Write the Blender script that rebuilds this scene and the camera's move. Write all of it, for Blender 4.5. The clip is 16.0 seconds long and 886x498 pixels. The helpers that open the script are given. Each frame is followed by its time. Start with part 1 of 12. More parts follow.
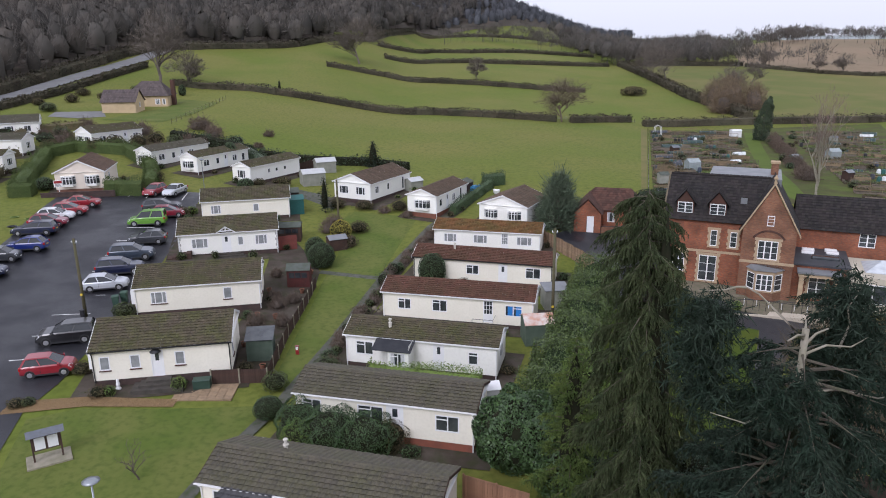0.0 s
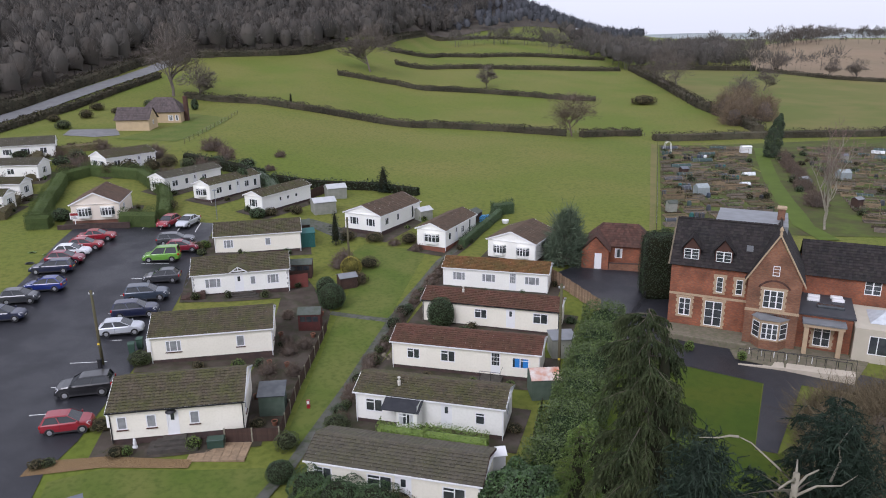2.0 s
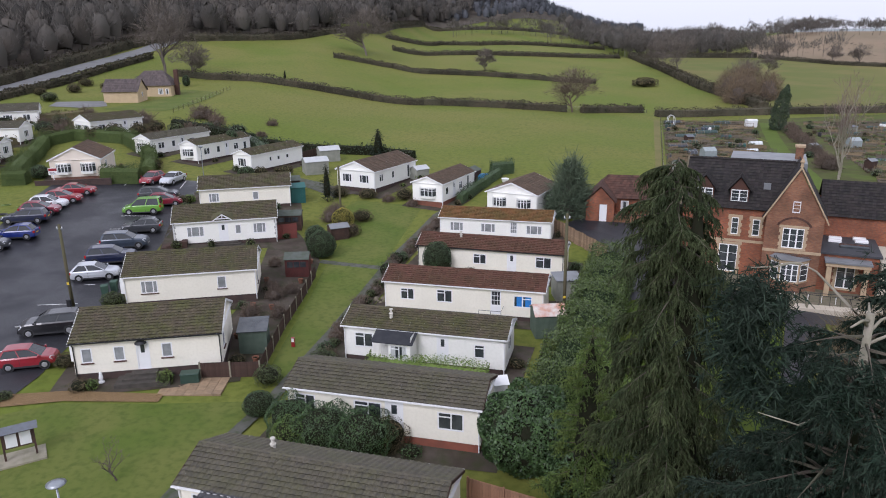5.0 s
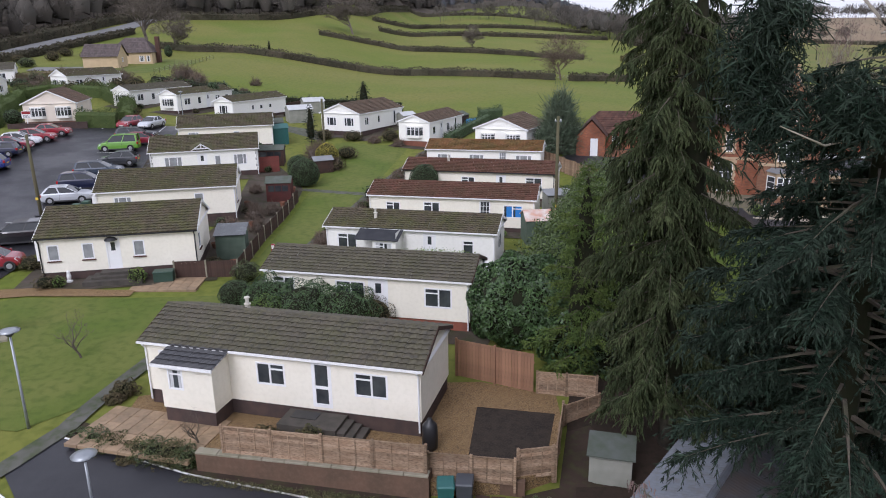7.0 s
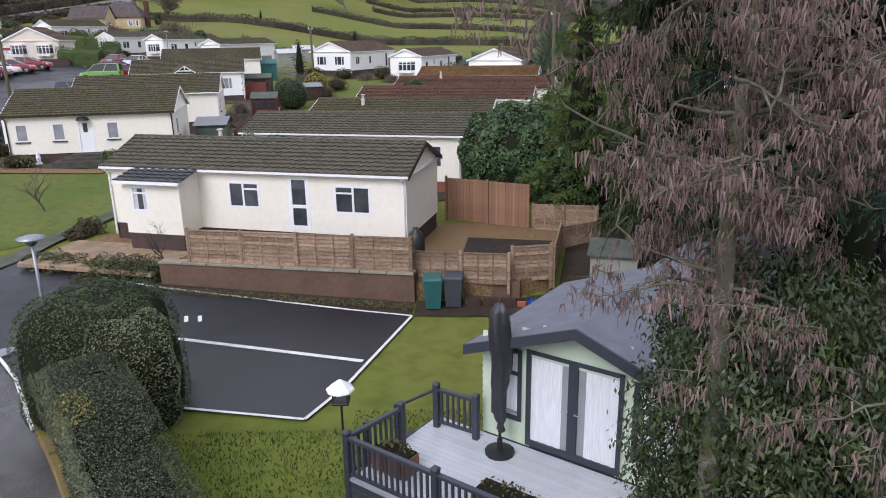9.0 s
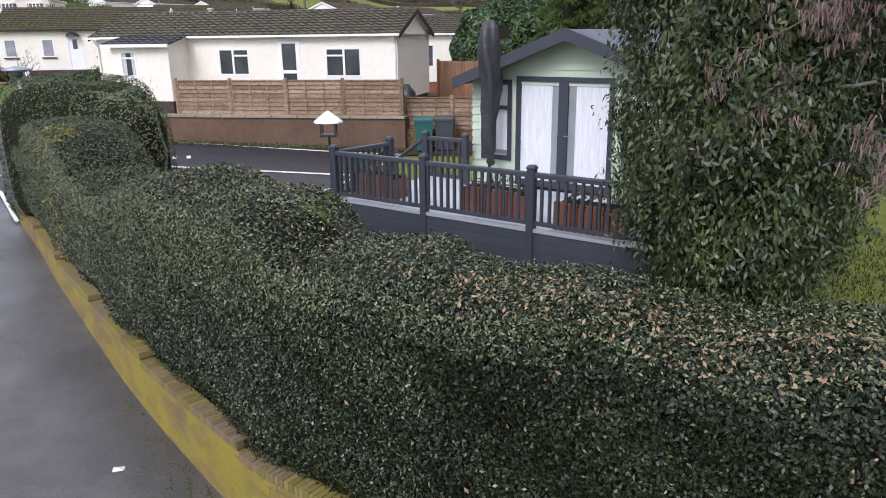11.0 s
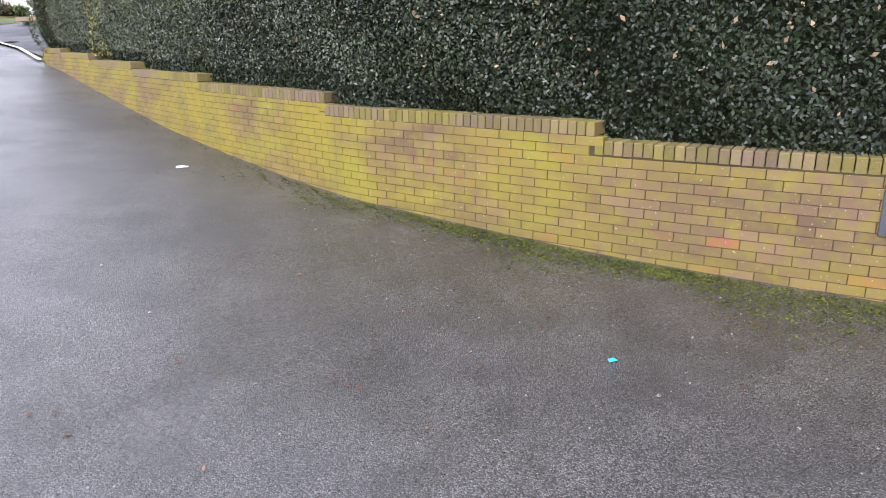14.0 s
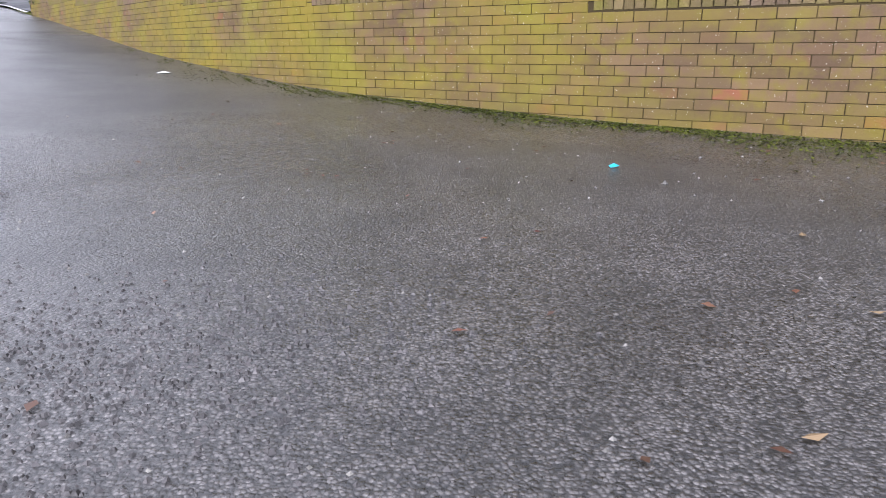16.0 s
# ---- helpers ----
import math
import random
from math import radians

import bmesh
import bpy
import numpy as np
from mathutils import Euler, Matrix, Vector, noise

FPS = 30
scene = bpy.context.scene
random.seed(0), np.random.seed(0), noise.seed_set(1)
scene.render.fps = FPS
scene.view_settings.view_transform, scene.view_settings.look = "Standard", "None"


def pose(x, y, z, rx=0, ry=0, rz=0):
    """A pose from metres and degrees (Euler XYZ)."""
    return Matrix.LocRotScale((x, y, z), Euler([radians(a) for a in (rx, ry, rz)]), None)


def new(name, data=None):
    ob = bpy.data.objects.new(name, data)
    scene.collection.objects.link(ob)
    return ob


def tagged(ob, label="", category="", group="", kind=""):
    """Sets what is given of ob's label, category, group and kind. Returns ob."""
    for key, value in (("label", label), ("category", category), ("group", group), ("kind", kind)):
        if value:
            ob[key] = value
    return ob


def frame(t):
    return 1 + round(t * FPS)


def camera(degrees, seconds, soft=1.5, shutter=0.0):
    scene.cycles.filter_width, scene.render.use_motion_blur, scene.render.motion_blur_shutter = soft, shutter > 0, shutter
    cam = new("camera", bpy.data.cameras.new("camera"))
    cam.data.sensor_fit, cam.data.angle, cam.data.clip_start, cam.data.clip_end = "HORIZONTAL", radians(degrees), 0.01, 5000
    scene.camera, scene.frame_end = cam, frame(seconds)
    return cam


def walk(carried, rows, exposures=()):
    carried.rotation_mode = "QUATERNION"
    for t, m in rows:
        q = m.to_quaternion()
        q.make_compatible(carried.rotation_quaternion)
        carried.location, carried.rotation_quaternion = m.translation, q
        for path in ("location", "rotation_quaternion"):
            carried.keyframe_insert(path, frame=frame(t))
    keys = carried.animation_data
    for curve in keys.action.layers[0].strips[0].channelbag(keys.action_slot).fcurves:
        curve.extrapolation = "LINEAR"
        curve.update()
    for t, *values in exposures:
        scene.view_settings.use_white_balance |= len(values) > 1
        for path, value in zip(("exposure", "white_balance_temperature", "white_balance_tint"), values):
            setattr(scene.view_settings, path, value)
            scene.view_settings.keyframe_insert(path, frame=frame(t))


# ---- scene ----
cam = camera(64.3, 16.0, 1.0)
METRES, EYE, TILT, LEAN, TURN = 40.0, 26.4, -16.0, 0.5, 0.0
ROWS = [
    (0.0, 0.0, 0.0, 0.0, 0.0, 0.0, -0.0),
    (0.5, -0.0004, -0.0002, 0.0029, 0.86, -0.13, -0.23),
    (1.0, 0.0007, -0.0048, 0.0277, 0.86, -0.26, -0.21),
    (1.5, 0.0022, -0.0158, 0.0788, 0.87, -0.37, -0.17),
    (2.0, 0.0041, -0.0256, 0.1257, 0.84, -0.41, -0.16),
    (2.5, 0.0066, -0.0239, 0.1456, 0.82, -0.41, -0.17),
    (3.0, 0.0071, 0.0051, 0.1436, 0.79, -0.39, -0.18),
    (3.5, 0.007, 0.0379, 0.118, 0.86, -0.36, -0.15),
    (4.0, 0.0072, 0.058, 0.0741, 0.94, -0.35, -0.19),
    (6.5, 0.0087, 0.1227, -0.1478, 0.05, -0.5, 0.33),
    (7.0, 0.0108, 0.1376, -0.19, -0.16, -0.59, 0.44),
    (7.5, 0.0127, 0.152, -0.232, -0.36, -0.66, 0.52),
    (8.0, 0.0142, 0.1652, -0.2736, -0.36, -0.73, 0.52),
    (10.5, 0.0181, 0.2067, -0.4734, -0.96, -0.76, 0.55),
    (11.0, 0.0175, 0.1928, -0.4912, -1.03, -0.75, 0.5),
    (11.5, 0.0146, 0.1935, -0.5187, -1.05, -0.73, 0.51),
    (12.0, -0.0041, 0.1942, -0.5258, -1.09, -0.81, 0.64),
    (12.5, -0.0112, 0.1957, -0.5342, -1.31, -0.79, 0.68),
    (13.0, -0.0128, 0.2025, -0.5589, -1.43, -0.59, 0.58),
    (13.5, -0.0124, 0.2077, -0.5727, -1.48, -0.5, 0.52),
    (14.0, -0.0114, 0.211, -0.5825, -1.54, -0.47, 0.47),
    (14.5, -0.0106, 0.2136, -0.5907, -1.59, -0.44, 0.45),
    (15.0, -0.0103, 0.2157, -0.5974, -1.64, -0.4, 0.42),
    (15.5, -0.0103, 0.2174, -0.6029, -1.66, -0.31, 0.42),
    (16.0, -0.0099, 0.2186, -0.6075, -1.69, -0.25, 0.41),
]
walk(cam, [(t, pose(0, 0, EYE, TILT, LEAN, TURN) @ pose(METRES * x, METRES * y, METRES * z, 90 + pitch, roll, yaw)) for t, x, y, z, yaw, pitch, roll in ROWS],
     exposures=[(0.0, 0.07, 5850, 19), (6.3, 0.13, 5850, 19), (7.0, 0.16, 5850, 19), (8.2, 0.23, 5850, 19), (10.3, 0.40, 5850, 19), (11.0, 0.55, 5850, 19), (11.5, 0.8, 5850, 19), (12.5, 1.22, 5850, 19), (13.0, 1.35, 5850, 19), (13.5, 1.37, 5850, 19), (14.5, 1.25, 5850, 19), (15.5, 1.05, 5850, 19), (16.0, 1.00, 5850, 19)])

# world: overcast winter sky, low soft sun
world = bpy.data.worlds.new("overcast")
world.use_nodes = True
scene.world = world
_n, _l = world.node_tree.nodes, world.node_tree.links
_sky = _n.new("ShaderNodeTexSky")
_sky.sky_type, _sky.sun_disc = "NISHITA", False
_sky.sun_elevation, _sky.sun_rotation = radians(40), radians(206)
_sky.air_density, _sky.dust_density = 1.0, 4.0
_hs = _n.new("ShaderNodeHueSaturation")
_hs.inputs["Saturation"].default_value = 0.18
_l.new(_sky.outputs[0], _hs.inputs["Color"])
_bg = _n["Background"]
_bg.inputs[1].default_value = 0.14
_mx = _n.new("ShaderNodeMix")
_mx.data_type = "RGBA"
_mx.inputs["Factor"].default_value = 0.8
_mx.inputs["B"].default_value = (6.9, 7.0, 7.2, 1)
_l.new(_hs.outputs[0], _mx.inputs["A"])
_l.new(_mx.outputs["Result"], _bg.inputs[0])
sun = new("sun", bpy.data.lights.new("sun", "SUN"))
sun.data.energy, sun.data.angle, sun.data.color = 1.45, radians(25), (1.0, 0.97, 0.93)
sun.rotation_euler = Euler((radians(50), 0, radians(-26)))


# ---------------------------------------------------------------- mesh tools
class MB:
    """Collects vertices and faces of one mesh."""

    def __init__(self):
        self.v, self.f = [], []

    def quad(self, a, b, c, d):
        n = len(self.v)
        self.v += [tuple(a), tuple(b), tuple(c), tuple(d)]
        self.f.append((n, n + 1, n + 2, n + 3))

    def poly(self, pts):  # one face
        n = len(self.v)
        self.v += [tuple(p) for p in pts]
        self.f.append(tuple(range(n, n + len(pts))))
        return self

    def box(self, x0, x1, y0, y1, z0, z1, m=None):
        n = len(self.v)
        pts = [(x0, y0, z0), (x1, y0, z0), (x1, y1, z0), (x0, y1, z0), (x0, y0, z1), (x1, y0, z1), (x1, y1, z1), (x0, y1, z1)]
        if m is not None:
            pts = [tuple(m @ Vector(p)) for p in pts]
        self.v += pts
        self.f += [tuple(n + i for i in q) for q in ((0, 3, 2, 1), (4, 5, 6, 7), (0, 1, 5, 4), (1, 2, 6, 5), (2, 3, 7, 6), (3, 0, 4, 7))]
        return self

    def bevel_box(self, x0, x1, y0, y1, z0, z1, b=0.01, m=None):
        """A box whose upright and top edges are chamfered."""
        n = len(self.v)
        ring = lambda d, z: [(x0 + b + d * 0, y0 + d, z), (x1 - b, y0 + d, z), (x1 - d, y0 + b, z), (x1 - d, y1 - b, z), (x1 - b, y1 - d, z), (x0 + b, y1 - d, z), (x0 + d, y1 - b, z), (x0 + d, y0 + b, z)]
        pts = ring(0, z0) + ring(0, z1 - b) + ring(b, z1)
        if m is not None:
            pts = [tuple(m @ Vector(p)) for p in pts]
        self.v += pts
        for k in (0, 8):
            for i in range(8):
                j = (i + 1) % 8
                self.f.append((n + k + i, n + k + j, n + k + 8 + j, n + k + 8 + i))
        self.f.append(tuple(n + 16 + i for i in range(8)))
        self.f.append(tuple(n + 7 - i for i in range(8)))
        return self

    def tube(self, pts, radii, n=6, cap=True):
        base = len(self.v)
        pts = [Vector(p) for p in pts]
        for i, p in enumerate(pts):
            d = (pts[min(i + 1, len(pts) - 1)] - pts[max(i - 1, 0)])
            d = d.normalized() if d.length > 1e-6 else Vector((0, 0, 1))
            a = d.orthogonal().normalized()
            b = d.cross(a)
            r = radii[i] if hasattr(radii, "__len__") else radii
            for k in range(n):
                w = 2 * math.pi * k / n
                self.v.append(tuple(p + r * (math.cos(w) * a + math.sin(w) * b)))
        for i in range(len(pts) - 1):
            for k in range(n):
                j = (k + 1) % n
                o = base + i * n
                self.f.append((o + k, o + j, o + n + j, o + n + k))
        if cap:
            self.f.append(tuple(base + n - 1 - k for k in range(n)))
            self.f.append(tuple(base + (len(pts) - 1) * n + k for k in range(n)))
        return self

    def lathe(self, prof, n=16, c=(0, 0)):
        """Turns a profile of (radius, z) about the upright axis."""
        base = len(self.v)
        for r, z in prof:
            for k in range(n):
                w = 2 * math.pi * k / n
                self.v.append((c[0] + r * math.cos(w), c[1] + r * math.sin(w), z))
        for i in range(len(prof) - 1):
            for k in range(n):
                j = (k + 1) % n
                o = base + i * n
                self.f.append((o + k, o + j, o + n + j, o + n + k))
        self.f.append(tuple(base + n - 1 - k for k in range(n)))
        self.f.append(tuple(base + (len(prof) - 1) * n + k for k in range(n)))
        return self

    def add(self, verts, faces):
        n = len(self.v)
        self.v += verts
        self.f += [tuple(n + i for i in q) for q in faces]
        return self

    def weld(self):
        """Joins vertices that lie on one another."""
        seen, remap, v = {}, [], []
        for p in self.v:
            k = (round(p[0], 4), round(p[1], 4), round(p[2], 4))
            if k not in seen:
                seen[k] = len(v)
                v.append(p)
            remap.append(seen[k])
        self.v = v
        self.f = [q for q in ([tuple(dict.fromkeys(remap[i] for i in f)) for f in self.f]) if len(q) > 2]
        return self

    def mesh(self, name, material=None, smooth=False):
        me = bpy.data.meshes.new(name)
        me.from_pydata(self.v, [], self.f)
        if material:
            me.materials.append(material)
        if smooth:
            me.polygons.foreach_set("use_smooth", [True] * len(me.polygons))
        me.update()
        return me


def part(name, mb, material, parent, label="", smooth=False, kind="", at=None):
    me = mb.mesh(name, material, smooth) if isinstance(mb, MB) else mb
    ob = new(name, me)
    ob.parent = parent
    if at is not None:
        ob.matrix_basis = at
    if label:
        ob["label"] = label
    if kind:
        ob["kind"] = kind
    return ob


def thing(name, m, label, category, group="", kind=""):
    ob = new(name)
    ob.empty_display_size = 0.3
    ob.matrix_basis = m
    return tagged(ob, label, category, group, kind)


def solid(name, mb, material, label, category, group="", kind="", m=None, smooth=False):
    ob = new(name, mb.mesh(name, material, smooth))
    if m is not None:
        ob.matrix_basis = m
    return tagged(ob, label, category, group, kind)


def card_mesh(name, verts, quads, material):
    """Large meshes of quads from numpy arrays."""
    me = bpy.data.meshes.new(name)
    nv, nq = len(verts), len(quads)
    me.vertices.add(nv)
    me.vertices.foreach_set("co", verts.astype(np.float32).ravel())
    k = quads.shape[1]
    me.loops.add(nq * k)
    me.loops.foreach_set("vertex_index", quads.astype(np.int32).ravel())
    me.polygons.add(nq)
    me.polygons.foreach_set("loop_start", np.arange(0, nq * k, k, dtype=np.int32))
    me.update(calc_edges=True)
    me.validate()
    me.materials.append(material)
    return me


# ---------------------------------------------------------------- materials
def material(name, color, rough=0.7, second=None, scale=1.0, amount=0.5, third=None, scale3=8.0, amount3=0.3, bump=0.0, bump_scale=40.0,
             metal=0.0, island=0.0, rand=0.0, spec=0.5, coord="Object", coat=0.0, stretch=None, wet=None):
    if rough >= 0.8:
        spec = min(spec, 0.18)
    m = bpy.data.materials.new(name)
    m.use_nodes = True
    n, l = m.node_tree.nodes, m.node_tree.links
    b = n["Principled BSDF"]
    tc = n.new("ShaderNodeTexCoord")
    src = tc.outputs["Object" if coord == "World" else coord]
    if coord == "World":
        g = n.new("ShaderNodeNewGeometry")
        src = g.outputs["Position"]
    if stretch:
        mp = n.new("ShaderNodeMapping")
        mp.inputs["Scale"].default_value = stretch
        l.new(src, mp.inputs["Vector"])
        src = mp.outputs[0]

    def noise_fac(sc, lo, hi, detail=4.0):
        t = n.new("ShaderNodeTexNoise")
        t.inputs["Scale"].default_value, t.inputs["Detail"].default_value = sc, detail
        l.new(src, t.inputs["Vector"])
        r = n.new("ShaderNodeMapRange")
        r.inputs["From Min"].default_value, r.inputs["From Max"].default_value = lo, hi
        l.new(t.outputs["Fac"], r.inputs["Value"])
        return r.outputs[0]

    def mix(fac, a, c, blend="MIX"):
        x = n.new("ShaderNodeMix")
        x.data_type, x.blend_type = "RGBA", blend
        for sock, val in ((x.inputs["Factor"], fac), (x.inputs["A"], a), (x.inputs["B"], c)):
            if hasattr(val, "is_linked"):
                l.new(val, sock)
            else:
                sock.default_value = val if not hasattr(val, "__len__") else (*val, 1.0)[:4]
        return x.outputs["Result"]

    def scaled(fac, k):
        x = n.new("ShaderNodeMath")
        x.operation = "MULTIPLY"
        l.new(fac, x.inputs[0])
        x.inputs[1].default_value = k
        return x.outputs[0]

    col = n.new("ShaderNodeRGB").outputs[0]
    col.default_value = (*color, 1)
    if second:
        col = mix(scaled(noise_fac(scale, 0.35, 0.65), amount), col, second)
    if third:
        col = mix(scaled(noise_fac(scale3, 0.45, 0.7), amount3), col, third)
    if island or rand:
        if island:
            g2 = n.new("ShaderNodeNewGeometry")
            rnd, k = g2.outputs["Random Per Island"], island
        else:
            oi = n.new("ShaderNodeObjectInfo")
            rnd, k = oi.outputs["Random"], rand
        hs = n.new("ShaderNodeHueSaturation")
        mr = n.new("ShaderNodeMapRange")
        mr.inputs["To Min"].default_value, mr.inputs["To Max"].default_value = 1 - k, 1 + k
        l.new(rnd, mr.inputs["Value"])
        l.new(mr.outputs[0], hs.inputs["Value"])
        l.new(col, hs.inputs["Color"])
        col = hs.outputs[0]
    l.new(col, b.inputs["Base Color"])
    b.inputs["Roughness"].default_value, b.inputs["Metallic"].default_value = rough, metal
    b.inputs["Specular IOR Level"].default_value = spec
    b.inputs["Coat Weight"].default_value = coat
    b.inputs["Coat Roughness"].default_value = 0.05
    if wet:
        lo, hi, sc = wet
        r = n.new("ShaderNodeMapRange")
        r.inputs["To Min"].default_value, r.inputs["To Max"].default_value = lo, hi
        l.new(noise_fac(sc, 0.4, 0.62, 3.0), r.inputs["Value"])
        l.new(r.outputs[0], b.inputs["Roughness"])
    if bump:
        t = n.new("ShaderNodeTexNoise")
        t.inputs["Scale"].default_value, t.inputs["Detail"].default_value = bump_scale, 5
        l.new(src, t.inputs["Vector"])
        bp = n.new("ShaderNodeBump")
        bp.inputs["Strength"].default_value, bp.inputs["Distance"].default_value = min(1.0, bump), 0.02
        l.new(t.outputs["Fac"], bp.inputs["Height"])
        l.new(bp.outputs[0], b.inputs["Normal"])
    return m


M_GRASS = material("lawn_grass", (0.118, 0.15, 0.022), 0.9, (0.172, 0.165, 0.042), 0.035, 0.85, (0.065, 0.088, 0.013), 1.6, 0.6, bump=1.0, bump_scale=30, coord="World")
M_ROAD = bpy.data.materials.new("worn_wet_asphalt")


def asphalt_nodes(m):
    """Coarse chippings in bitumen: cells of stone with their own tint and relief, wet in patches."""
    m.use_nodes = True
    n, l = m.node_tree.nodes, m.node_tree.links
    b = n["Principled BSDF"]
    geo = n.new("ShaderNodeNewGeometry")

    def vor(scale, feature="F1"):
        t = n.new("ShaderNodeTexVoronoi")
        t.feature = feature
        t.inputs["Scale"].default_value = scale
        l.new(geo.outputs["Position"], t.inputs["Vector"])
        return t

    def rng(src, a, c, lo, hi):
        r = n.new("ShaderNodeMapRange")
        r.inputs["From Min"].default_value, r.inputs["From Max"].default_value = a, c
        r.inputs["To Min"].default_value, r.inputs["To Max"].default_value = lo, hi
        l.new(src, r.inputs["Value"])
        return r.outputs[0]

    def noi(scale, detail=4):
        t = n.new("ShaderNodeTexNoise")
        t.inputs["Scale"].default_value, t.inputs["Detail"].default_value = scale, detail
        l.new(geo.outputs["Position"], t.inputs["Vector"])
        return t.outputs["Fac"]

    def math_(op, a, c):
        x = n.new("ShaderNodeMath")
        x.operation = op
        for s_, v_ in zip(x.inputs, (a, c)):
            if hasattr(v_, "is_linked"):
                l.new(v_, s_)
            else:
                s_.default_value = v_
        return x.outputs[0]

    v1 = vor(110)
    sep = n.new("ShaderNodeSeparateColor")
    l.new(v1.outputs["Color"], sep.inputs[0])
    tint = rng(sep.outputs[0], 0, 1, 0.15, 2.2)
    wear = rng(noi(0.45, 5), 0.35, 0.65, 0.75, 1.25)
    gap = rng(v1.outputs["Distance"], 0.3, 0.7, 1.0, 0.22)
    stain = rng(noi(2.6, 6), 0.36, 0.62, 0.72, 1.18)
    val = math_("MULTIPLY", math_("MULTIPLY", tint, math_("MULTIPLY", wear, stain)), gap)
    mix = n.new("ShaderNodeMix")
    mix.data_type, mix.blend_type = "RGBA", "MULTIPLY"
    mix.inputs["Factor"].default_value = 1.0
    mix.inputs["A"].default_value = (0.083, 0.0765, 0.074, 1)
    b.inputs["Specular IOR Level"].default_value = 0.7
    l.new(val, mix.inputs["B"])
    l.new(mix.outputs["Result"], b.inputs["Base Color"])
    wet = rng(noi(0.35, 3), 0.42, 0.6, 0.22, 0.42)
    l.new(math_("ADD", wet, rng(sep.outputs[1], 0, 1, -0.06, 0.12)), b.inputs["Roughness"])
    l.new(rng(noi(0.5, 4), 0.38, 0.6, 0.9, 0.45), b.inputs["Coat Weight"])
    b.inputs["Coat Roughness"].default_value = 0.45
    b.inputs["Coat IOR"].default_value = 1.6
    h = math_("ADD", math_("ADD", rng(v1.outputs["Distance"], 0.25, 0.62, 0.8, 0), math_("MULTIPLY", sep.outputs[2], 0.9)), math_("ADD", math_("MULTIPLY", noi(220, 3), 0.7), math_("MULTIPLY", noi(14, 5), 0.7)))
    bp = n.new("ShaderNodeBump")
    bp.inputs["Strength"].default_value, bp.inputs["Distance"].default_value = 0.8, 0.005
    l.new(h, bp.inputs["Height"])
    l.new(bp.outputs[0], b.inputs["Normal"])


asphalt_nodes(M_ROAD)
M_PARK = material("new_dark_asphalt", (0.017, 0.017, 0.021), 0.5, (0.021, 0.021, 0.026), 0.5, 0.6, (0.026, 0.026, 0.03), 5, 0.4, bump=0.3, bump_scale=80, coord="World", wet=(0.4, 0.6, 0.25))
M_PATH = material("grey_tarmac_path", (0.115, 0.112, 0.1), 0.85, (0.075, 0.08, 0.06), 0.8, 0.8, (0.05, 0.068, 0.025), 2.2, 0.8, bump=0.4, coord="World")
M_WHITE = material("road_marking_paint", (0.75, 0.75, 0.73), 0.7, (0.5, 0.5, 0.48), 3, 0.6)
M_CREAM = material("cream_textured_render", (0.84, 0.8, 0.69), 0.85, (0.76, 0.72, 0.61), 0.5, 0.5, (0.6, 0.57, 0.46), 5, 0.2, bump=0.5, bump_scale=120)
M_OFFW = material("off_white_render", (0.86, 0.85, 0.8), 0.85, (0.79, 0.78, 0.72), 0.5, 0.5, (0.62, 0.62, 0.56), 5, 0.2, bump=0.5, bump_scale=120)
M_UPVC = material("white_upvc", (0.8, 0.8, 0.8), 0.35, (0.72, 0.72, 0.72), 2, 0.4)
M_GLASS = material("window_glass", (0.03, 0.035, 0.04), 0.06, (0.09, 0.1, 0.1), 1.2, 0.6, spec=0.8)
M_CURT = material("pale_net_curtain", (0.55, 0.56, 0.56), 0.9, (0.38, 0.39, 0.4), 6, 0.8, stretch=(6, 6, 0.5))
M_SKIRT = material("dark_brick_skirting", (0.085, 0.058, 0.05), 0.85, (0.055, 0.042, 0.04), 2, 0.7, bump=0.5)
M_ROOF_G = material("mossy_brown_roof_tile", (0.1, 0.08, 0.055), 0.8, (0.085, 0.088, 0.032), 0.8, 0.85, (0.05, 0.045, 0.04), 6, 0.7, bump=0.6, bump_scale=35, island=0.16)
M_ROOF_B = material("brown_weathered_roof_tile", (0.125, 0.086, 0.062), 0.8, (0.09, 0.068, 0.05), 0.9, 0.8, (0.07, 0.06, 0.04), 6, 0.6, bump=0.6, bump_scale=35, island=0.16)
M_ROOF_O = material("mossy_orange_brown_roof_tile", (0.17, 0.085, 0.035), 0.8, (0.12, 0.088, 0.03), 0.7, 0.9, (0.09, 0.05, 0.03), 6, 0.6, bump=0.6, bump_scale=35, island=0.2)
M_ROOF_R = material("red_brown_roof_tile", (0.125, 0.058, 0.042), 0.8, (0.085, 0.052, 0.03), 0.9, 0.8, (0.07, 0.05, 0.035), 6, 0.6, bump=0.6, bump_scale=35, island=0.16)
M_ROOF_D = material("dark_grey_brown_roof_tile", (0.088, 0.076, 0.052), 0.75, (0.078, 0.075, 0.036), 0.8, 0.7, (0.045, 0.043, 0.04), 6, 0.6, bump=0.6, bump_scale=35, island=0.14)
M_BLACK = material("black_plastic", (0.015, 0.015, 0.017), 0.45)
M_WOOD = material("weathered_larch_fence", (0.25, 0.165, 0.105), 0.85, (0.33, 0.24, 0.165), 1.6, 0.9, (0.1, 0.068, 0.045), 7, 0.7, bump=0.6, bump_scale=60, rand=0.3, stretch=(1, 1, 3))
M_DKWOOD = material("dark_stained_wood", (0.075, 0.045, 0.035), 0.85, (0.05, 0.035, 0.03), 2, 0.8, bump=0.5, rand=0.15)
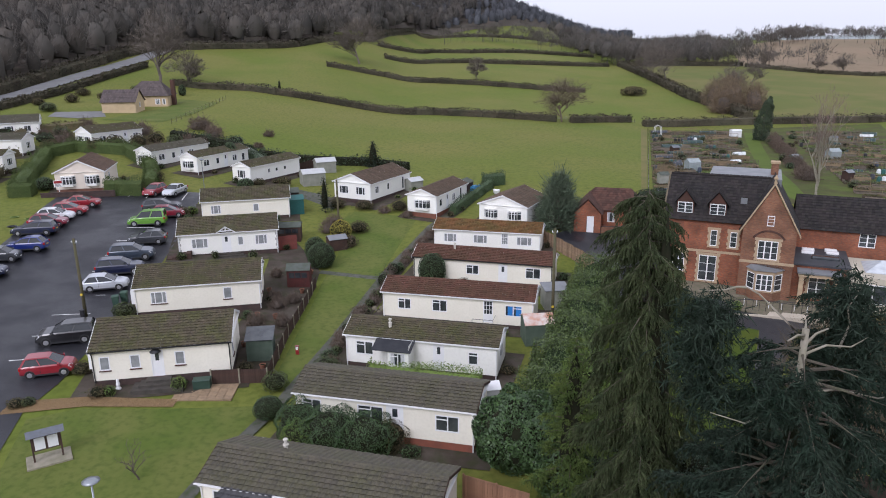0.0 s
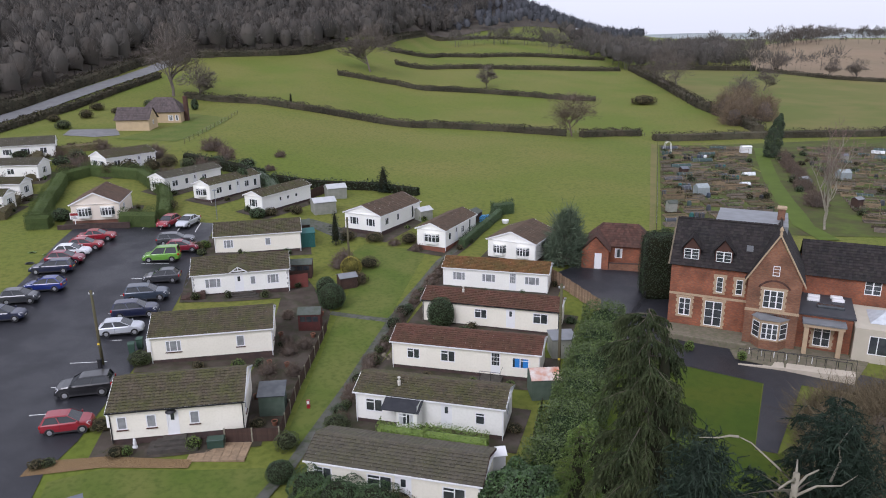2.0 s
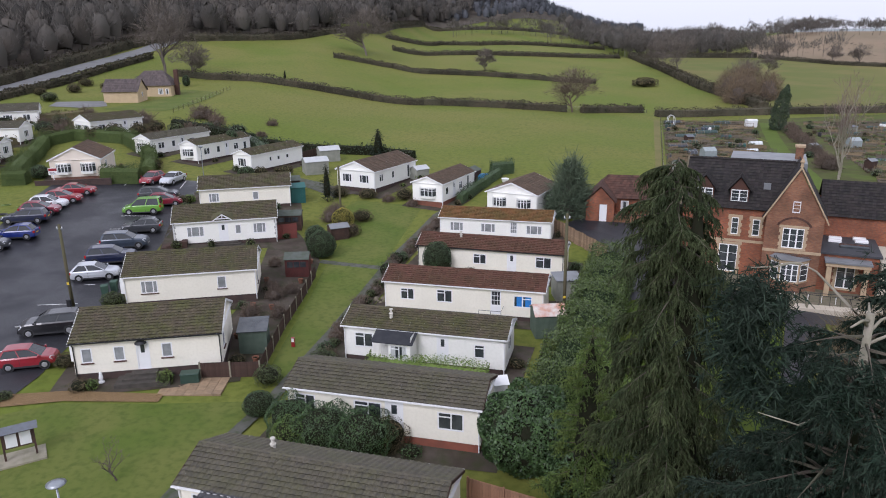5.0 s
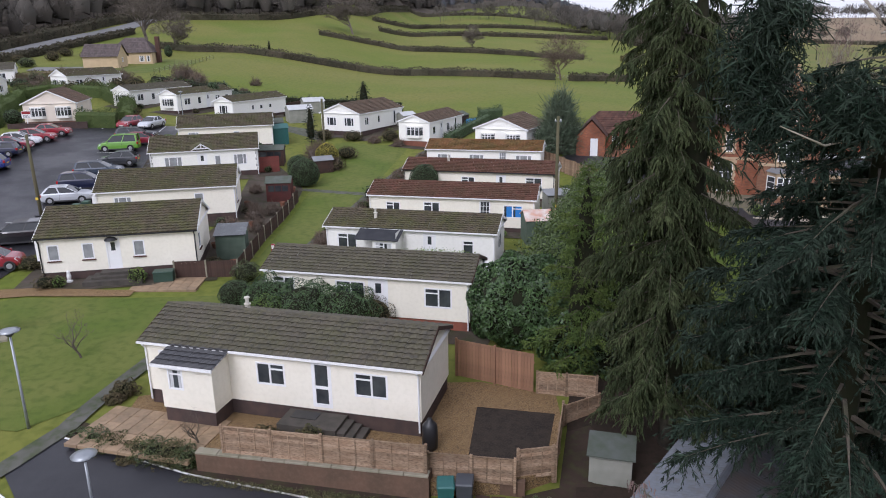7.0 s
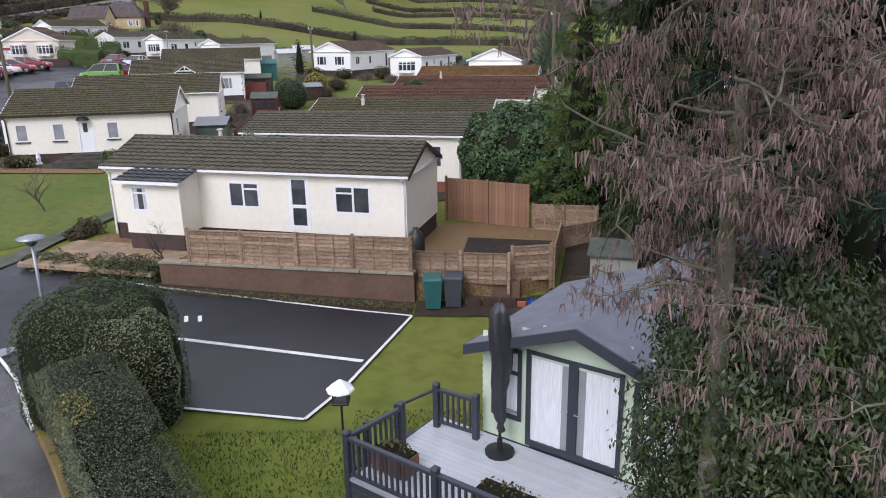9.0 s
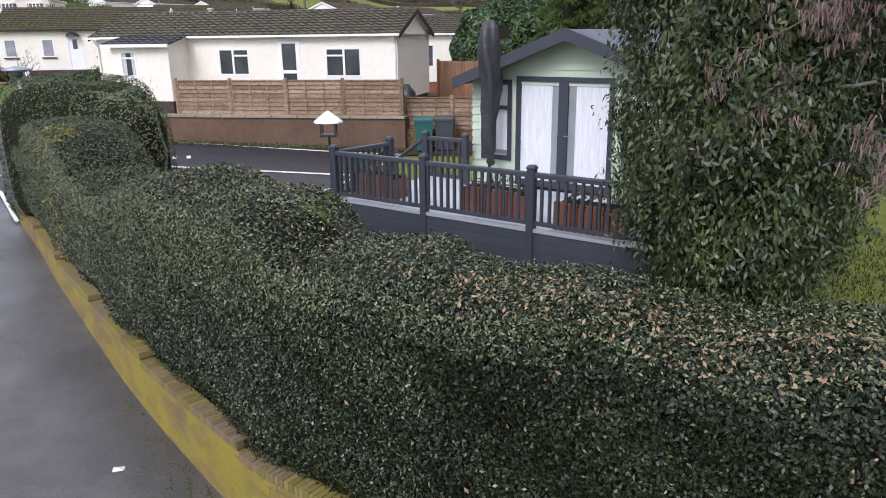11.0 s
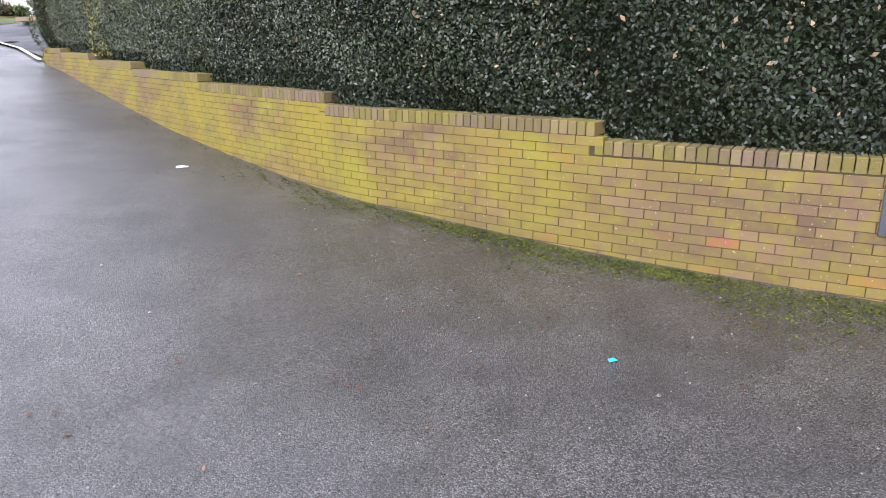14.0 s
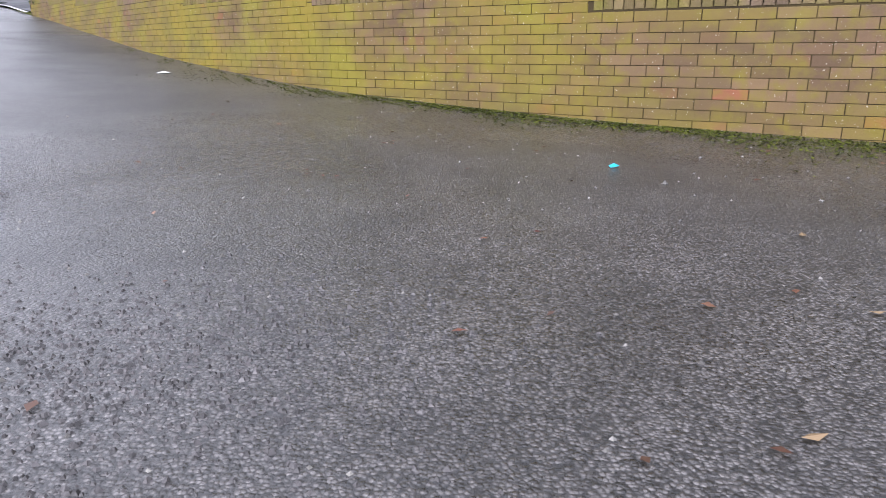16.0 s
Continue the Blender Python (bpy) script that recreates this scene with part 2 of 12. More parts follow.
M_BARK = material("grey_brown_bark", (0.12, 0.1, 0.08), 0.95, (0.07, 0.06, 0.05), 4, 0.8, (0.14, 0.16, 0.09), 1.5, 0.4, bump=1.0, bump_scale=20)

# ---------------------------------------------------------------- the lie of the land
TY = [-400, -60, 4, 16, 24, 30, 46, 62, 80, 95, 110, 140, 190, 240, 310, 380, 460, 560, 700, 1000, 2000]
TC = [-4, -1, 1.7, 1.75, 1.9, 2.5, 2.85, 3.0, 4.2, 5.5, 6.5, 7.1, 7.7, 9.5, 16, 21, 27, 38, 54, 60, 40]
TL = [0, 0, 0, 0, 0, 0.5, 1.5, 2.2, 3.0, 2.4, 1.8, 4.6, 6.0, 8.0, 9.0, 12, 25, 40, 55, 60, 40]
TR = [0, 0, 0, 0, -0.2, -0.2, -0.2, 0.3, -0.3, -1.2, -2, -3, -3, -2.5, -5, -6, -10, -22, -38, -46, -25]
RU = [-60, -20, 0, 3, 4.4, 6, 8.1, 9.8, 11.9, 14.4, 21.3, 25.8, 40, 80]
RZ = [-2.2, -0.9, -0.1, 0.02, 0.06, 0.13, 0.24, 0.37, 0.54, 0.8, 1.45, 1.85, 2.7, 3.3]
# the line of the brick wall, and the road's edge past both its ends
WX = [-90, -40, -14.5, -10.8, -9.05, -8.0, -6.65, -5.11, -3.51, -1.65, -0.86, 0.54, 1.6, 2.6, 3.6, 5.2, 8.0, 20, 60]
WY = [42, 32, 24.2, 20.4, 18.06, 16.75, 14.9, 12.88, 10.86, 8.75, 8.06, 6.97, 6.29, 5.72, 5.25, 4.6, 3.7, 0.5, -8]


def ease(a):
    a = np.clip(a, 0, 1)
    return a * a * (3 - 2 * a)


def ground_z(x, y):
    x, y = np.asarray(x, float), np.asarray(y, float)
    c, l, r = np.interp(y, TY, TC), np.interp(y, TY, TL), np.interp(y, TY, TR)
    land = c + l * ease((-x - 8) / 50) + r * ease((x - 10) / (60 + 0.4 * np.maximum(0, y - 300))) + np.maximum(-x - 70, 0) * 0.10 * ease((y - 120) / 150)
    land = land + 14 * ease((y - 330) / 350) * ease((x - 130) / 150) + 30 * ease((y - 520) / 330) * ease((190 - x) / 230)
    road = np.interp(-0.68 * x + 0.73 * y, RU, RZ)
    k = ease((y - np.interp(x, WX, WY) - 0.45) / np.where(x < -8, 3.0, 0.5))
    return road * (1 - k) + land * k


def hz(x, y):
    return float(ground_z(x, y))



def steps(*spans):
    out = []
    for a, b, d in spans:
        out += list(np.arange(a, b, d))
    return np.array(out + [spans[-1][1]])


gx = steps((-2400, -400, 100), (-400, -80, 10), (-80, -16, 2.0), (-16, 12, 0.3), (12, 60, 2.0), (60, 400, 10), (400, 2400, 100))
gy = steps((-400, -6, 25), (-6, 26, 0.3), (26, 60, 0.75), (60, 200, 3.0), (200, 720, 10), (720, 2600, 60))
XX, YY = np.meshgrid(gx, gy)
ZZ = ground_z(XX, YY)
nx, ny = len(gx), len(gy)
idx = np.arange(nx * ny).reshape(ny, nx)
quads = np.stack([idx[:-1, :-1], idx[:-1, 1:], idx[1:, 1:], idx[1:, :-1]], -1).reshape(-1, 4)
ground = new("ground", card_mesh("ground", np.stack([XX, YY, ZZ], -1).reshape(-1, 3), quads, M_GRASS))
ground.data.polygons.foreach_set("use_smooth", [True] * len(ground.data.polygons))
tagged(ground, "damp green winter grass on sloping ground", "ground", kind="structure")


def drape(name, pts, mat, lift=0.04, step=1.0, label="", category="", kind="structure", thick=0.0):
    """A flat outline laid over the ground, cut into cells so that it follows the slope."""
    bm = bmesh.new()
    bm.faces.new([bm.verts.new((x, y, 0)) for x, y in pts])
    for ax in (0, 1):
        lo, hi = min(p[ax] for p in pts), max(p[ax] for p in pts)
        c = lo + step
        while c < hi:
            co, no = [0, 0, 0], [0, 0, 0]
            co[ax], no[ax] = c, 1
            bmesh.ops.bisect_plane(bm, geom=bm.verts[:] + bm.edges[:] + bm.faces[:], plane_co=co, plane_no=no)
            c += step
    bmesh.ops.triangulate(bm, faces=bm.faces[:])
    for v in bm.verts:
        v.co.z = hz(v.co.x, v.co.y) + lift
    if thick:
        ret = bmesh.ops.extrude_edge_only(bm, edges=[e for e in bm.edges if e.is_boundary])
        for v in ret["geom"]:
            if isinstance(v, bmesh.types.BMVert):
                v.co.z -= thick
    bmesh.ops.recalc_face_normals(bm, faces=bm.faces[:])
    me = bpy.data.meshes.new(name)
    bm.to_mesh(me)
    bm.free()
    if sum(p.normal.z * p.area for p in me.polygons) < 0:
        me.flip_normals()
    me.materials.append(mat)
    return tagged(new(name, me), label, category, kind=kind)


def strip(line, w):
    """An outline of width w along a line."""
    left, right = [], []
    for i, p in enumerate(line):
        a, b = Vector(line[max(i - 1, 0)]), Vector(line[min(i + 1, len(line) - 1)])
        d = (b - a).normalized()
        n = Vector((-d.y, d.x)) * w / 2
        left.append((p[0] + n.x, p[1] + n.y))
        right.append((p[0] - n.x, p[1] - n.y))
    return left + right[::-1]


# the lane in front of the brick wall, up to the park's entrance
lane_edge = [(20, 0.5), (8, 3.7), (5.2, 4.6), (3.6, 5.25), (2.6, 5.72), (1.6, 6.29), (0.54, 6.97), (-0.86, 8.06), (-1.65, 8.75), (-3.51, 10.86), (-5.11, 12.88), (-6.65, 14.9), (-8.0, 16.75), (-9.05, 18.06), (-10.8, 20.4), (-14.5, 24.2), (-20, 27.6), (-28, 31)]
lane = drape("road", lane_edge + [(-30, 24), (-20, 12), (-12, 2), (-8, -8), (20, -12)], M_ROAD, 0.02, 0.6, "wet worn grey asphalt lane with loose grit", "road")
car_park = drape("car_park", [(-22.5, 28.5), (-26.2, 34), (-28.2, 42.2), (-27.8, 46), (-28.3, 52), (-28.8, 62), (-30, 72), (-31.4, 84), (-34, 97.6), (-41.5, 97.5), (-44.5, 93), (-51.6, 93), (-50.5, 86), (-48.3, 75.8), (-47.2, 66), (-48, 52), (-40, 38), (-31, 29), (-27, 25)], M_PARK, 0.05, 2.0, "dark wet tarmac car park with white bay lines", "car park")
bay = drape("parking_bay", [(-0.33, 23.45), (-9.2, 26.0), (-15.0, 28.3), (-16.5, 26.5), (-14.5, 24.2), (-10.8, 20.4), (-9.2, 18.6), (-5.8, 18.25), (-2.6, 17.6), (-1.85, 19.1)], M_PARK, 0.06, 0.8, "new dark tarmac parking bay with white edging", "parking bay")


def line_mark(name, line, w, label, lift=0.075, mat=None):
    return drape(name, strip(line, w), mat or M_WHITE, lift, 0.8, label, "road marking")


line_mark("edge_line", [(-0.33, 23.45), (-9.2, 26.0), (-15.0, 28.3)], 0.09, "thin white edging line of the parking bay")
line_mark("edge_line", [(-0.33, 23.45), (-1.85, 19.1), (-2.6, 17.6)], 0.09, "thin white edging line of the parking bay")
line_mark("edge_line", [(-2.6, 17.6), (-5.8, 18.25), (-7.4, 18.4)], 0.09, "thin white edging line of the parking bay")
line_mark("bay_line", [(-1.55, 20.45), (-7.4, 22.2), (-11.4, 23.4)], 0.16, "thick white painted bay line")
line_mark("give_way_line", [(-9.2, 18.2), (-10.8, 20.4), (-14.5, 24.2), (-18.5, 26.9)], 0.09, "white painted line across the entrance")
for a in (0.0, 0.42):
    line_mark("bay_number_bar", [(-7.35 + a, 23.75), (-7.2 + a, 23.3)], 0.12, "white painted mark on the tarmac")

# footpaths
drape("footpath", strip([(-17.2, 25.6), (-16.6, 26.2), (-15.2, 28.9), (-14.6, 32.2), (-13.6, 36.8), (-11.5, 43.5), (-10.2, 50), (-9.2, 55), (-8.1, 61.5), (-6.4, 69.5), (-5.8, 72), (-1.8, 85.7), (0.5, 90)], 0.85), M_PATH, 0.1, 0.5, "narrow mossy grey tarmac footpath", "footpath")
drape("footpath", strip([(-13.2, 70.8), (-5.9, 68.9)], 0.9), M_PATH, 0.047, 1.2, "narrow grey path across the lawn", "footpath")
drape("track", strip([(-14.0, 94), (-18.5, 98.5), (-22.5, 101)], 3.2), M_PATH, 0.045, 1.5, "grey gravel track between the homes", "track")
drape("yard", [(11.2, 81), (15.8, 70.6), (17.6, 67.4), (22.0, 66.02), (24.5, 66.4), (28, 71), (28.0, 84), (24.6, 84.9), (17.0, 85.6)], M_PARK, 0.05, 2.0, "dark tarmac yard beside the brick house", "yard")
drape("drive", [(14.9, 60.4), (15.4, 66.0), (16.4, 68.6), (17.6, 67.4), (22.0, 66.0), (27.3, 62.6), (33.5, 58.6), (42, 53.5), (40, 50), (29.8, 55.4), (23.3, 45.2), (21.9, 45.7), (26.7, 55.7), (21.7, 58.7), (17.0, 61.5)], M_PARK, 0.05, 2.0, "dark tarmac drive in front of the brick house", "drive")
M_DRYGRASS = material("yellowed_pasture_grass", (0.15, 0.142, 0.045), 0.95, (0.1, 0.128, 0.03), 0.012, 0.9, (0.19, 0.155, 0.06), 0.05, 0.6, coord="World")
drape("pasture", [(93, 204), (92, 232), (92, 257), (95, 300), (97, 388), (120, 394), (156, 380), (176, 339), (192, 326), (300, 310), (330, 230), (160, 213), (118, 202)], M_DRYGRASS, 0.12, 12.0, "yellowed winter pasture beyond the allotments", "field")
# lane under the woods
M_LANE = material("pale_lane_tarmac", (0.2, 0.2, 0.2), 0.8, (0.14, 0.14, 0.14), 0.5, 0.6, coord="World")
drape("hill_lane", strip([(-112, 140), (-110.8, 173), (-110.4, 199), (-109, 231), (-106.9, 258), (-108, 285)], 6.0), M_LANE, 0.25, 4.0, "pale tarmac lane below the wooded hill", "lane")
M_PLOUGH = material("brown_stubble_field", (0.235, 0.175, 0.115), 0.95, (0.19, 0.15, 0.095), 0.02, 0.8, (0.27, 0.205, 0.135), 0.3, 0.4, coord="World")
drape("ploughed_field", [(158, 384), (180, 341), (196, 328), (300, 310), (420, 560), (330, 660), (220, 560)], M_PLOUGH, 0.35, 12.0, "brown ploughed field on the far rise", "field")



# ---------------------------------------------------------------- park homes
def wall_face(mb, m, length, z0, z1, holes, depth=0.09):
    """An outer wall in the local plane y = 0, with holes that have reveals."""
    xs = sorted({0.0, length, *[h[0] for h in holes], *[h[1] for h in holes]})
    zs = sorted({z0, z1, *[h[2] for h in holes], *[h[3] for h in holes]})
    P = lambda x, y, z: m @ Vector((x, y, z))
    for a, b in zip(xs, xs[1:]):
        for c, d in zip(zs, zs[1:]):
            cx, cz = (a + b) / 2, (c + d) / 2
            if not any(h[0] < cx < h[1] and h[2] < cz < h[3] for h in holes):
                mb.quad(P(a, 0, c), P(b, 0, c), P(b, 0, d), P(a, 0, d))
    for x0, x1, a, b in holes:
        mb.quad(P(x0, 0, a), P(x0, depth, a), P(x0, depth, b), P(x0, 0, b))
        mb.quad(P(x1, 0, b), P(x1, depth, b), P(x1, depth, a), P(x1, 0, a))
        mb.quad(P(x0, 0, b), P(x0, depth, b), P(x1, depth, b), P(x1, 0, b))
        mb.quad(P(x0, depth, a), P(x0, 0, a), P(x1, 0, a), P(x1, depth, a))


def window_part(parent, m, x0, x1, z0, z1, style="W2", sill=None, glass=None, curtain=True, frame_mat=None):
    """A window or door as a part with frame, panes and sill, set in the local plane of m."""
    fm = frame_mat or M_UPVC
    f = 0.075
    w, hh = x1 - x0, z1 - z0
    a0, a1, b0, b1 = x0 + f, x1 - f, z0 + f, z1 - f
    xm, zt = x0 + w * 0.52, z1 - 0.3 * hh
    if style == "W2":
        lights = [(a0, xm - f / 2, b0, zt), (a0, xm - f / 2, zt + f * 0.8, b1), (xm + f / 2, a1, b0, b1)]
    elif style == "W2R":
        xm = x0 + w * 0.48
        lights = [(a0, xm - f / 2, b0, b1), (xm + f / 2, a1, b0, zt), (xm + f / 2, a1, zt + f * 0.8, b1)]
    elif style == "W3":
        p, q = x0 + w * 0.27, x0 + w * 0.73
        lights = [(a0, p - f / 2, b0, b1), (p + f / 2, q - f / 2, b0, b1), (q + f / 2, a1, b0, b1)]
    elif style == "T":
        lights = [(a0, a1, b0, zt), (a0, a1, zt + f * 0.8, b1)]
    elif style == "D2":
        zc = z0 + 0.42 * hh
        lights = [(a0 + f, a1 - f, b0 + f, zc), (a0 + f, a1 - f, zc + 0.12, b1)]
    elif style == "G6":
        us, vs = [a0, x0 + w * 0.34, x0 + w * 0.66, a1], [z0 + hh * k for k in (0.38, 0.58, 0.78)] + [b1]
        lights = [(us[i] + 0.012, us[i + 1] - 0.012, vs[j] + 0.012, vs[j + 1] - 0.012) for i in range(3) for j in range(3)]
    else:
        lights = [(a0, a1, b0, b1)]
    mb = MB()
    sh = m @ pose(x0, -0.012, 0)
    wall_face(mb, sh, w, z0, z1, [(a - x0, b - x0, c, d) for a, b, c, d in lights], 0.07)
    for a, b in (((0, 0, z0), (0, 0, z1)), ((w, 0, z1), (w, 0, z0)), ((0, 0, z1), (w, 0, z1)), ((w, 0, z0), (0, 0, z0))):
        a, b = Vector(a), Vector(b)
        o = Vector((0, 0.07, 0))
        mb.quad(sh @ a, sh @ (a + o), sh @ (b + o), sh @ b)
    mb.weld()
    win = part("door" if style in ("D2", "DW", "G6") else "window", mb, fm, parent)
    if style == "DW":
        part("door_leaf", MB().box(x0 + f, x1 - f, 0.02, 0.06, z0 + f, z1 - f, m), M_UPVC, win)
        part("glazing", MB().box(x0 + w * 0.35, x1 - w * 0.35, 0.012, 0.03, z0 + (z1 - z0) * 0.6, z1 - 0.25, m), M_GLASS, win)
    else:
        part("pane", MB().box(x0 + f * 0.6, x1 - f * 0.6, 0.03, 0.04, z0 + f * 0.6, z1 - f * 0.6, m), glass or M_GLASS, win)
        if curtain:
            k = 0.24 * w
            for a, b in ((x0 + f, x0 + f + k), (x1 - f - k, x1 - f)):
                c, n = MB(), 5
                for i in range(n):
                    u, v = a + (b - a) * i / n, a + (b - a) * (i + 1) / n
                    c.quad(m @ Vector((u, 0.028 - 0.006 * (i % 2), z0 + f)), m @ Vector((v, 0.028 - 0.006 * ((i + 1) % 2), z0 + f)), m @ Vector((v, 0.028 - 0.006 * ((i + 1) % 2), z1 - f)), m @ Vector((u, 0.028 - 0.006 * (i % 2), z1 - f)))
                part("curtain", c.weld(), M_CURT, win)
    if sill:
        part("sill", MB().box(x0 - 0.06, x1 + 0.06, -0.09, 0.0, z0 - 0.07, z0 - 0.002, m), sill, win)
    return win


def roof_slope(mb, m, length, run, rise, pitch_n=9, tile=0.33, seed=0):
    """Courses of lapped tiles over a slope that climbs from the local y = 0 to y = run."""
    rnd = random.Random(seed)
    n = max(1, round(length / tile))
    tw = length / n
    for c in range(pitch_n):
        t0, t1 = c / pitch_n, (c + 1) / pitch_n
        y0, z0, y1, z1 = run * t0, rise * t0 + 0.08, run * t1 + 0.1, rise * t1 + 0.012 + 0.08 * rise / run
        for i in range(n):
            a, b = i * tw, (i + 1) * tw
            j = rnd.uniform(-0.006, 0.006)
            h = 0.03
            q = [(a, y0, z0 + j), (a + tw * 0.3, y0, z0 + j), (a + tw * 0.5, y0, z0 + h + j), (a + tw * 0.8, y0, z0 + h + j), (b, y0, z0 + j)]
            p = [(x, y1, z - z0 + z1) for x, _, z in q]
            w = [tuple(m @ Vector(v)) for v in q + p] + [tuple(m @ Vector((a, y0 + 0.05, z0 - 0.06))), tuple(m @ Vector((b, y0 + 0.05, z0 - 0.06)))]
            mb.add(w, [(0, 1, 6, 5), (1, 2, 7, 6), (2, 3, 8, 7), (3, 4, 9, 8), (10, 11, 4, 3, 2, 1, 0)])


M_PLOT = material("garden_earth_and_gravel", (0.055, 0.043, 0.033), 0.95, (0.095, 0.08, 0.066), 0.5, 0.9, (0.045, 0.05, 0.022), 1.1, 0.8, bump=0.5, coord="World")
M_NETGL = material("net_curtained_glass", (0.2, 0.21, 0.215), 0.12, (0.33, 0.34, 0.35), 1.5, 0.8)
PLANTS = []


def park_home(x, y, yaw, length, width, roof, label, front=(), end0=(), end1=(), wall=None, skirt=None, eave=2.85, rise=None, sk=0.5, z=None,
              trim=None, pipe=None, courses=9, sill=None, extra=None, group="park homes", net=False, bed=True, verge=None):
    """A single-storey park home; x, y: its front left eave corner, looking at the long side."""
    cx, cy = x + math.cos(radians(yaw)) * length / 2, y + math.sin(radians(yaw)) * length / 2
    z = (hz(cx, cy) if z is None else z)
    home = thing("park_home", pose(x, y, z, 0, 0, yaw), label, "park home", group)
    wall, skirt, trim, pipe = wall or M_CREAM, skirt or M_SKIRT, trim or M_UPVC, pipe or M_UPVC
    rise = rise or width * 0.19
    o = 0.1
    L, W = length, width
    fm = pose(0, 0, 0)
    e0 = Matrix(((0, 1, 0, 0), (-1, 0, 0, W), (0, 0, 1, 0), (0, 0, 0, 1)))
    e1 = Matrix(((0, -1, 0, L), (1, 0, 0, 0), (0, 0, 1, 0), (0, 0, 0, 1)))
    bk = pose(L, W, 0, 0, 0, 180)
    mb = MB()
    for m, ln, ops in ((fm, L, front), (e0, W, end0), (e1, W, end1), (bk, L, ())):
        wall_face(mb, m, ln, sk, eave, [(a, b, c, d) for _, a, b, c, d in ops])
    for m in (e0, e1):
        mb.poly([m @ Vector((0, 0, eave)), m @ Vector((W, 0, eave)), m @ Vector((W / 2, 0, eave + rise))])
    part("wall", mb, wall, home)
    s = MB().box(0.05, L - 0.05, 0.05, W - 0.05, -0.6, sk + 0.01)
    part("skirting", s, skirt, home)
    part("floor", MB().box(0.1, L - 0.1, 0.1, W - 0.1, sk - 0.02, sk + 0.05), M_DKWOOD, home)
    for m, ops in ((fm, front), (e0, end0), (e1, end1)):
        for st, a, b, c, d in ops:
            if st == "BAY":
                bay_window(home, m, a, b, c, d)
            else:
                window_part(home, m, a, b, c, d, st, sill, M_NETGL if net else None, False)
    # roof
    oh, og = 0.22, 0.16
    run = W / 2 + oh
    rr = rise * run / (W / 2)
    zb = eave - rr + rise
    tiles = MB()
    roof_slope(tiles, pose(-og, -oh, zb), L + 2 * og, run, rr, courses, seed=int(abs(x * 7 + y)))
    roof_slope(tiles, pose(L + og, W + oh, zb, 0, 0, 180), L + 2 * og, run, rr, courses, seed=int(abs(x * 5 + y)))
    part("roof_tiles", tiles, roof, home, kind="stuff")
    deck = MB()
    deck.add([(-og, -oh, zb), (L + og, -oh, zb), (L + og, W / 2, zb + rr), (-og, W / 2, zb + rr), (L + og, W + oh, zb), (-og, W + oh, zb)], [(0, 3, 2, 1), (3, 5, 4, 2), (0, 1, 4, 5)])
    part("soffit", deck, trim, home)
    rid = MB()
    n = int(L / 0.45)
    for i in range(n):
        a, b = -og + (L + 2 * og) * i / n, -og + (L + 2 * og) * (i + 1) / n
        rid.add([(a, W / 2 - 0.13, zb + rr + 0.0), (b, W / 2 - 0.13, zb + rr + 0.0), (b, W / 2, zb + rr + 0.1), (a, W / 2, zb + rr + 0.1), (b, W / 2 + 0.13, zb + rr), (a, W / 2 + 0.13, zb + rr)], [(0, 1, 2, 3), (3, 2, 4, 5), (0, 3, 5), (1, 4, 2)])
    part("ridge_cap", rid, roof, home, kind="stuff")
    for k, yy in ((0, -oh), (1, W + oh)):
        g = MB().box(-og, L + og, yy - 0.07 if k == 0 else yy - 0.02, yy + 0.02 if k == 0 else yy + 0.07, zb - 0.045, zb + 0.03)
        part("gutter", g, pipe, home)
    for xx in (-og, L + og):
        for sgn in (1, -1):
            yb = -oh if sgn == 1 else W + oh
            b = MB()
            b.add([(xx - 0.02, yb, zb - 0.12), (xx + 0.02, yb, zb - 0.12), (xx + 0.02, W / 2, zb + rr - 0.12), (xx - 0.02, W / 2, zb + rr - 0.12), (xx - 0.02, yb, zb + 0.05), (xx + 0.02, yb, zb + 0.05), (xx + 0.02, W / 2, zb + rr + 0.05), (xx - 0.02, W / 2, zb + rr + 0.05)],
                  [(0, 1, 2, 3), (4, 5, 6, 7), (0, 1, 5, 4), (0, 3, 7, 4), (1, 2, 6, 5), (2, 3, 7, 6)])
            part("bargeboard", b, verge or trim, home)
    for xx in (0.08, L - 0.08):
        part("downpipe", MB().tube([(xx, -oh - 0.02, zb - 0.08), (xx, -0.05, zb - 0.3), (xx, -0.05, 0.05)], 0.04, 6), pipe, home)
    if bed:
        c_, s_ = math.cos(radians(yaw)), math.sin(radians(yaw))
        corners = ((-1.3, -1.7), (L * 0.4, -1.9), (L + 1.2, -1.5), (L + 1.4, W + 1.2), (L * 0.5, W + 1.4), (-1.2, W + 1.0))
        drape("garden_bed", [(x + c_ * a - s_ * b, y + s_ * a + c_ * b) for a, b in corners], M_PLOT, 0.05, 1.5, "earth, gravel and old paving round a park home", "garden bed")
        rb_ = random.Random(int(abs(x * 13 + y * 7)))
        for q in range(4):
            a, b = rb_.uniform(0.3, L - 0.3), rb_.uniform(-1.6, -0.9)
            if q > 2:
                a, b = L + rb_.uniform(0.5, 1.1), rb_.uniform(0.5, W - 0.5)
            PLANTS.append((x + c_ * a - s_ * b, y + s_ * a + c_ * b, rb_.uniform(0.3, 0.65), rb_.uniform(0.45, 1.0), rb_.choice("hhoal")))
    if extra:
        extra(home, L, W, eave, rise, zb, rr)
    return home


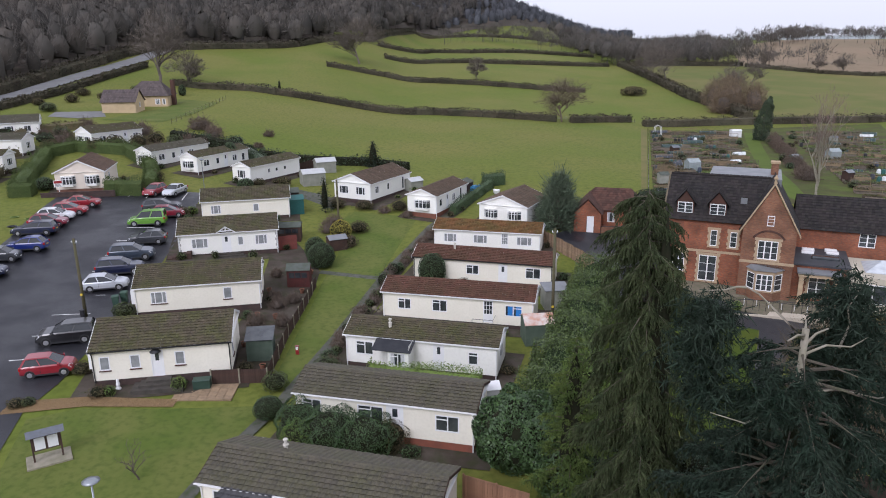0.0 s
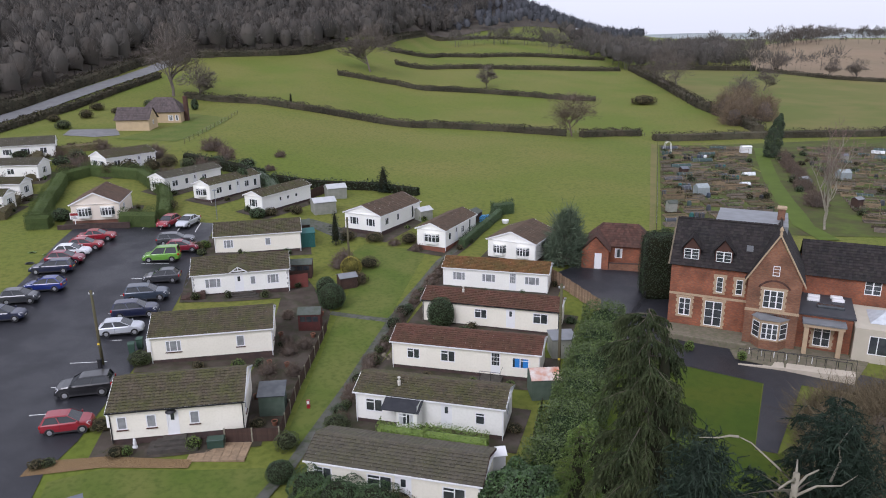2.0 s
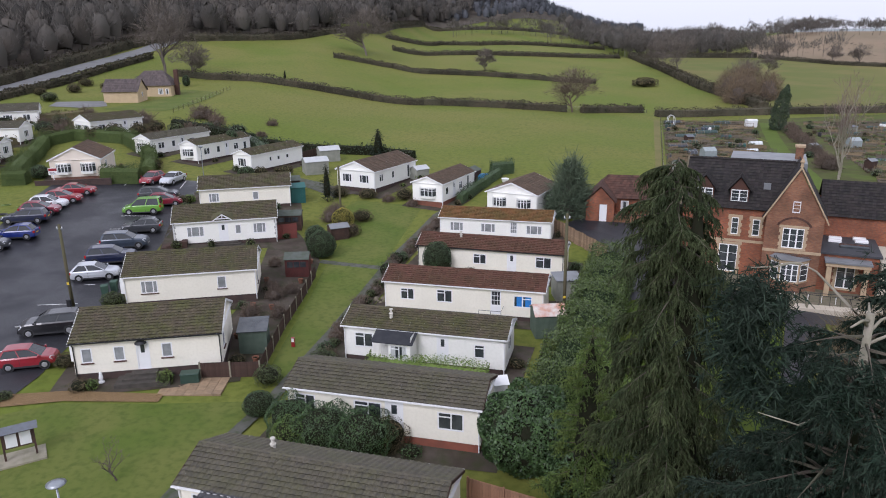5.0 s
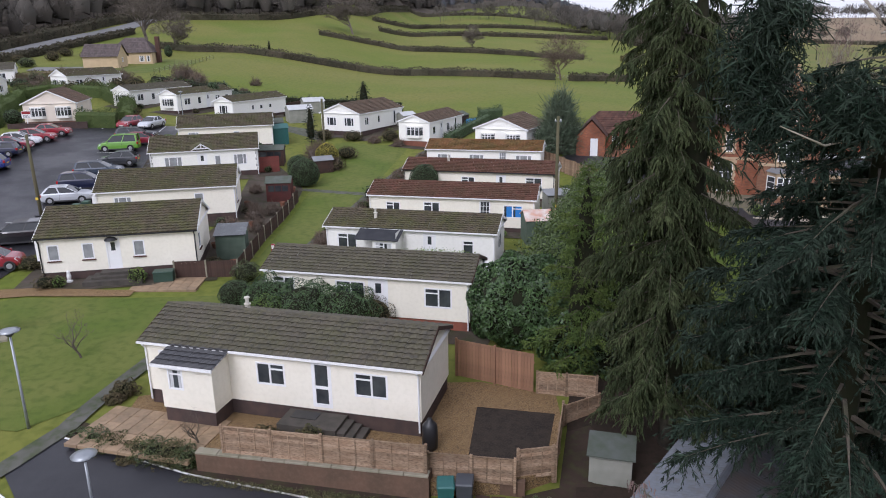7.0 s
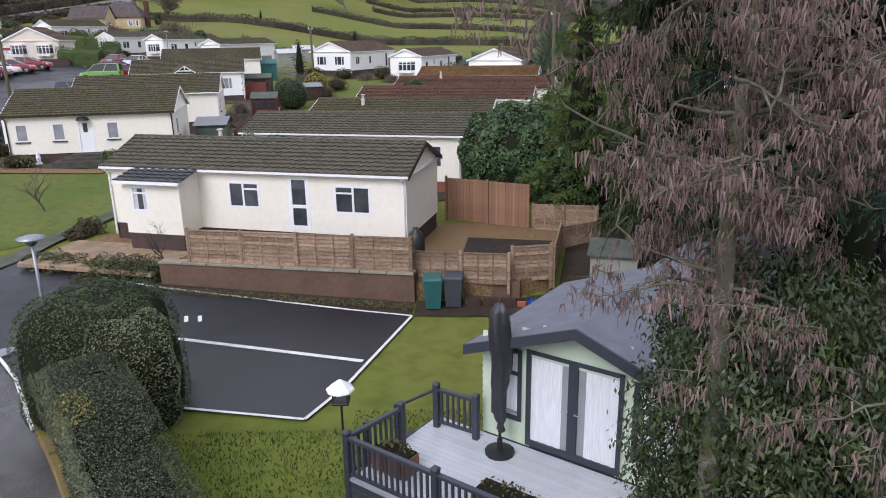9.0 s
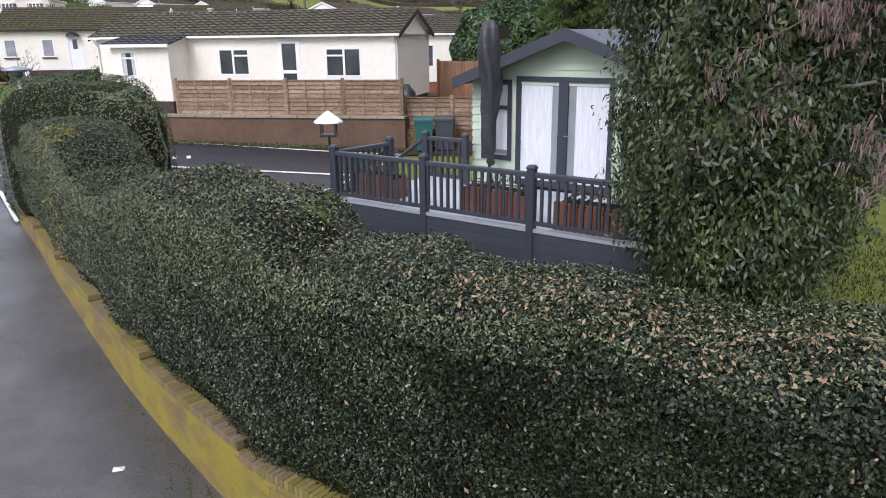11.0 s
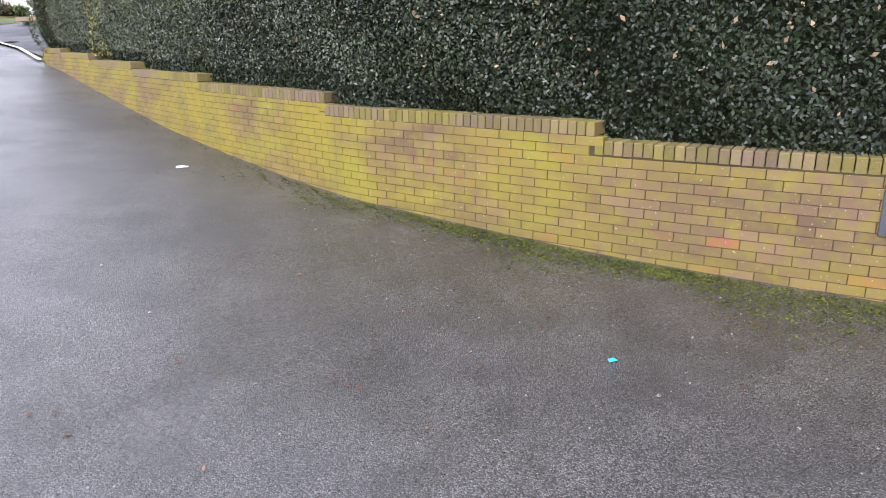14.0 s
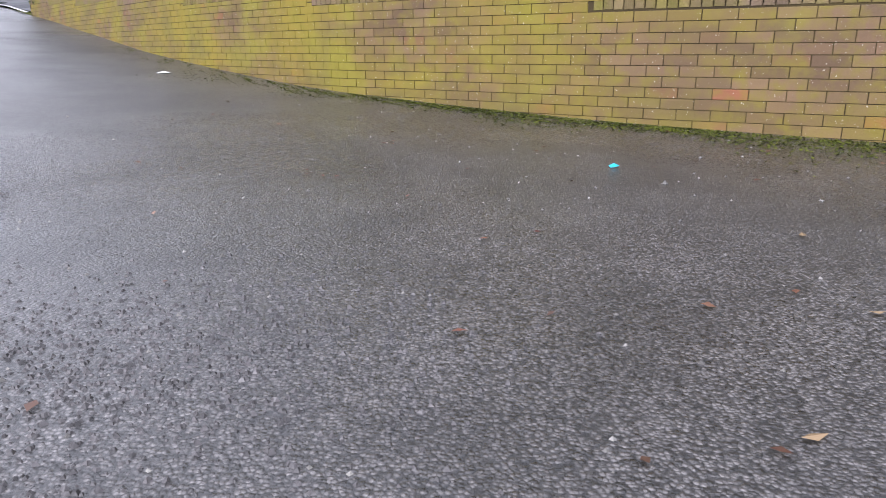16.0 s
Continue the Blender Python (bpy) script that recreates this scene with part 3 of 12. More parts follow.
def bay_window(home, m, x0, x1, z0, z1, d=0.45):
    """A shallow three-sided bay that stands out of the wall."""
    k = 0.35
    pts = [(x0, 0.05), (x0 + k, -d), (x1 - k, -d), (x1, 0.05)]
    base, frame_, glass, cur, fascia = MB(), MB(), MB(), MB(), MB()
    for (ax, ay), (bx, by) in zip(pts, pts[1:]):
        P = lambda t, off, z: m @ Vector((ax + (bx - ax) * t, ay + (by - ay) * t + off, z))
        base.quad(P(0, 0, z0 - 0.3), P(1, 0, z0 - 0.3), P(1, 0, z0), P(0, 0, z0))
        fascia.quad(P(0, 0, z1), P(1, 0, z1), P(1, 0, z1 + 0.12), P(0, 0, z1 + 0.12))
        n = 3 if abs(bx - ax) > 0.8 else 1
        glass.quad(P(0, 0.03, z0), P(1, 0.03, z0), P(1, 0.03, z1), P(0, 0.03, z1))
        for i in range(n + 1):
            t = i / n
            q = m @ Vector((ax + (bx - ax) * t, ay + (by - ay) * t, 0))
            frame_.box(q.x - 0.04, q.x + 0.04, q.y - 0.04, q.y + 0.04, z0, z1)
        for zz in (z0, z0 + 0.7 * (z1 - z0), z1 - 0.06):
            a, b = P(0, -0.01, zz), P(1, -0.01, zz)
            frame_.tube([a, b], 0.035, 4)
    top = [m @ Vector((px, py, z1 + 0.12)) for px, py in pts]
    roof_ = MB().poly(top)
    base.poly([m @ Vector((px, py, z0 - 0.3)) for px, py in pts][::-1])
    w = part("bay_window", base, M_OFFW, home)
    fascia.v += roof_.v
    fascia.f.append(tuple(range(len(fascia.v) - len(roof_.v), len(fascia.v))))
    part("bay_roof", fascia.weld(), M_OFFW, w)
    part("frame", frame_, M_UPVC, w)
    part("pane", glass, M_GLASS, w)


def chimney_pot(home, x, y, z):
    part("flue", MB().lathe([(0.12, z - 0.2), (0.12, z + 0.25), (0.16, z + 0.27), (0.16, z + 0.3), (0.08, z + 0.32), (0.08, z + 0.55), (0.14, z + 0.57), (0.12, z + 0.62)], 10, (x, y)), material_pale, home)


material_pale = material("pale_flue_clay", (0.6, 0.57, 0.5), 0.8, (0.4, 0.38, 0.33), 5, 0.6)
M_GREYWOOD = material("grey_steps_concrete", (0.085, 0.075, 0.065), 0.9, (0.05, 0.047, 0.04), 2, 0.7, bump=0.4)
wn = lambda st, c, w, z0, h: (st, c - w / 2, c + w / 2, z0, z0 + h)


def near_home_extra(home, L, W, eave, rise, zb, rr):
    """Porch wing with its own lean-to roof, steps, flue and water butt."""
    x0, x1, d = 1.6, 4.0, 1.25
    mb = MB()
    fm, r = pose(x0, -d, 0), Matrix(((0, -1, 0, x1), (1, 0, 0, -d), (0, 0, 1, 0), (0, 0, 0, 1)))
    lf = Matrix(((0, 1, 0, x0), (-1, 0, 0, 0), (0, 0, 1, 0), (0, 0, 0, 1)))
    wall_face(mb, fm, x1 - x0, 0.5, eave - 0.3, [(0.35, 1.05, 1.35, 2.3)])
    wall_face(mb, r, d, 0.5, eave - 0.3, [])
    wall_face(mb, lf, d, 0.5, eave - 0.3, [])
    for sx in (x0, x1):
        mb.poly([(sx, -d, eave - 0.3), (sx, 0, eave - 0.3), (sx, 0, eave - 0.06)])
    p = part("porch", mb, M_CREAM, home)
    part("skirting", MB().box(x0 + 0.04, x1 - 0.04, -d + 0.04, 0.04, -0.6, 0.505), M_SKIRT, p)
    window_part(home, fm, 0.35, 1.05, 1.35, 2.3, "T")
    t = MB()
    roof_slope(t, pose(x0 - 0.2, -d - 0.25, eave - 0.34), x1 - x0 + 0.4, d + 0.25, 0.3, 5)
    part("porch_roof", t, material("dark_slate_porch_tile", (0.05, 0.05, 0.055), 0.6, (0.07, 0.068, 0.066), 1, 0.6, island=0.14), home, kind="stuff")
    b = MB()
    b.add([(x0 - 0.2, -d - 0.25, eave - 0.35), (x1 + 0.2, -d - 0.25, eave - 0.35), (x1 + 0.2, 0.0, eave - 0.05), (x0 - 0.2, 0.0, eave - 0.05)], [(0, 3, 2, 1)])
    b.box(x0 - 0.2, x1 + 0.2, -d - 0.3, -d - 0.22, eave - 0.42, eave - 0.31)
    part("porch_fascia", b, M_UPVC, home)
    chimney_pot(home, 3.3, W / 2 + 0.9, eave + rise * 0.55)
    s = MB()
    s.box(6.7, 9.2, -1.3, -0.02, -0.4, 0.42)
    for i in range(3):
        s.box(9.2 + 0.32 * i, 9.2 + 0.32 * (i + 1), -1.2, -0.1, -0.4, 0.42 - 0.13 * (i + 1))
    part("steps", s, M_GREYWOOD, home)
    part("doormat", MB().box(7.0, 8.1, -0.7, -0.15, 0.42, 0.44), M_BLACK, home)


# row of cream homes along the footpath; the nearest stands behind the retaining wall
park_home(-12.45, 30.9, -15.2, 12.3, 4.2, M_ROOF_D, "cream park home with a dark tiled roof and small porch wing", z=2.72, bed=False, verge=M_DKWOOD, front=[
    wn("W1", 1.05, 0.75, 1.3, 1.1), wn("W2R", 5.9, 1.3, 1.35, 1.0), wn("D2", 8.15, 0.85, 0.62, 1.95), wn("W2", 10.25, 1.4, 1.3, 1.05)], extra=near_home_extra)
park_home(-9.55, 40.4, -14, 11.6, 4.0, M_ROOF_D, "cream park home with a brown tiled roof and red skirting", z=2.75, sill=None, verge=M_DKWOOD, front=[
    wn("W2", 1.1, 1.3, 1.3, 1.1), wn("W2", 5.0, 1.7, 1.3, 1.1), wn("DW", 6.6, 1.1, 0.6, 2.0), wn("W2", 9.9, 1.5, 1.2, 1.1)], skirt=material("red_brick_skirting", (0.25, 0.09, 0.06), 0.85, (0.17, 0.07, 0.05), 2, 0.6))


def awning_extra(home, L, W, eave, rise, zb, rr):
    mb = MB()
    mb.add([(2.6, -1.6, eave - 0.45), (5.6, -1.6, eave - 0.45), (5.6, 0.1, eave + 0.05), (2.6, 0.1, eave + 0.05), (2.6, -1.6, eave - 0.5), (5.6, -1.6, eave - 0.5), (5.6, 0.1, eave), (2.6, 0.1, eave)],
           [(0, 1, 2, 3), (4, 7, 6, 5), (0, 4, 5, 1), (1, 5, 6, 2), (0, 3, 7, 4)])
    part("porch_roof", mb, material("black_felt", (0.03, 0.032, 0.037), 0.8, (0.05, 0.05, 0.055), 2, 0.6), home)
    w = MB()
    wall_face(w, pose(3.8, -1.4, 0), 1.6, 0.5, eave - 0.4, [(0.15, 1.35, 1.2, 2.2)])
    wall_face(w, Matrix(((0, -1, 0, 5.4), (1, 0, 0, -1.4), (0, 0, 1, 0), (0, 0, 0, 1))), 1.4, 0.5, eave, [])
    part("porch", w, M_OFFW, home)
    window_part(home, pose(3.8, -1.4, 0), 0.15, 1.35, 1.2, 2.2, "W2")
    chimney_pot(home, 3.3, 0.9, eave + 0.45)


park_home(-7.6, 49.75, -14, 11.7, 3.7, M_ROOF_G, "white park home with mossy tiled roof and dark porch", wall=M_OFFW, z=2.75, front=[
    wn("W2", 1.5, 1.4, 1.2, 1.1), wn("DW", 7.3, 0.85, 0.6, 2.0), wn("T", 9.9, 0.75, 1.2, 1.0)], end1=[wn("W2", 1.8, 1.2, 1.3, 1.0)], extra=awning_extra)
M_BLUEBL = material("blue_roller_blind", (0.02, 0.17, 0.5), 0.7, (0.03, 0.22, 0.6), 4, 0.5)


def blue_extra(home, L, W, eave, rise, zb, rr):
    for a in (11.2, 11.9):
        part("blind", MB().box(a, a + 0.55, 0.02, 0.028, 1.32, 2.2), M_BLUEBL, home)
    mb = MB()
    mb.box(8.3, 10.2, -1.3, -0.02, -0.3, 0.45)
    mb.box(7.9, 8.3, -1.2, -0.1, -0.3, 0.2)
    part("steps", mb, M_GREYWOOD, home)
    r = MB()
    for a in (8.35, 9.3, 10.15):
        r.tube([(a, -1.25, 0.45), (a, -1.25, 1.3)], 0.02, 5)
    r.tube([(8.35, -1.25, 1.3), (10.15, -1.25, 1.3), (10.15, -0.05, 1.3)], 0.022, 5)
    part("handrail", r, M_BLACK, home)


park_home(-5.55, 59.1, -13.5, 13.4, 3.9, M_ROOF_R, "cream park home with red-brown tiles and blue blinds", z=2.85, front=[
    wn("W2", 2.0, 1.2, 1.25, 1.0), wn("W2", 5.2, 1.35, 1.25, 1.1), wn("G6", 9.5, 0.85, 0.6, 2.0), wn("W2R", 11.7, 1.5, 1.3, 1.0)], extra=blue_extra)
park_home(-3.2, 69.2, -15.5, 14.2, 3.9, M_ROOF_R, "cream park home with red-brown tiles and black gutter", z=3.05, pipe=M_BLACK, front=[
    wn("W2", 6.2, 1.3, 1.3, 1.0), wn("DW", 9.3, 0.9, 0.6, 2.0), wn("W2", 12.3, 1.5, 1.3, 1.1)], extra=lambda h, L, W, e, r, zb, rr: chimney_pot(h, 4.0, W / 2 - 0.5, e + r * 0.8))
park_home(-1.2, 78.6, -13.5, 12.2, 3.8, M_ROOF_O, "white park home with mossy orange-brown tiles", wall=M_OFFW, z=3.55, net=True, front=[
    wn("W3", 1.9, 1.5, 1.3, 1.0), wn("W3", 5.4, 1.6, 1.3, 1.0), wn("G6", 8.2, 0.8, 0.6, 2.0), wn("W3", 10.4, 1.7, 1.3, 1.0)])


def porch_gable(home, L, W, eave, rise, zb, rr):
    mb = MB()
    for s in (-1, 1):
        mb.add([(5.0, -0.35, eave + 0.65), (5.0 + s * 1.0, -0.35, eave + 0.0), (5.0 + s * 1.0, -0.27, eave + 0.0), (5.0, -0.27, eave + 0.65), (5.0, -0.35, eave + 0.53), (5.0 + s * 1.0, -0.35, eave - 0.12)], [(0, 1, 2, 3), (0, 4, 5, 1)])
    mb.box(4.3, 5.7, -0.36, -0.3, eave + 0.1, eave + 0.2)
    mb.box(4.95, 5.05, -0.36, -0.3, eave + 0.1, eave + 0.6)
    part("porch_gable", mb, M_UPVC, home)
    t = MB()
    for s in (-1, 1):
        t.add([(5.0, -0.4, eave + 0.68), (5.0 + s * 1.1, -0.4, eave - 0.02), (5.0 + s * 1.1, 1.0, eave + 0.4), (5.0, 1.4, eave + 0.68)], [(0, 1, 2, 3)])
    part("porch_roof", t, M_ROOF_G, home)
    M_QUOIN = material("grey_quoin", (0.4, 0.4, 0.38), 0.85, (0.3, 0.3, 0.28), 3, 0.5)
    for i in range(7):
        e = 0.28 if i % 2 else 0.18
        for a, b in ((-0.03, e), (L - e, L + 0.03)):
            part("quoin", MB().box(a, b, -0.03, 0.02, 0.55 + i * 0.32, 0.55 + i * 0.32 + 0.26), M_QUOIN, home)
    s = MB()
    for i in range(3):
        s.box(4.2 - 0.3 * i, 6.4 + 0.3 * i, -0.5 - 0.35 * i, -0.03, -0.4, 0.5 - 0.17 * i)
    part("steps", s, M_GREYWOOD, home)


def left_extra(home, L, W, eave, rise, zb, rr):
    s = MB()
    for i in range(3):
        s.box(3.6 - 0.45 * i, 5.3 + 0.45 * i, -0.7 - 0.4 * i, -0.03, -0.4, 0.48 - 0.16 * i)
    part("steps", s, M_GREYWOOD, home)
    part("canopy", MB().lathe([(0.4, eave - 0.42), (0.38, eave - 0.36), (0.25, eave - 0.25), (0.02, eave - 0.2)], 10, (4.35, -0.1)), M_BLACK, home)
    part("bay", MB().bevel_box(-0.45, 0.0, 0.8, 2.6, 1.1, 2.5, 0.03), M_UPVC, home)


# wide homes beside the car park
M_SILL = material("brown_tiled_sill", (0.1, 0.05, 0.04), 0.8, (0.07, 0.04, 0.03), 3, 0.5)
park_home(-25.0, 45.6, 10.5, 9.5, 5.9, M_ROOF_G, "cream park home with a mossy roof and black downpipes", z=3.25, net=True, pipe=M_BLACK, sill=M_SILL, rise=1.25, courses=12, front=[
    wn("W1", 0.85, 0.7, 1.25, 1.05), wn("W1", 2.9, 0.7, 1.25, 1.05), wn("DW", 4.4, 0.85, 0.5, 2.0), wn("W1", 5.95, 0.7, 1.25, 1.05)], end1=[wn("W1", 1.3, 0.8, 1.2, 1.1)], extra=left_extra)
park_home(-27.4, 58.6, 11.5, 10.8, 5.6, M_ROOF_G, "plain cream park home with a mossy roof", z=3.45, net=True, sill=M_SILL, rise=1.2, courses=12, front=[
    wn("W3", 2.0, 1.35, 1.2, 1.1), wn("W1", 7.9, 0.75, 1.2, 1.1)], end1=[wn("W1", 1.2, 0.8, 1.2, 1.1)], extra=lambda h, L, W, e, r, zb, rr: part("bay", MB().bevel_box(-0.45, 0.0, 0.6, 2.2, 1.1, 2.4, 0.03), M_UPVC, h))
park_home(-28.8, 73.4, 14, 10.5, 5.4, M_ROOF_G, "cream park home with grey quoins and gabled porch", z=4.35, net=True, wall=M_OFFW, rise=1.15, courses=11, front=[
    wn("W3", 2.2, 1.7, 1.15, 1.1), wn("DW", 5.0, 0.95, 0.5, 2.0), wn("W1", 6.5, 0.6, 1.2, 1.0), wn("W3", 8.7, 1.3, 1.15, 1.1)], skirt=M_SKIRT, extra=porch_gable)
park_home(-30.4, 86.2, 14, 10.8, 5.2, M_ROOF_G, "cream park home with a mossy brown roof", z=5.25, net=True, rise=1.1, courses=11, front=[
    wn("W3", 1.7, 1.2, 1.15, 1.1), wn("W1", 6.6, 0.7, 1.2, 1.0)])
# gable-fronted homes at the head of the lawn
front_gable = lambda W: [wn("W3", W * 0.27, 1.5, 1.15, 1.1), wn("W3", W * 0.73, 1.5, 1.15, 1.1)]
park_home(-10.1, 94.6, 62, 10.6, 6.0, M_ROOF_B, "white double park home with a brown gabled roof", z=5.75, wall=M_OFFW, front=[
    wn("W2", 1.7, 0.9, 1.2, 1.0), wn("W1", 4.6, 0.6, 1.2, 1.0), wn("W1", 8.6, 0.6, 0.7, 1.8)], end0=front_gable(6.0), courses=10)
park_home(-1.1, 88.6, 65, 10.0, 4.1, M_ROOF_B, "narrow white park home with a bay window", z=5.2, wall=M_OFFW, front=[
    wn("W1", 1.5, 0.8, 1.2, 1.0), wn("DW", 3.6, 0.8, 0.6, 2.0), wn("W2", 5.6, 0.9, 1.2, 1.0), wn("W1", 8.0, 0.6, 0.6, 2.0)], end0=[("BAY", 1.0, 3.3, 1.2, 2.2)], skirt=material("brick_red_skirting", (0.22, 0.09, 0.06), 0.85, (0.15, 0.07, 0.05), 2, 0.6))
park_home(10.0, 83.6, 63, 7.4, 6.3, M_ROOF_B, "white double park home with two bay windows", z=4.75, wall=M_OFFW, front=[
    wn("W1", 4.0, 0.7, 1.2, 1.0), wn("W2", 5.4, 0.9, 1.2, 1.0)], end0=[("BAY", 0.7, 2.5, 1.2, 2.2), ("BAY", 3.8, 5.6, 1.2, 2.2)], courses=10)
# homes above the car park
M_PINK = material("pale_pinkish_render", (0.74, 0.66, 0.56), 0.85, (0.66, 0.58, 0.5), 0.6, 0.5)
park_home(-46.6, 95.6, 103, 8.0, 6.2, material("brown_roof_tile", (0.13, 0.085, 0.06), 0.8, (0.09, 0.065, 0.05), 1, 0.7, (0.06, 0.05, 0.04), 6, 0.5, island=0.15), "pale park home with two bay windows and a brown roof", z=7.7, wall=M_PINK, rise=1.5, courses=10,
    end0=[("BAY", 0.7, 2.6, 1.2, 2.25), ("BAY", 3.7, 5.6, 1.2, 2.25)], front=[wn("W2", 3, 1.0, 1.2, 1.0)], skirt=material("brown_brick_skirting", (0.2, 0.1, 0.07), 0.85, (0.14, 0.08, 0.06), 2, 0.6))
far_windows = [wn("W2", 2.0, 1.2, 1.2, 1.0), wn("W1", 4.4, 0.7, 1.2, 1.0), wn("DW", 6.2, 0.8, 0.6, 2.0), wn("W2", 8.2, 1.0, 1.2, 1.0)]
park_home(-46.4, 111.5, 62, 12.0, 3.6, M_ROOF_D, "long white park home with a grey roof", wall=M_OFFW, front=far_windows, end0=[("BAY", 0.7, 2.9, 1.2, 2.2)], courses=7, z=8.05)
park_home(-38.0, 107.8, 63, 11.4, 3.5, M_ROOF_G, "long white park home with a mossy roof", wall=M_OFFW, front=far_windows + [wn("W1", 10.2, 0.7, 1.0, 1.2)], end0=[("BAY", 0.7, 2.8, 1.2, 2.2)], courses=7, z=7.6)
park_home(-28.5, 102.6, 61, 11.0, 3.5, M_ROOF_G, "white park home with a mossy roof and gable window", wall=M_OFFW, front=[wn("W1", 4.0, 0.5, 1.4, 0.7), wn("W1", 5.7, 0.6, 1.4, 0.6), wn("W1", 7.6, 0.6, 1.4, 0.6)], end0=[wn("W3", 1.75, 1.6, 1.1, 1.2)], courses=7, z=6.85)
park_home(-60.2, 121.0, 55, 9.5, 5.2, M_ROOF_G, "white park home with a mossy roof and veranda gable", wall=M_OFFW, front=far_windows, end0=[wn("W3", 1.4, 1.7, 1.1, 1.1), wn("W3", 3.8, 1.7, 1.1, 1.1)], z=9.9)
park_home(-86.5, 130.0, 25, 11.0, 6.0, M_ROOF_D, "white park home with a grey gabled roof", wall=M_OFFW, front=[wn("W3", 3, 1.5, 1.1, 1.1), wn("W3", 6, 1.5, 1.1, 1.1), wn("W2", 9, 1.2, 1.1, 1.1)], end1=front_gable(6.0), z=10.7)
park_home(-80.0, 117.6, 5, 9.3, 4.4, M_ROOF_D, "white park home with a dark roof", wall=M_OFFW, front=[wn("W2", 4.7, 1.2, 1.2, 1.0)], end1=[wn("W3", 2.2, 1.4, 1.1, 1.1)], z=9.3)
park_home(-75.0, 105.9, 5, 8.1, 3.6, M_ROOF_G, "small white park home with a bay end", wall=M_OFFW, front=[wn("W2", 6.0, 1.2, 1.2, 1.0)], end1=[wn("W3", 1.8, 1.5, 1.1, 1.1)], z=8.3)
park_home(-74.0, 98.0, 8, 9.0, 3.6, M_ROOF_G, "small white park home beside the hedge", wall=M_OFFW, front=[wn("W2", 6.0, 1.2, 1.2, 1.0)], end1=[wn("W3", 1.8, 1.5, 1.1, 1.1)], z=7.9)



# ---------------------------------------------------------------- leaves and shrubs
def leaf_cards(name, pos, nrm, size, mat, aspect=0.5, loose=0.7, droop=0.0, seed=1, fold=0.12, spread=0.35):
    """A mesh of small folded leaves at pos, facing roughly along nrm."""
    g = np.random.default_rng(seed)
    n = len(pos)
    nn = nrm + g.normal(0, loose, (n, 3))
    nn /= np.linalg.norm(nn, axis=1, keepdims=True) + 1e-9
    t = g.normal(0, 1, (n, 3))
    t[:, 2] -= droop * 2
    t -= nn * (t * nn).sum(1, keepdims=True)
    t /= np.linalg.norm(t, axis=1, keepdims=True) + 1e-9
    b = np.cross(nn, t)
    ln = (size * g.uniform(1 - spread, 1 + spread, n))[:, None]
    w = ln * aspect
    v = np.stack([pos - t * ln / 2, pos + b * w / 2 + nn * w * fold, pos + t * ln / 2, pos - b * w / 2 + nn * w * fold], 1).reshape(-1, 3)
    q = np.arange(4 * n).reshape(-1, 4)
    return card_mesh(name, v, q, mat)


def leaf_mat(name, a, b, c=None, rough=0.4, island=0.45, scale=1.5, spec=0.5):
    return material(name, a, rough, b, scale, 0.9, c, 6.0, 0.5, island=island, coord="World", spec=spec)


# dark base leaf; paler leaf layers on the hedge carry its sky light
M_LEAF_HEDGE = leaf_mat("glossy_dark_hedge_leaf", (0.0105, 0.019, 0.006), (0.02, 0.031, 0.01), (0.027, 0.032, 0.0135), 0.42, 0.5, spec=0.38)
M_LEAF_DRY = leaf_mat("dry_clipped_leaf", (0.22, 0.145, 0.075), (0.26, 0.19, 0.11), None, 0.6, 0.4)
M_LEAF_GOLD = leaf_mat("golden_variegated_leaf", (0.34, 0.27, 0.03), (0.2, 0.2, 0.03), None, 0.4, 0.4)
# near-black: shade deep in foliage put into colour; also used as pot soil
M_CORE = material("foliage_shade_and_soil", (0.013, 0.016, 0.007), 0.95, (0.018, 0.016, 0.009), 4, 0.8)
M_YEW = leaf_mat("dark_clipped_conifer_foliage", (0.018, 0.036, 0.013), (0.03, 0.055, 0.016), (0.05, 0.05, 0.03), 0.6, 0.5)
M_LAUREL = leaf_mat("laurel_leaf", (0.036, 0.072, 0.022), (0.06, 0.108, 0.032), (0.022, 0.045, 0.015), 0.5, 0.5)
M_LIME = leaf_mat("yellow_green_conifer_leaf", (0.12, 0.17, 0.025), (0.07, 0.13, 0.025), None, 0.6, 0.45)
M_OLIVE = leaf_mat("olive_ivy_leaf", (0.045, 0.062, 0.018), (0.075, 0.095, 0.026), (0.025, 0.042, 0.015), 0.45, 0.55)
M_DOME = leaf_mat("clipped_dome_leaf", (0.03, 0.058, 0.02), (0.05, 0.085, 0.03), (0.06, 0.075, 0.035), 0.6, 0.5)
M_HEATH = leaf_mat("brown_winter_shrub", (0.11, 0.085, 0.05), (0.08, 0.08, 0.035), (0.06, 0.045, 0.03), 0.8, 0.5)
M_CONI = leaf_mat("dark_cypress_spray", (0.028, 0.042, 0.017), (0.06, 0.075, 0.03), (0.075, 0.072, 0.04), 0.8, 0.5, 0.8)
M_FIR = leaf_mat("dark_blue_green_fir_spray", (0.012, 0.025, 0.015), (0.026, 0.04, 0.027), (0.034, 0.042, 0.03), 0.8, 0.5, 0.8)


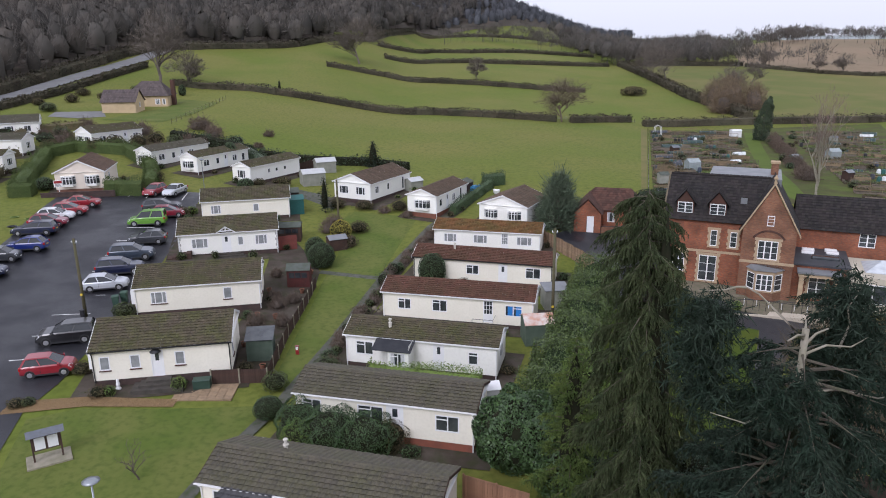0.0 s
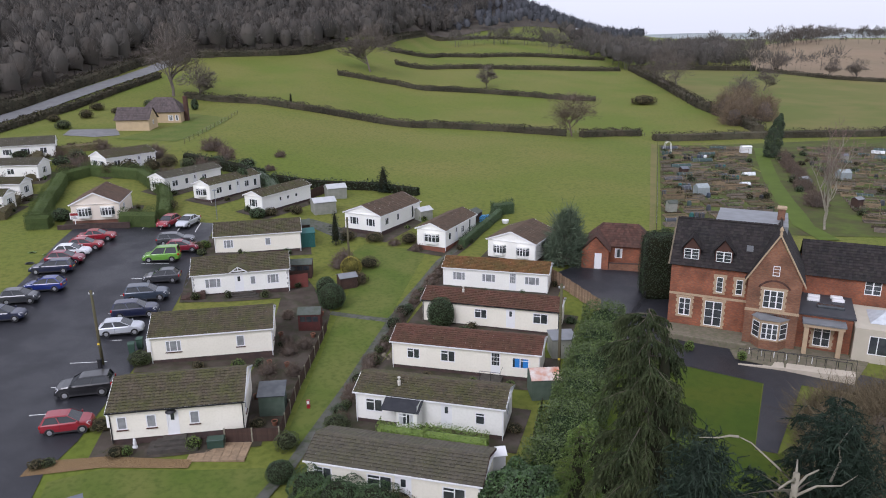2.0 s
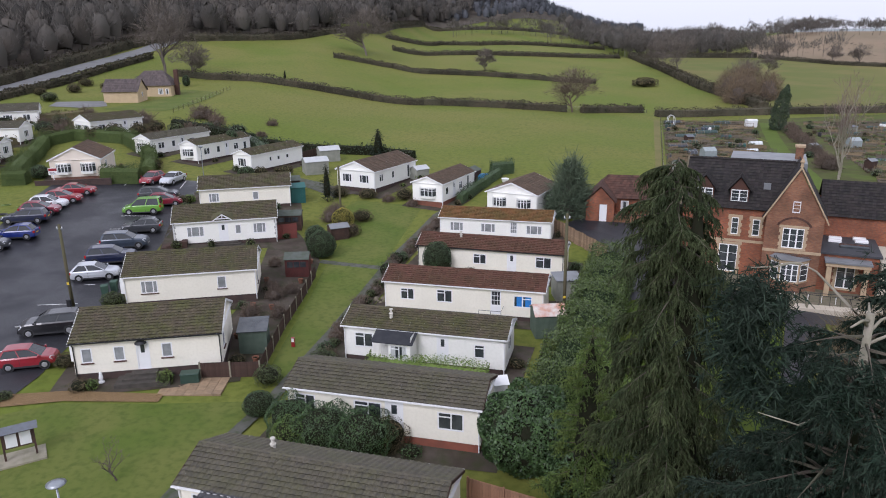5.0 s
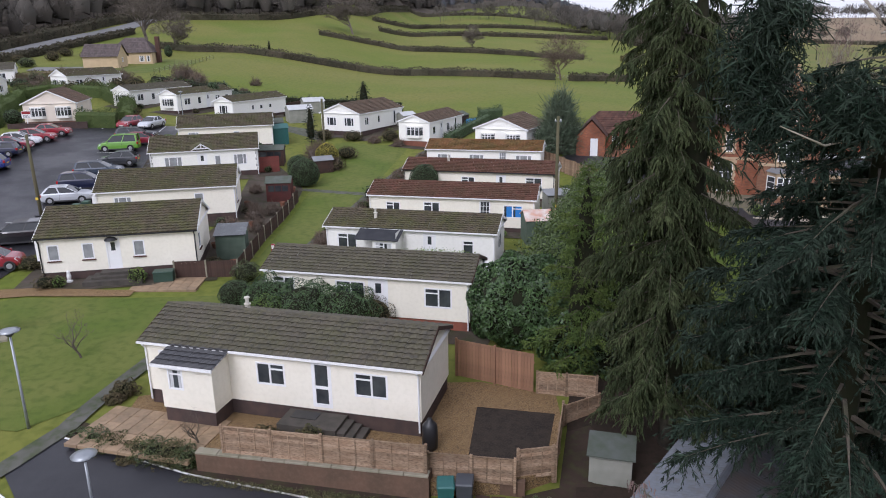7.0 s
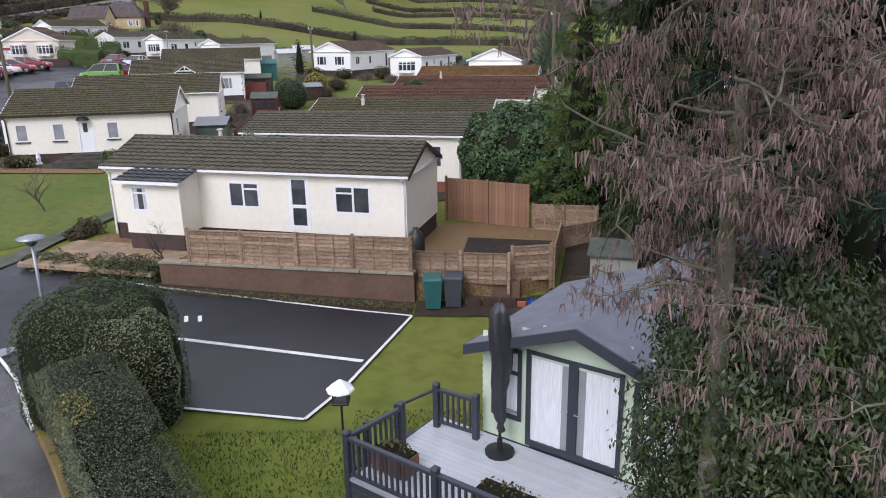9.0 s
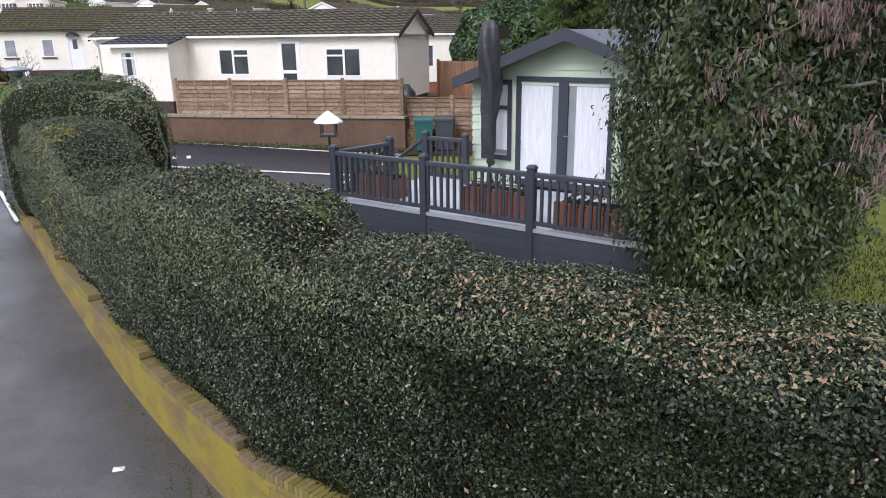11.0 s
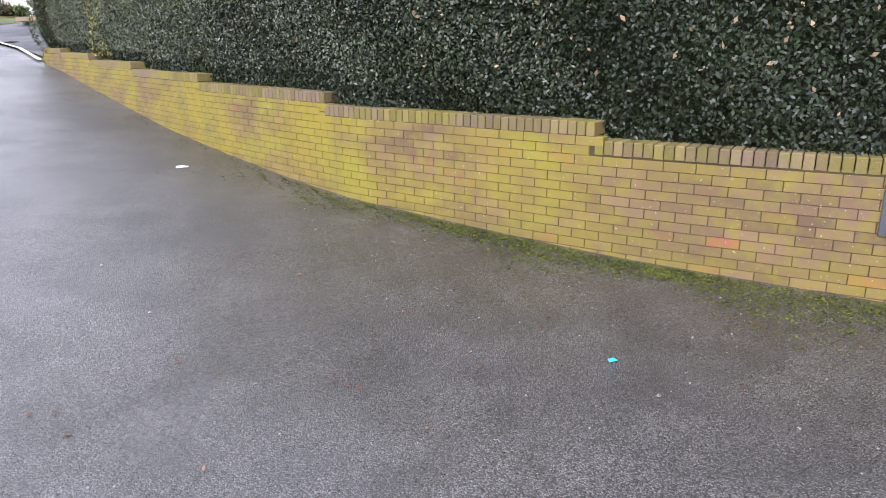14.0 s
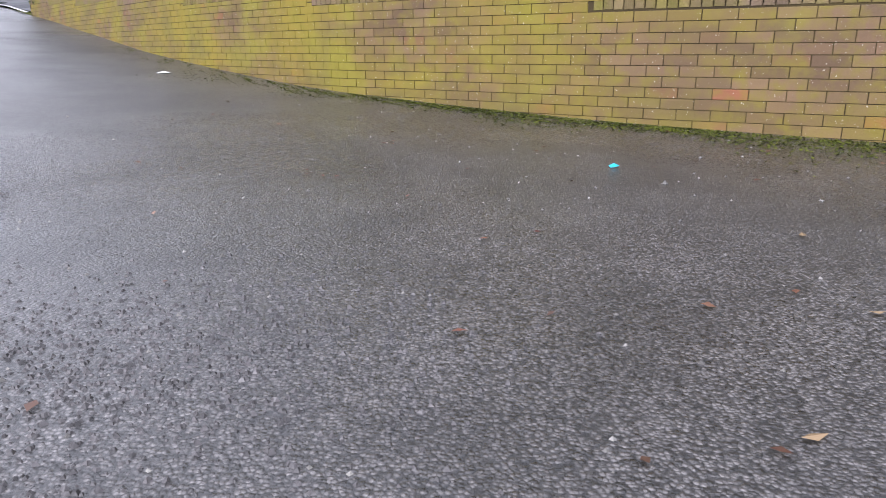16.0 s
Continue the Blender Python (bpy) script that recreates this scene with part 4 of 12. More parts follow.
def ball_points(n, c, r, seed, lump=0.18, low=-0.35, square=2.0):
    """Points and outward ways over a lumpy mound."""
    g = np.random.default_rng(seed)
    d = g.normal(0, 1, (n * 2, 3))
    d /= np.linalg.norm(d, axis=1, keepdims=True)
    d = d[d[:, 2] > low][:n]
    ph = g.uniform(0, 6.28, 6)
    k = 1 + lump * (np.sin(d[:, 0] * 5 + ph[0]) * np.sin(d[:, 1] * 6 + ph[1]) + 0.6 * np.sin(d[:, 2] * 9 + ph[2]) * np.sin(d[:, 0] * 8 + ph[3]))
    k = k * (1 - g.uniform(0, 0.12, len(d)) ** 1.5)
    r = np.array(r, float)
    k = k * (np.abs(d) ** square).sum(1) ** (-1 / square)
    return np.array(c) + d * r * k[:, None], d / r / np.linalg.norm(d / r, axis=1, keepdims=True)


def shrub(name, x, y, r, label, mat, n=2500, leaf=0.1, z=None, lump=0.15, category="shrub", aspect=0.5, low=-0.35, core=0.77, seed=None, droop=0.0, group="", loose=0.7, square=2.0):
    """A rounded bush: leaves over a near-black hull that stands for inner shade."""
    z = hz(x, y) if z is None else z
    seed = int(abs(x * 31 + y * 17)) if seed is None else seed
    top = thing(name, pose(x, y, z), label, category, group)
    h = r[2]
    c = (0, 0, h * 0.45)
    rr = (r[0], r[1], h * 0.55)
    p, d = ball_points(int(n * 1.35) if n < 2000 else n, c, rr, seed, lump, low * 2.0 if low < 0 else low, square)
    d, p = d[p[:, 2] > 0.02], p[p[:, 2] > 0.02]
    part("foliage", leaf_cards("foliage", p, d, leaf, mat, aspect, loose, droop, seed), None, top, kind="stuff")
    mb = MB()
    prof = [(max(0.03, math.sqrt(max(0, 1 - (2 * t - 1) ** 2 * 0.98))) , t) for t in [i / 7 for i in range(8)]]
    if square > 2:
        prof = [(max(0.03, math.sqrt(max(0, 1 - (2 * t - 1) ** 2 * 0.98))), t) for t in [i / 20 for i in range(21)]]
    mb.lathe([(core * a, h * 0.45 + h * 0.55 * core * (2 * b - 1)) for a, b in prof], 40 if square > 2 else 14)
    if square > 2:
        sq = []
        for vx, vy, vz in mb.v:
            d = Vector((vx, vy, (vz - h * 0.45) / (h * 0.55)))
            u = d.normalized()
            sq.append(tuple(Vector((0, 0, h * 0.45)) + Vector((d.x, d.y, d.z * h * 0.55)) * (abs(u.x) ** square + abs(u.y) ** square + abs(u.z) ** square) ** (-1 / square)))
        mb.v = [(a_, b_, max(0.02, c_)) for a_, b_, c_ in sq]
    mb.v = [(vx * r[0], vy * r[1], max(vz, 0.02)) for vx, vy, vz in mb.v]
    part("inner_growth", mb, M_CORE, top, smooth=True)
    return top


# ---------------------------------------------------------------- the brick wall and its hedge
WALL_PTS = [(-9.05, 18.06), (-8.0, 16.75), (-6.65, 14.9), (-5.11, 12.88), (-3.51, 10.86), (-1.65, 8.75), (-0.86, 8.06), (0.54, 6.97), (1.6, 6.29), (2.6, 5.72), (3.6, 5.25), (5.2, 4.6)]
_d = []
for i in range(len(WALL_PTS) - 1):
    p0, p1, p2, p3 = (Vector(WALL_PTS[min(max(i + k, 0), len(WALL_PTS) - 1)]) for k in (-1, 0, 1, 2))
    for j in range(16):
        t = j / 16
        _d.append(0.5 * (2 * p1 + (p2 - p0) * t + (2 * p0 - 5 * p1 + 4 * p2 - p3) * t * t + (3 * p1 - p0 - 3 * p2 + p3) * t ** 3))
_d.append(Vector(WALL_PTS[-1]))
WPX, WPY = np.array([p.x for p in _d]), np.array([p.y for p in _d])
WPS = np.concatenate([[0], np.cumsum(np.hypot(np.diff(WPX), np.diff(WPY)))])
WLEN = float(WPS[-1])


def wall_at(s):
    """Place, and unit ways along and away from the road, at a length s of the wall."""
    x, y = np.interp(s, WPS, WPX), np.interp(s, WPS, WPY)
    dx = np.interp(s + 0.05, WPS, WPX) - np.interp(s - 0.05, WPS, WPX)
    dy = np.interp(s + 0.05, WPS, WPY) - np.interp(s - 0.05, WPS, WPY)
    n = np.hypot(dx, dy)
    return x, y, dx / n, dy / n


s_of_x = lambda x: float(np.interp(x, WPX, WPS))
CRS = 0.0725
STEP_X = [-8.1, -6.65, -5.11, -3.5, -1.64, 0.57]
TOPS = [1.6, 1.52, 1.41, 1.31, 1.205, 1.09, 0.955]
STEP_S = [s_of_x(x) for x in STEP_X]


def wall_top(s):
    return TOPS[sum(1 for q in STEP_S if s >= q)]


M_BRICK = bpy.data.materials.new("algae_stained_buff_brick")
M_BRICK.use_nodes = True


def brick_nodes(m, use_island):
    n, l = m.node_tree.nodes, m.node_tree.links
    b = n["Principled BSDF"]
    geo = n.new("ShaderNodeNewGeometry")
    oi = n.new("ShaderNodeObjectInfo")
    rnd = geo.outputs["Random Per Island"] if use_island else oi.outputs["Random"]

    def ramp(src, stops):
        r = n.new("ShaderNodeValToRGB")
        r.color_ramp.elements[0].position, r.color_ramp.elements[0].color = stops[0][0], (*stops[0][1], 1)
        r.color_ramp.elements[1].position, r.color_ramp.elements[1].color = stops[-1][0], (*stops[-1][1], 1)
        for p, c in stops[1:-1]:
            e = r.color_ramp.elements.new(p)
            e.color = (*c, 1)
        l.new(src, r.inputs[0])
        return r.outputs[0]

    def tex(scale, detail=4, stretch=(1, 1, 1)):
        mp = n.new("ShaderNodeMapping")
        mp.inputs["Scale"].default_value = stretch
        l.new(geo.outputs["Position"], mp.inputs["Vector"])
        t = n.new("ShaderNodeTexNoise")
        t.inputs["Scale"].default_value, t.inputs["Detail"].default_value = scale, detail
        l.new(mp.outputs[0], t.inputs["Vector"])
        return t.outputs["Fac"]

    def mix(f, a, c, mode="MIX"):
        x = n.new("ShaderNodeMix")
        x.data_type, x.blend_type = "RGBA", mode
        l.new(f, x.inputs["Factor"])
        l.new(a, x.inputs["A"])
        if hasattr(c, "is_linked"):
            l.new(c, x.inputs["B"])
        else:
            x.inputs["B"].default_value = (*c, 1)
        return x.outputs["Result"]

    base = ramp(rnd, [(0.0, (0.105, 0.062, 0.036)), (0.35, (0.15, 0.09, 0.05)), (0.7, (0.19, 0.115, 0.068)), (0.94, (0.125, 0.078, 0.048)), (1.0, (0.27, 0.09, 0.05))])
    alg = ramp(tex(0.9, 6, (1, 1, 1.6)), [(0.38, (0.08, 0.08, 0.08)), (0.58, (0.92, 0.92, 0.92))])
    sp = n.new("ShaderNodeSeparateXYZ")
    l.new(geo.outputs["Position"], sp.inputs[0])
    damp = n.new("ShaderNodeMapRange")  # algae thins out rightwards; the fade also paints in the dimmer light there
    damp.inputs["From Min"].default_value, damp.inputs["From Max"].default_value = -1.5, 3.0
    damp.inputs["To Min"].default_value, damp.inputs["To Max"].default_value = 1.0, 0.3
    l.new(sp.outputs[0], damp.inputs["Value"])
    thin = n.new("ShaderNodeMath")
    thin.operation = "MULTIPLY"
    l.new(alg, thin.inputs[0])
    l.new(damp.outputs[0], thin.inputs[1])
    col = mix(thin.outputs[0], base, (0.235, 0.18, 0.014))
    lime = ramp(tex(1.7, 4, (1, 1, 1.3)), [(0.5, (0, 0, 0)), (0.66, (0.8, 0.8, 0.8))])
    col = mix(lime, col, (0.225, 0.2, 0.016))
    fine = ramp(tex(9, 5), [(0.45, (0, 0, 0)), (0.7, (0.75, 0.75, 0.75))])
    col = mix(fine, col, (0.19, 0.155, 0.012))
    streak = ramp(tex(2.2, 5, (1, 1, 0.35)), [(0.5, (0, 0, 0)), (0.7, (0.45, 0.45, 0.45))])
    col = mix(streak, col, (0.13, 0.085, 0.035))
    grime = ramp(tex(1.6, 8, (1, 1, 2.6)), [(0.5, (0, 0, 0)), (0.72, (0.5, 0.5, 0.5))])
    col = mix(grime, col, (0.11, 0.07, 0.04))
    spots = ramp(tex(60, 3), [(0.68, (0, 0, 0)), (0.74, (0.7, 0.7, 0.7))])
    col = mix(spots, col, (0.55, 0.5, 0.4))
    l.new(col, b.inputs["Base Color"])
    b.inputs["Roughness"].default_value = 0.8
    t = n.new("ShaderNodeTexNoise")
    t.inputs["Scale"].default_value, t.inputs["Detail"].default_value = 90, 5
    l.new(geo.outputs["Position"], t.inputs["Vector"])
    bp = n.new("ShaderNodeBump")
    bp.inputs["Strength"].default_value, bp.inputs["Distance"].default_value = 0.5, 0.006
    l.new(t.outputs["Fac"], bp.inputs["Height"])
    l.new(bp.outputs[0], b.inputs["Normal"])


brick_nodes(M_BRICK, False)
M_BRICK_J = bpy.data.materials.new("algae_stained_buff_brick_joined")
M_BRICK_J.use_nodes = True
brick_nodes(M_BRICK_J, True)
M_COPE = material("grey_brown_coping_brick", (0.17, 0.12, 0.085), 0.85, (0.19, 0.155, 0.04), 1.4, 0.95, (0.15, 0.14, 0.025), 5, 0.75, bump=0.5, bump_scale=80, rand=0.2, coord="World")
M_MORTAR = material("dark_weathered_mortar", (0.085, 0.064, 0.026), 0.95, (0.04, 0.03, 0.018), 1.2, 0.9, coord="World")
brick_wall = thing("brick_wall", pose(0, 0, 0), "low curved brick wall stained yellow by algae", "wall", kind="structure")
core = MB()
ss_ = np.arange(0, WLEN - 0.05, 0.12)
for a, b in zip(ss_, ss_[1:]):
    pts = []
    for s in (a, b):
        x, y, tx, ty = wall_at(s)
        for d in (0.005, 0.2):
            pts.append((x - ty * d, y + tx * d))
    zt = wall_top((a + b) / 2) - 0.09
    zb = min(hz(*pts[0]), 0.9) - 0.3
    (ax, ay), (bx, by), (cx, cy), (dx, dy) = pts
    core.add([(ax, ay, zb), (cx, cy, zb), (dx, dy, zb), (bx, by, zb), (ax, ay, zt), (cx, cy, zt), (dx, dy, zt), (bx, by, zt)], [(0, 1, 5, 4), (4, 5, 6, 7), (2, 3, 7, 6), (0, 4, 7, 3), (1, 2, 6, 5)])
part("mortar", core, M_MORTAR, brick_wall)
brick_me = MB().bevel_box(0, 0.2195, 0, 0.1, 0, CRS - 0.0055, 0.0025)
cope_me = MB().bevel_box(0, 0.067, 0, 0.215, 0, 0.102, 0.005)
brick_mesh, cope_mesh = brick_me.mesh("brick", M_BRICK), cope_me.mesh("coping_brick", M_COPE)
rest, rest_c = MB(), MB()
rb = random.Random(5)
count = 0
for k in range(0, 24):
    z = 0.955 - 0.102 - 0.01 + 8 * CRS + 2 * CRS - (k + 1) * CRS
    s = 0.02 - (0.1125 if k % 2 else 0)
    while s < WLEN - 0.25:
        mid = s + 0.11
        x, y, tx, ty = wall_at(max(mid, 0.0))
        room = (wall_top(mid) - 0.102 - z) / CRS
        if s >= 0 and room > 0.3 and z > hz(x, y) - 0.09:
            room = min(1.0, room)
            m = Matrix(((tx, -ty, 0, x - tx * 0.1075 + ty * rb.uniform(0, 0.003)), (ty, tx, 0, y - ty * 0.1075 - tx * rb.uniform(0, 0.003)), (0, 0, room, z), (0, 0, 0, 1)))
            if x > -1.1 and x < 2.75 and count < 300:
                part("brick", brick_mesh, None, brick_wall, at=m)
                count += 1
            else:
                rest.add([tuple(m @ Vector(v)) for v in brick_me.v], brick_me.f)
        s += 0.225
bat_mesh = MB().bevel_box(0, 0.12, 0.003, 0.1, 0, CRS - 0.007, 0.004).mesh("half_brick", M_BRICK)
for q in STEP_S:
    for k in range(3):
        x, y, tx, ty = wall_at(q - 0.06)
        part("half_brick", bat_mesh, None, brick_wall, at=Matrix(((tx, -ty, 0, x - tx * 0.06), (ty, tx, 0, y - ty * 0.06), (0, 0, 1, wall_top(q - 0.05) - 0.11 - (k + 1) * CRS), (0, 0, 0, 1))))
for q in STEP_S:
    x, y, tx, ty = wall_at(q - 0.02)
    m = Matrix(((tx, -ty, 0, x), (ty, tx, 0, y), (0, 0, 1, 0), (0, 0, 0, 1)))
    part("mortar_fill", MB().box(-0.09, 0.03, 0.004, 0.2, wall_top(q + 0.05) - 0.13, wall_top(q - 0.05) - 0.095, m), M_MORTAR, brick_wall)
for q in STEP_S:
    x, y, tx, ty = wall_at(q + 0.02)
    m = Matrix(((tx, -ty, 0, x), (ty, tx, 0, y), (0, 0, 1, 0), (0, 0, 0, 1)))
    part("mortar_fill", MB().box(-0.03, 0.045, 0.006, 0.2, wall_top(q + 0.05) - 0.13, wall_top(q + 0.05) - 0.004, m), M_MORTAR, brick_wall)
part("bricks", rest, M_BRICK_J, brick_wall, kind="stuff")
s = 0.0
while s < WLEN - 0.1:
    x, y, tx, ty = wall_at(s + 0.032)
    zt = wall_top(s + 0.032)
    m = Matrix(((tx, -ty, 0, x - tx * 0.032), (ty, tx, 0, y - ty * 0.032), (0, 0, 1, zt - 0.102 + rb.uniform(-0.003, 0.003)), (0, 0, 0, 1)))
    if -4 < x < 3.2:
        part("coping_brick", cope_mesh, None, brick_wall, at=m)
    else:
        rest_c.add([tuple(m @ Vector(v)) for v in cope_me.v], cope_me.f)
    s += 0.074
part("coping_bricks", rest_c, M_COPE, brick_wall, kind="stuff")
# slate name plate; its few readable letters
x, y, tx, ty = wall_at(s_of_x(2.2))
plate_m = Matrix(((tx, -ty, 0, x + ty * 0.02), (ty, tx, 0, y - tx * 0.02), (0, 0, 1, 0.47), (0, 0, 0, 1)))
plate = thing("name_plate", plate_m, "dark slate name plate fixed to the brick wall", "sign")
M_SLATE = material("dark_slate", (0.05, 0.053, 0.065), 0.5, (0.075, 0.08, 0.09), 5, 0.6)
part("slab", MB().bevel_box(0, 0.75, 0, 0.02, 0, 0.33, 0.004), M_SLATE, plate)
txt = bpy.data.curves.new("lettering", "FONT")
txt.body, txt.size, txt.extrude = "CLIFF", 0.15, 0.002
txt.materials.append(material("worn_grey_letter_paint", (0.3, 0.3, 0.31), 0.8, (0.2, 0.2, 0.21), 9, 0.6))
lt = new("lettering", txt)
lt.parent = plate
lt.matrix_basis = pose(0.05, -0.003, 0.11, 90, 0, 0)

# hedge: a clipped body along the wall, in three humps


def hedge_top(s):
    x = np.interp(s, WPS, WPX)
    right = 3.56 + 0.03 * np.sin(x * 2.1)
    hump_a = 3.85 * np.exp(-((x + 2.5) / 2.7) ** 4)
    hump_b = 3.95 * np.exp(-((x + 6.9) / 2.1) ** 4)
    return np.maximum(right - 0.25 * ease((-0.9 - x) / 0.6), np.maximum(hump_a, hump_b)) - 0.05


def hedge_surface(s, v):
    """Points on the hedge: v from 0 (foot, road side) over the top to 1 (foot, garden side)."""
    x, y, tx, ty = wall_at(s)
    zt = np.array([wall_top(q) for q in s]) - 0.04
    ht = hedge_top(s)
    vv = [0, 0.2, 0.42, 0.5, 0.54, 0.6, 0.76, 0.82, 0.87, 1.0]
    dd = np.interp(v, vv, [0.16, 0.08, 0.0, 0.1, 0.25, 0.5, 1.3, 1.55, 1.68, 1.68])
    fr = np.interp(v, vv, [0, 0.45, 0.84, 0.95, 0.985, 1.0, 1.0, 0.95, 0.8, 0.0])
    z = zt + (ht - zt) * fr
    dd = np.where(x > 0, np.where(dd > 0.5, dd * 0.88, dd), dd)
    d = dd + 0.07 * np.sin(s * 2.3 + z * 1.7) * np.sin(z * 3.1 + s * 0.9) * np.where(v < 0.5, 1, 0.3)
    return np.stack([x - ty * d, y + tx * d, z + 0.05 * np.sin(s * 3.3) * np.clip((fr - 0.5) / 0.45, 0, 1)], 1), np.stack([tx, ty], 1)


hedge = thing("hedge", pose(0, 0, 0), "tall clipped evergreen hedge growing behind the brick wall", "hedge")


def hedge_leaves(n, seed, smin=-0.0, smax=WLEN - 0.05, vmin=0.0, vmax=0.93, depth=0.1):
    g = np.random.default_rng(seed)
    s, v = g.uniform(smin, smax, n), g.uniform(vmin, vmax, n)
    p, _ = hedge_surface(s, v)
    p1, _ = hedge_surface(s + 0.02, v)
    p2, _ = hedge_surface(s, np.clip(v + 0.01, 0, 1))
    p3, _ = hedge_surface(s, np.clip(v - 0.01, 0, 1))
    nn = np.cross(p1 - p, p2 - p3)
    nn /= np.linalg.norm(nn, axis=1, keepdims=True) + 1e-9
    p = p - nn * (g.uniform(0, 1, n) ** 1.6 * depth)[:, None] + nn * 0.02 * g.normal(0, 1, n)[:, None]
    return p, nn


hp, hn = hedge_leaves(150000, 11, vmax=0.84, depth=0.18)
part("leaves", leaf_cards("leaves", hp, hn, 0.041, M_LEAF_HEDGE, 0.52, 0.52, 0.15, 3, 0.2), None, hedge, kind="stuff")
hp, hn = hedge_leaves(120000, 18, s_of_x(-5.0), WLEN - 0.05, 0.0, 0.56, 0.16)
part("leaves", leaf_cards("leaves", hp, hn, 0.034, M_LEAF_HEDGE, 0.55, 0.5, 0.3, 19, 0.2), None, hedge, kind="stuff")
# olive of the clipped top, made lighter for sky glare as well
M_LEAF_TOP = leaf_mat("olive_sky_lit_clipped_leaf", (0.12, 0.145, 0.065), (0.15, 0.165, 0.08), (0.085, 0.11, 0.046), 0.5, 0.45)
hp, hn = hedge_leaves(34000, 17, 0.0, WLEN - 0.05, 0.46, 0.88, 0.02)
part("top_leaves", leaf_cards("top_leaves", hp, hn, 0.034, M_LEAF_TOP, 0.42, 0.6, 0.0, 8), None, hedge, "olive clipped leaves, lightened for sky glare", kind="stuff")
# more of them on the left face, painting the glare there
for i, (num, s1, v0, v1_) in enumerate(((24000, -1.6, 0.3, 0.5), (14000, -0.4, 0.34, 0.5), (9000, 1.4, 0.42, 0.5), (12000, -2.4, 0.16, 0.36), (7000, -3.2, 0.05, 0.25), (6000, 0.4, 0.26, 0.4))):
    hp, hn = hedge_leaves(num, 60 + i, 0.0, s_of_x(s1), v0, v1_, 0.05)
    part("top_leaves", leaf_cards("top_leaves", hp, hn, 0.036, M_LEAF_TOP, 0.42, 0.6, 0.0, 20 + i), None, hedge, "olive clipped leaves, lightened for sky glare", kind="stuff")
# grey-green leaves brightened to paint sky light on the hedge's left
M_LEAF_SKYLIT = leaf_mat("sky_lit_grey_green_leaf", (0.07, 0.084, 0.048), (0.1, 0.115, 0.066), (0.05, 0.064, 0.035), 0.42, 0.5, spec=0.6)
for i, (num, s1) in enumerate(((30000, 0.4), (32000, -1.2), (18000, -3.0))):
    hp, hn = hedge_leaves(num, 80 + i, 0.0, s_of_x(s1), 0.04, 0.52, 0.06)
    part("face_leaves", leaf_cards("face_leaves", hp, hn, 0.036, M_LEAF_SKYLIT, 0.5, 0.6, 0.15, 30 + i, 0.2), None, hedge, "grey-green leaves, brightened for sky light", kind="stuff")
hp, hn = hedge_leaves(1100, 12, s_of_x(-3.0), WLEN - 0.1, 0.49, 0.75, 0.0)
part("dry_leaves", leaf_cards("dry_leaves", hp, hn, 0.04, M_LEAF_DRY, 0.5, 0.6, 0.0, 4), None, hedge, "pale brown clipped leaves", kind="stuff")
hp, hn = hedge_leaves(1500, 14, s_of_x(0.4), WLEN - 0.1, 0.49, 0.66, 0.0)
part("dry_leaves", leaf_cards("dry_leaves", hp, hn, 0.042, M_LEAF_DRY, 0.5, 0.6, 0.0, 10), None, hedge, "pale brown clipped leaves", kind="stuff")
hp, hn = hedge_leaves(500, 15, s_of_x(-3.2), WLEN - 0.1, 0.05, 0.5, 0.02)
part("dry_leaves", leaf_cards("dry_leaves", hp, hn, 0.05, M_LEAF_DRY, 0.5, 0.6, 0.0, 9), None, hedge, "pale brown dead leaves", kind="stuff")
hp, hn = hedge_leaves(1300, 13, s_of_x(-6.75), s_of_x(-6.1), 0.02, 0.62, 0.05)
part("golden_leaves", leaf_cards("golden_leaves", hp, hn, 0.055, M_LEAF_GOLD, 0.5, 0.7, 0.0, 5), None, hedge, "golden yellow leaves", kind="stuff")
# hull behind the leaves, near black for the hedge's inner shade
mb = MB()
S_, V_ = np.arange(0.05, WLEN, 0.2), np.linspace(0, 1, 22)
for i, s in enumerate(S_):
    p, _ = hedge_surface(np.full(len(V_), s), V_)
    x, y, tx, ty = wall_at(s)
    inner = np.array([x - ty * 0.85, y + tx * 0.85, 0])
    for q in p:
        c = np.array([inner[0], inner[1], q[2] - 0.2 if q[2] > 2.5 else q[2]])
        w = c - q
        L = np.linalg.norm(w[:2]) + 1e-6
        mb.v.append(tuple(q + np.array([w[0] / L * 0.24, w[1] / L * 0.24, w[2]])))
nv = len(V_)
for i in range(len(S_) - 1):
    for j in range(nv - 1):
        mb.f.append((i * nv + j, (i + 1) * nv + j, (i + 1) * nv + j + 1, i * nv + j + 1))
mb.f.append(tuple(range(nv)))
part("inner_growth", mb, M_CORE, hedge, "near-black hull for shade inside the hedge", smooth=True)

# moss and grit along the wall's foot, litter on the lane
M_MOSS = leaf_mat("roadside_moss", (0.09, 0.105, 0.012), (0.045, 0.055, 0.012), None, 0.9, 0.5, 4)
g = np.random.default_rng(21)
n = 44000
s = g.uniform(s_of_x(-6.0), s_of_x(4.2), n)
x, y, tx, ty = wall_at(s)
d = -0.05 - np.abs(g.normal(0.06, 0.2, n)) * (0.8 + np.clip(np.sin(s * 1.3) + np.sin(s * 3.1 + 1), 0, 2) * 0.7)
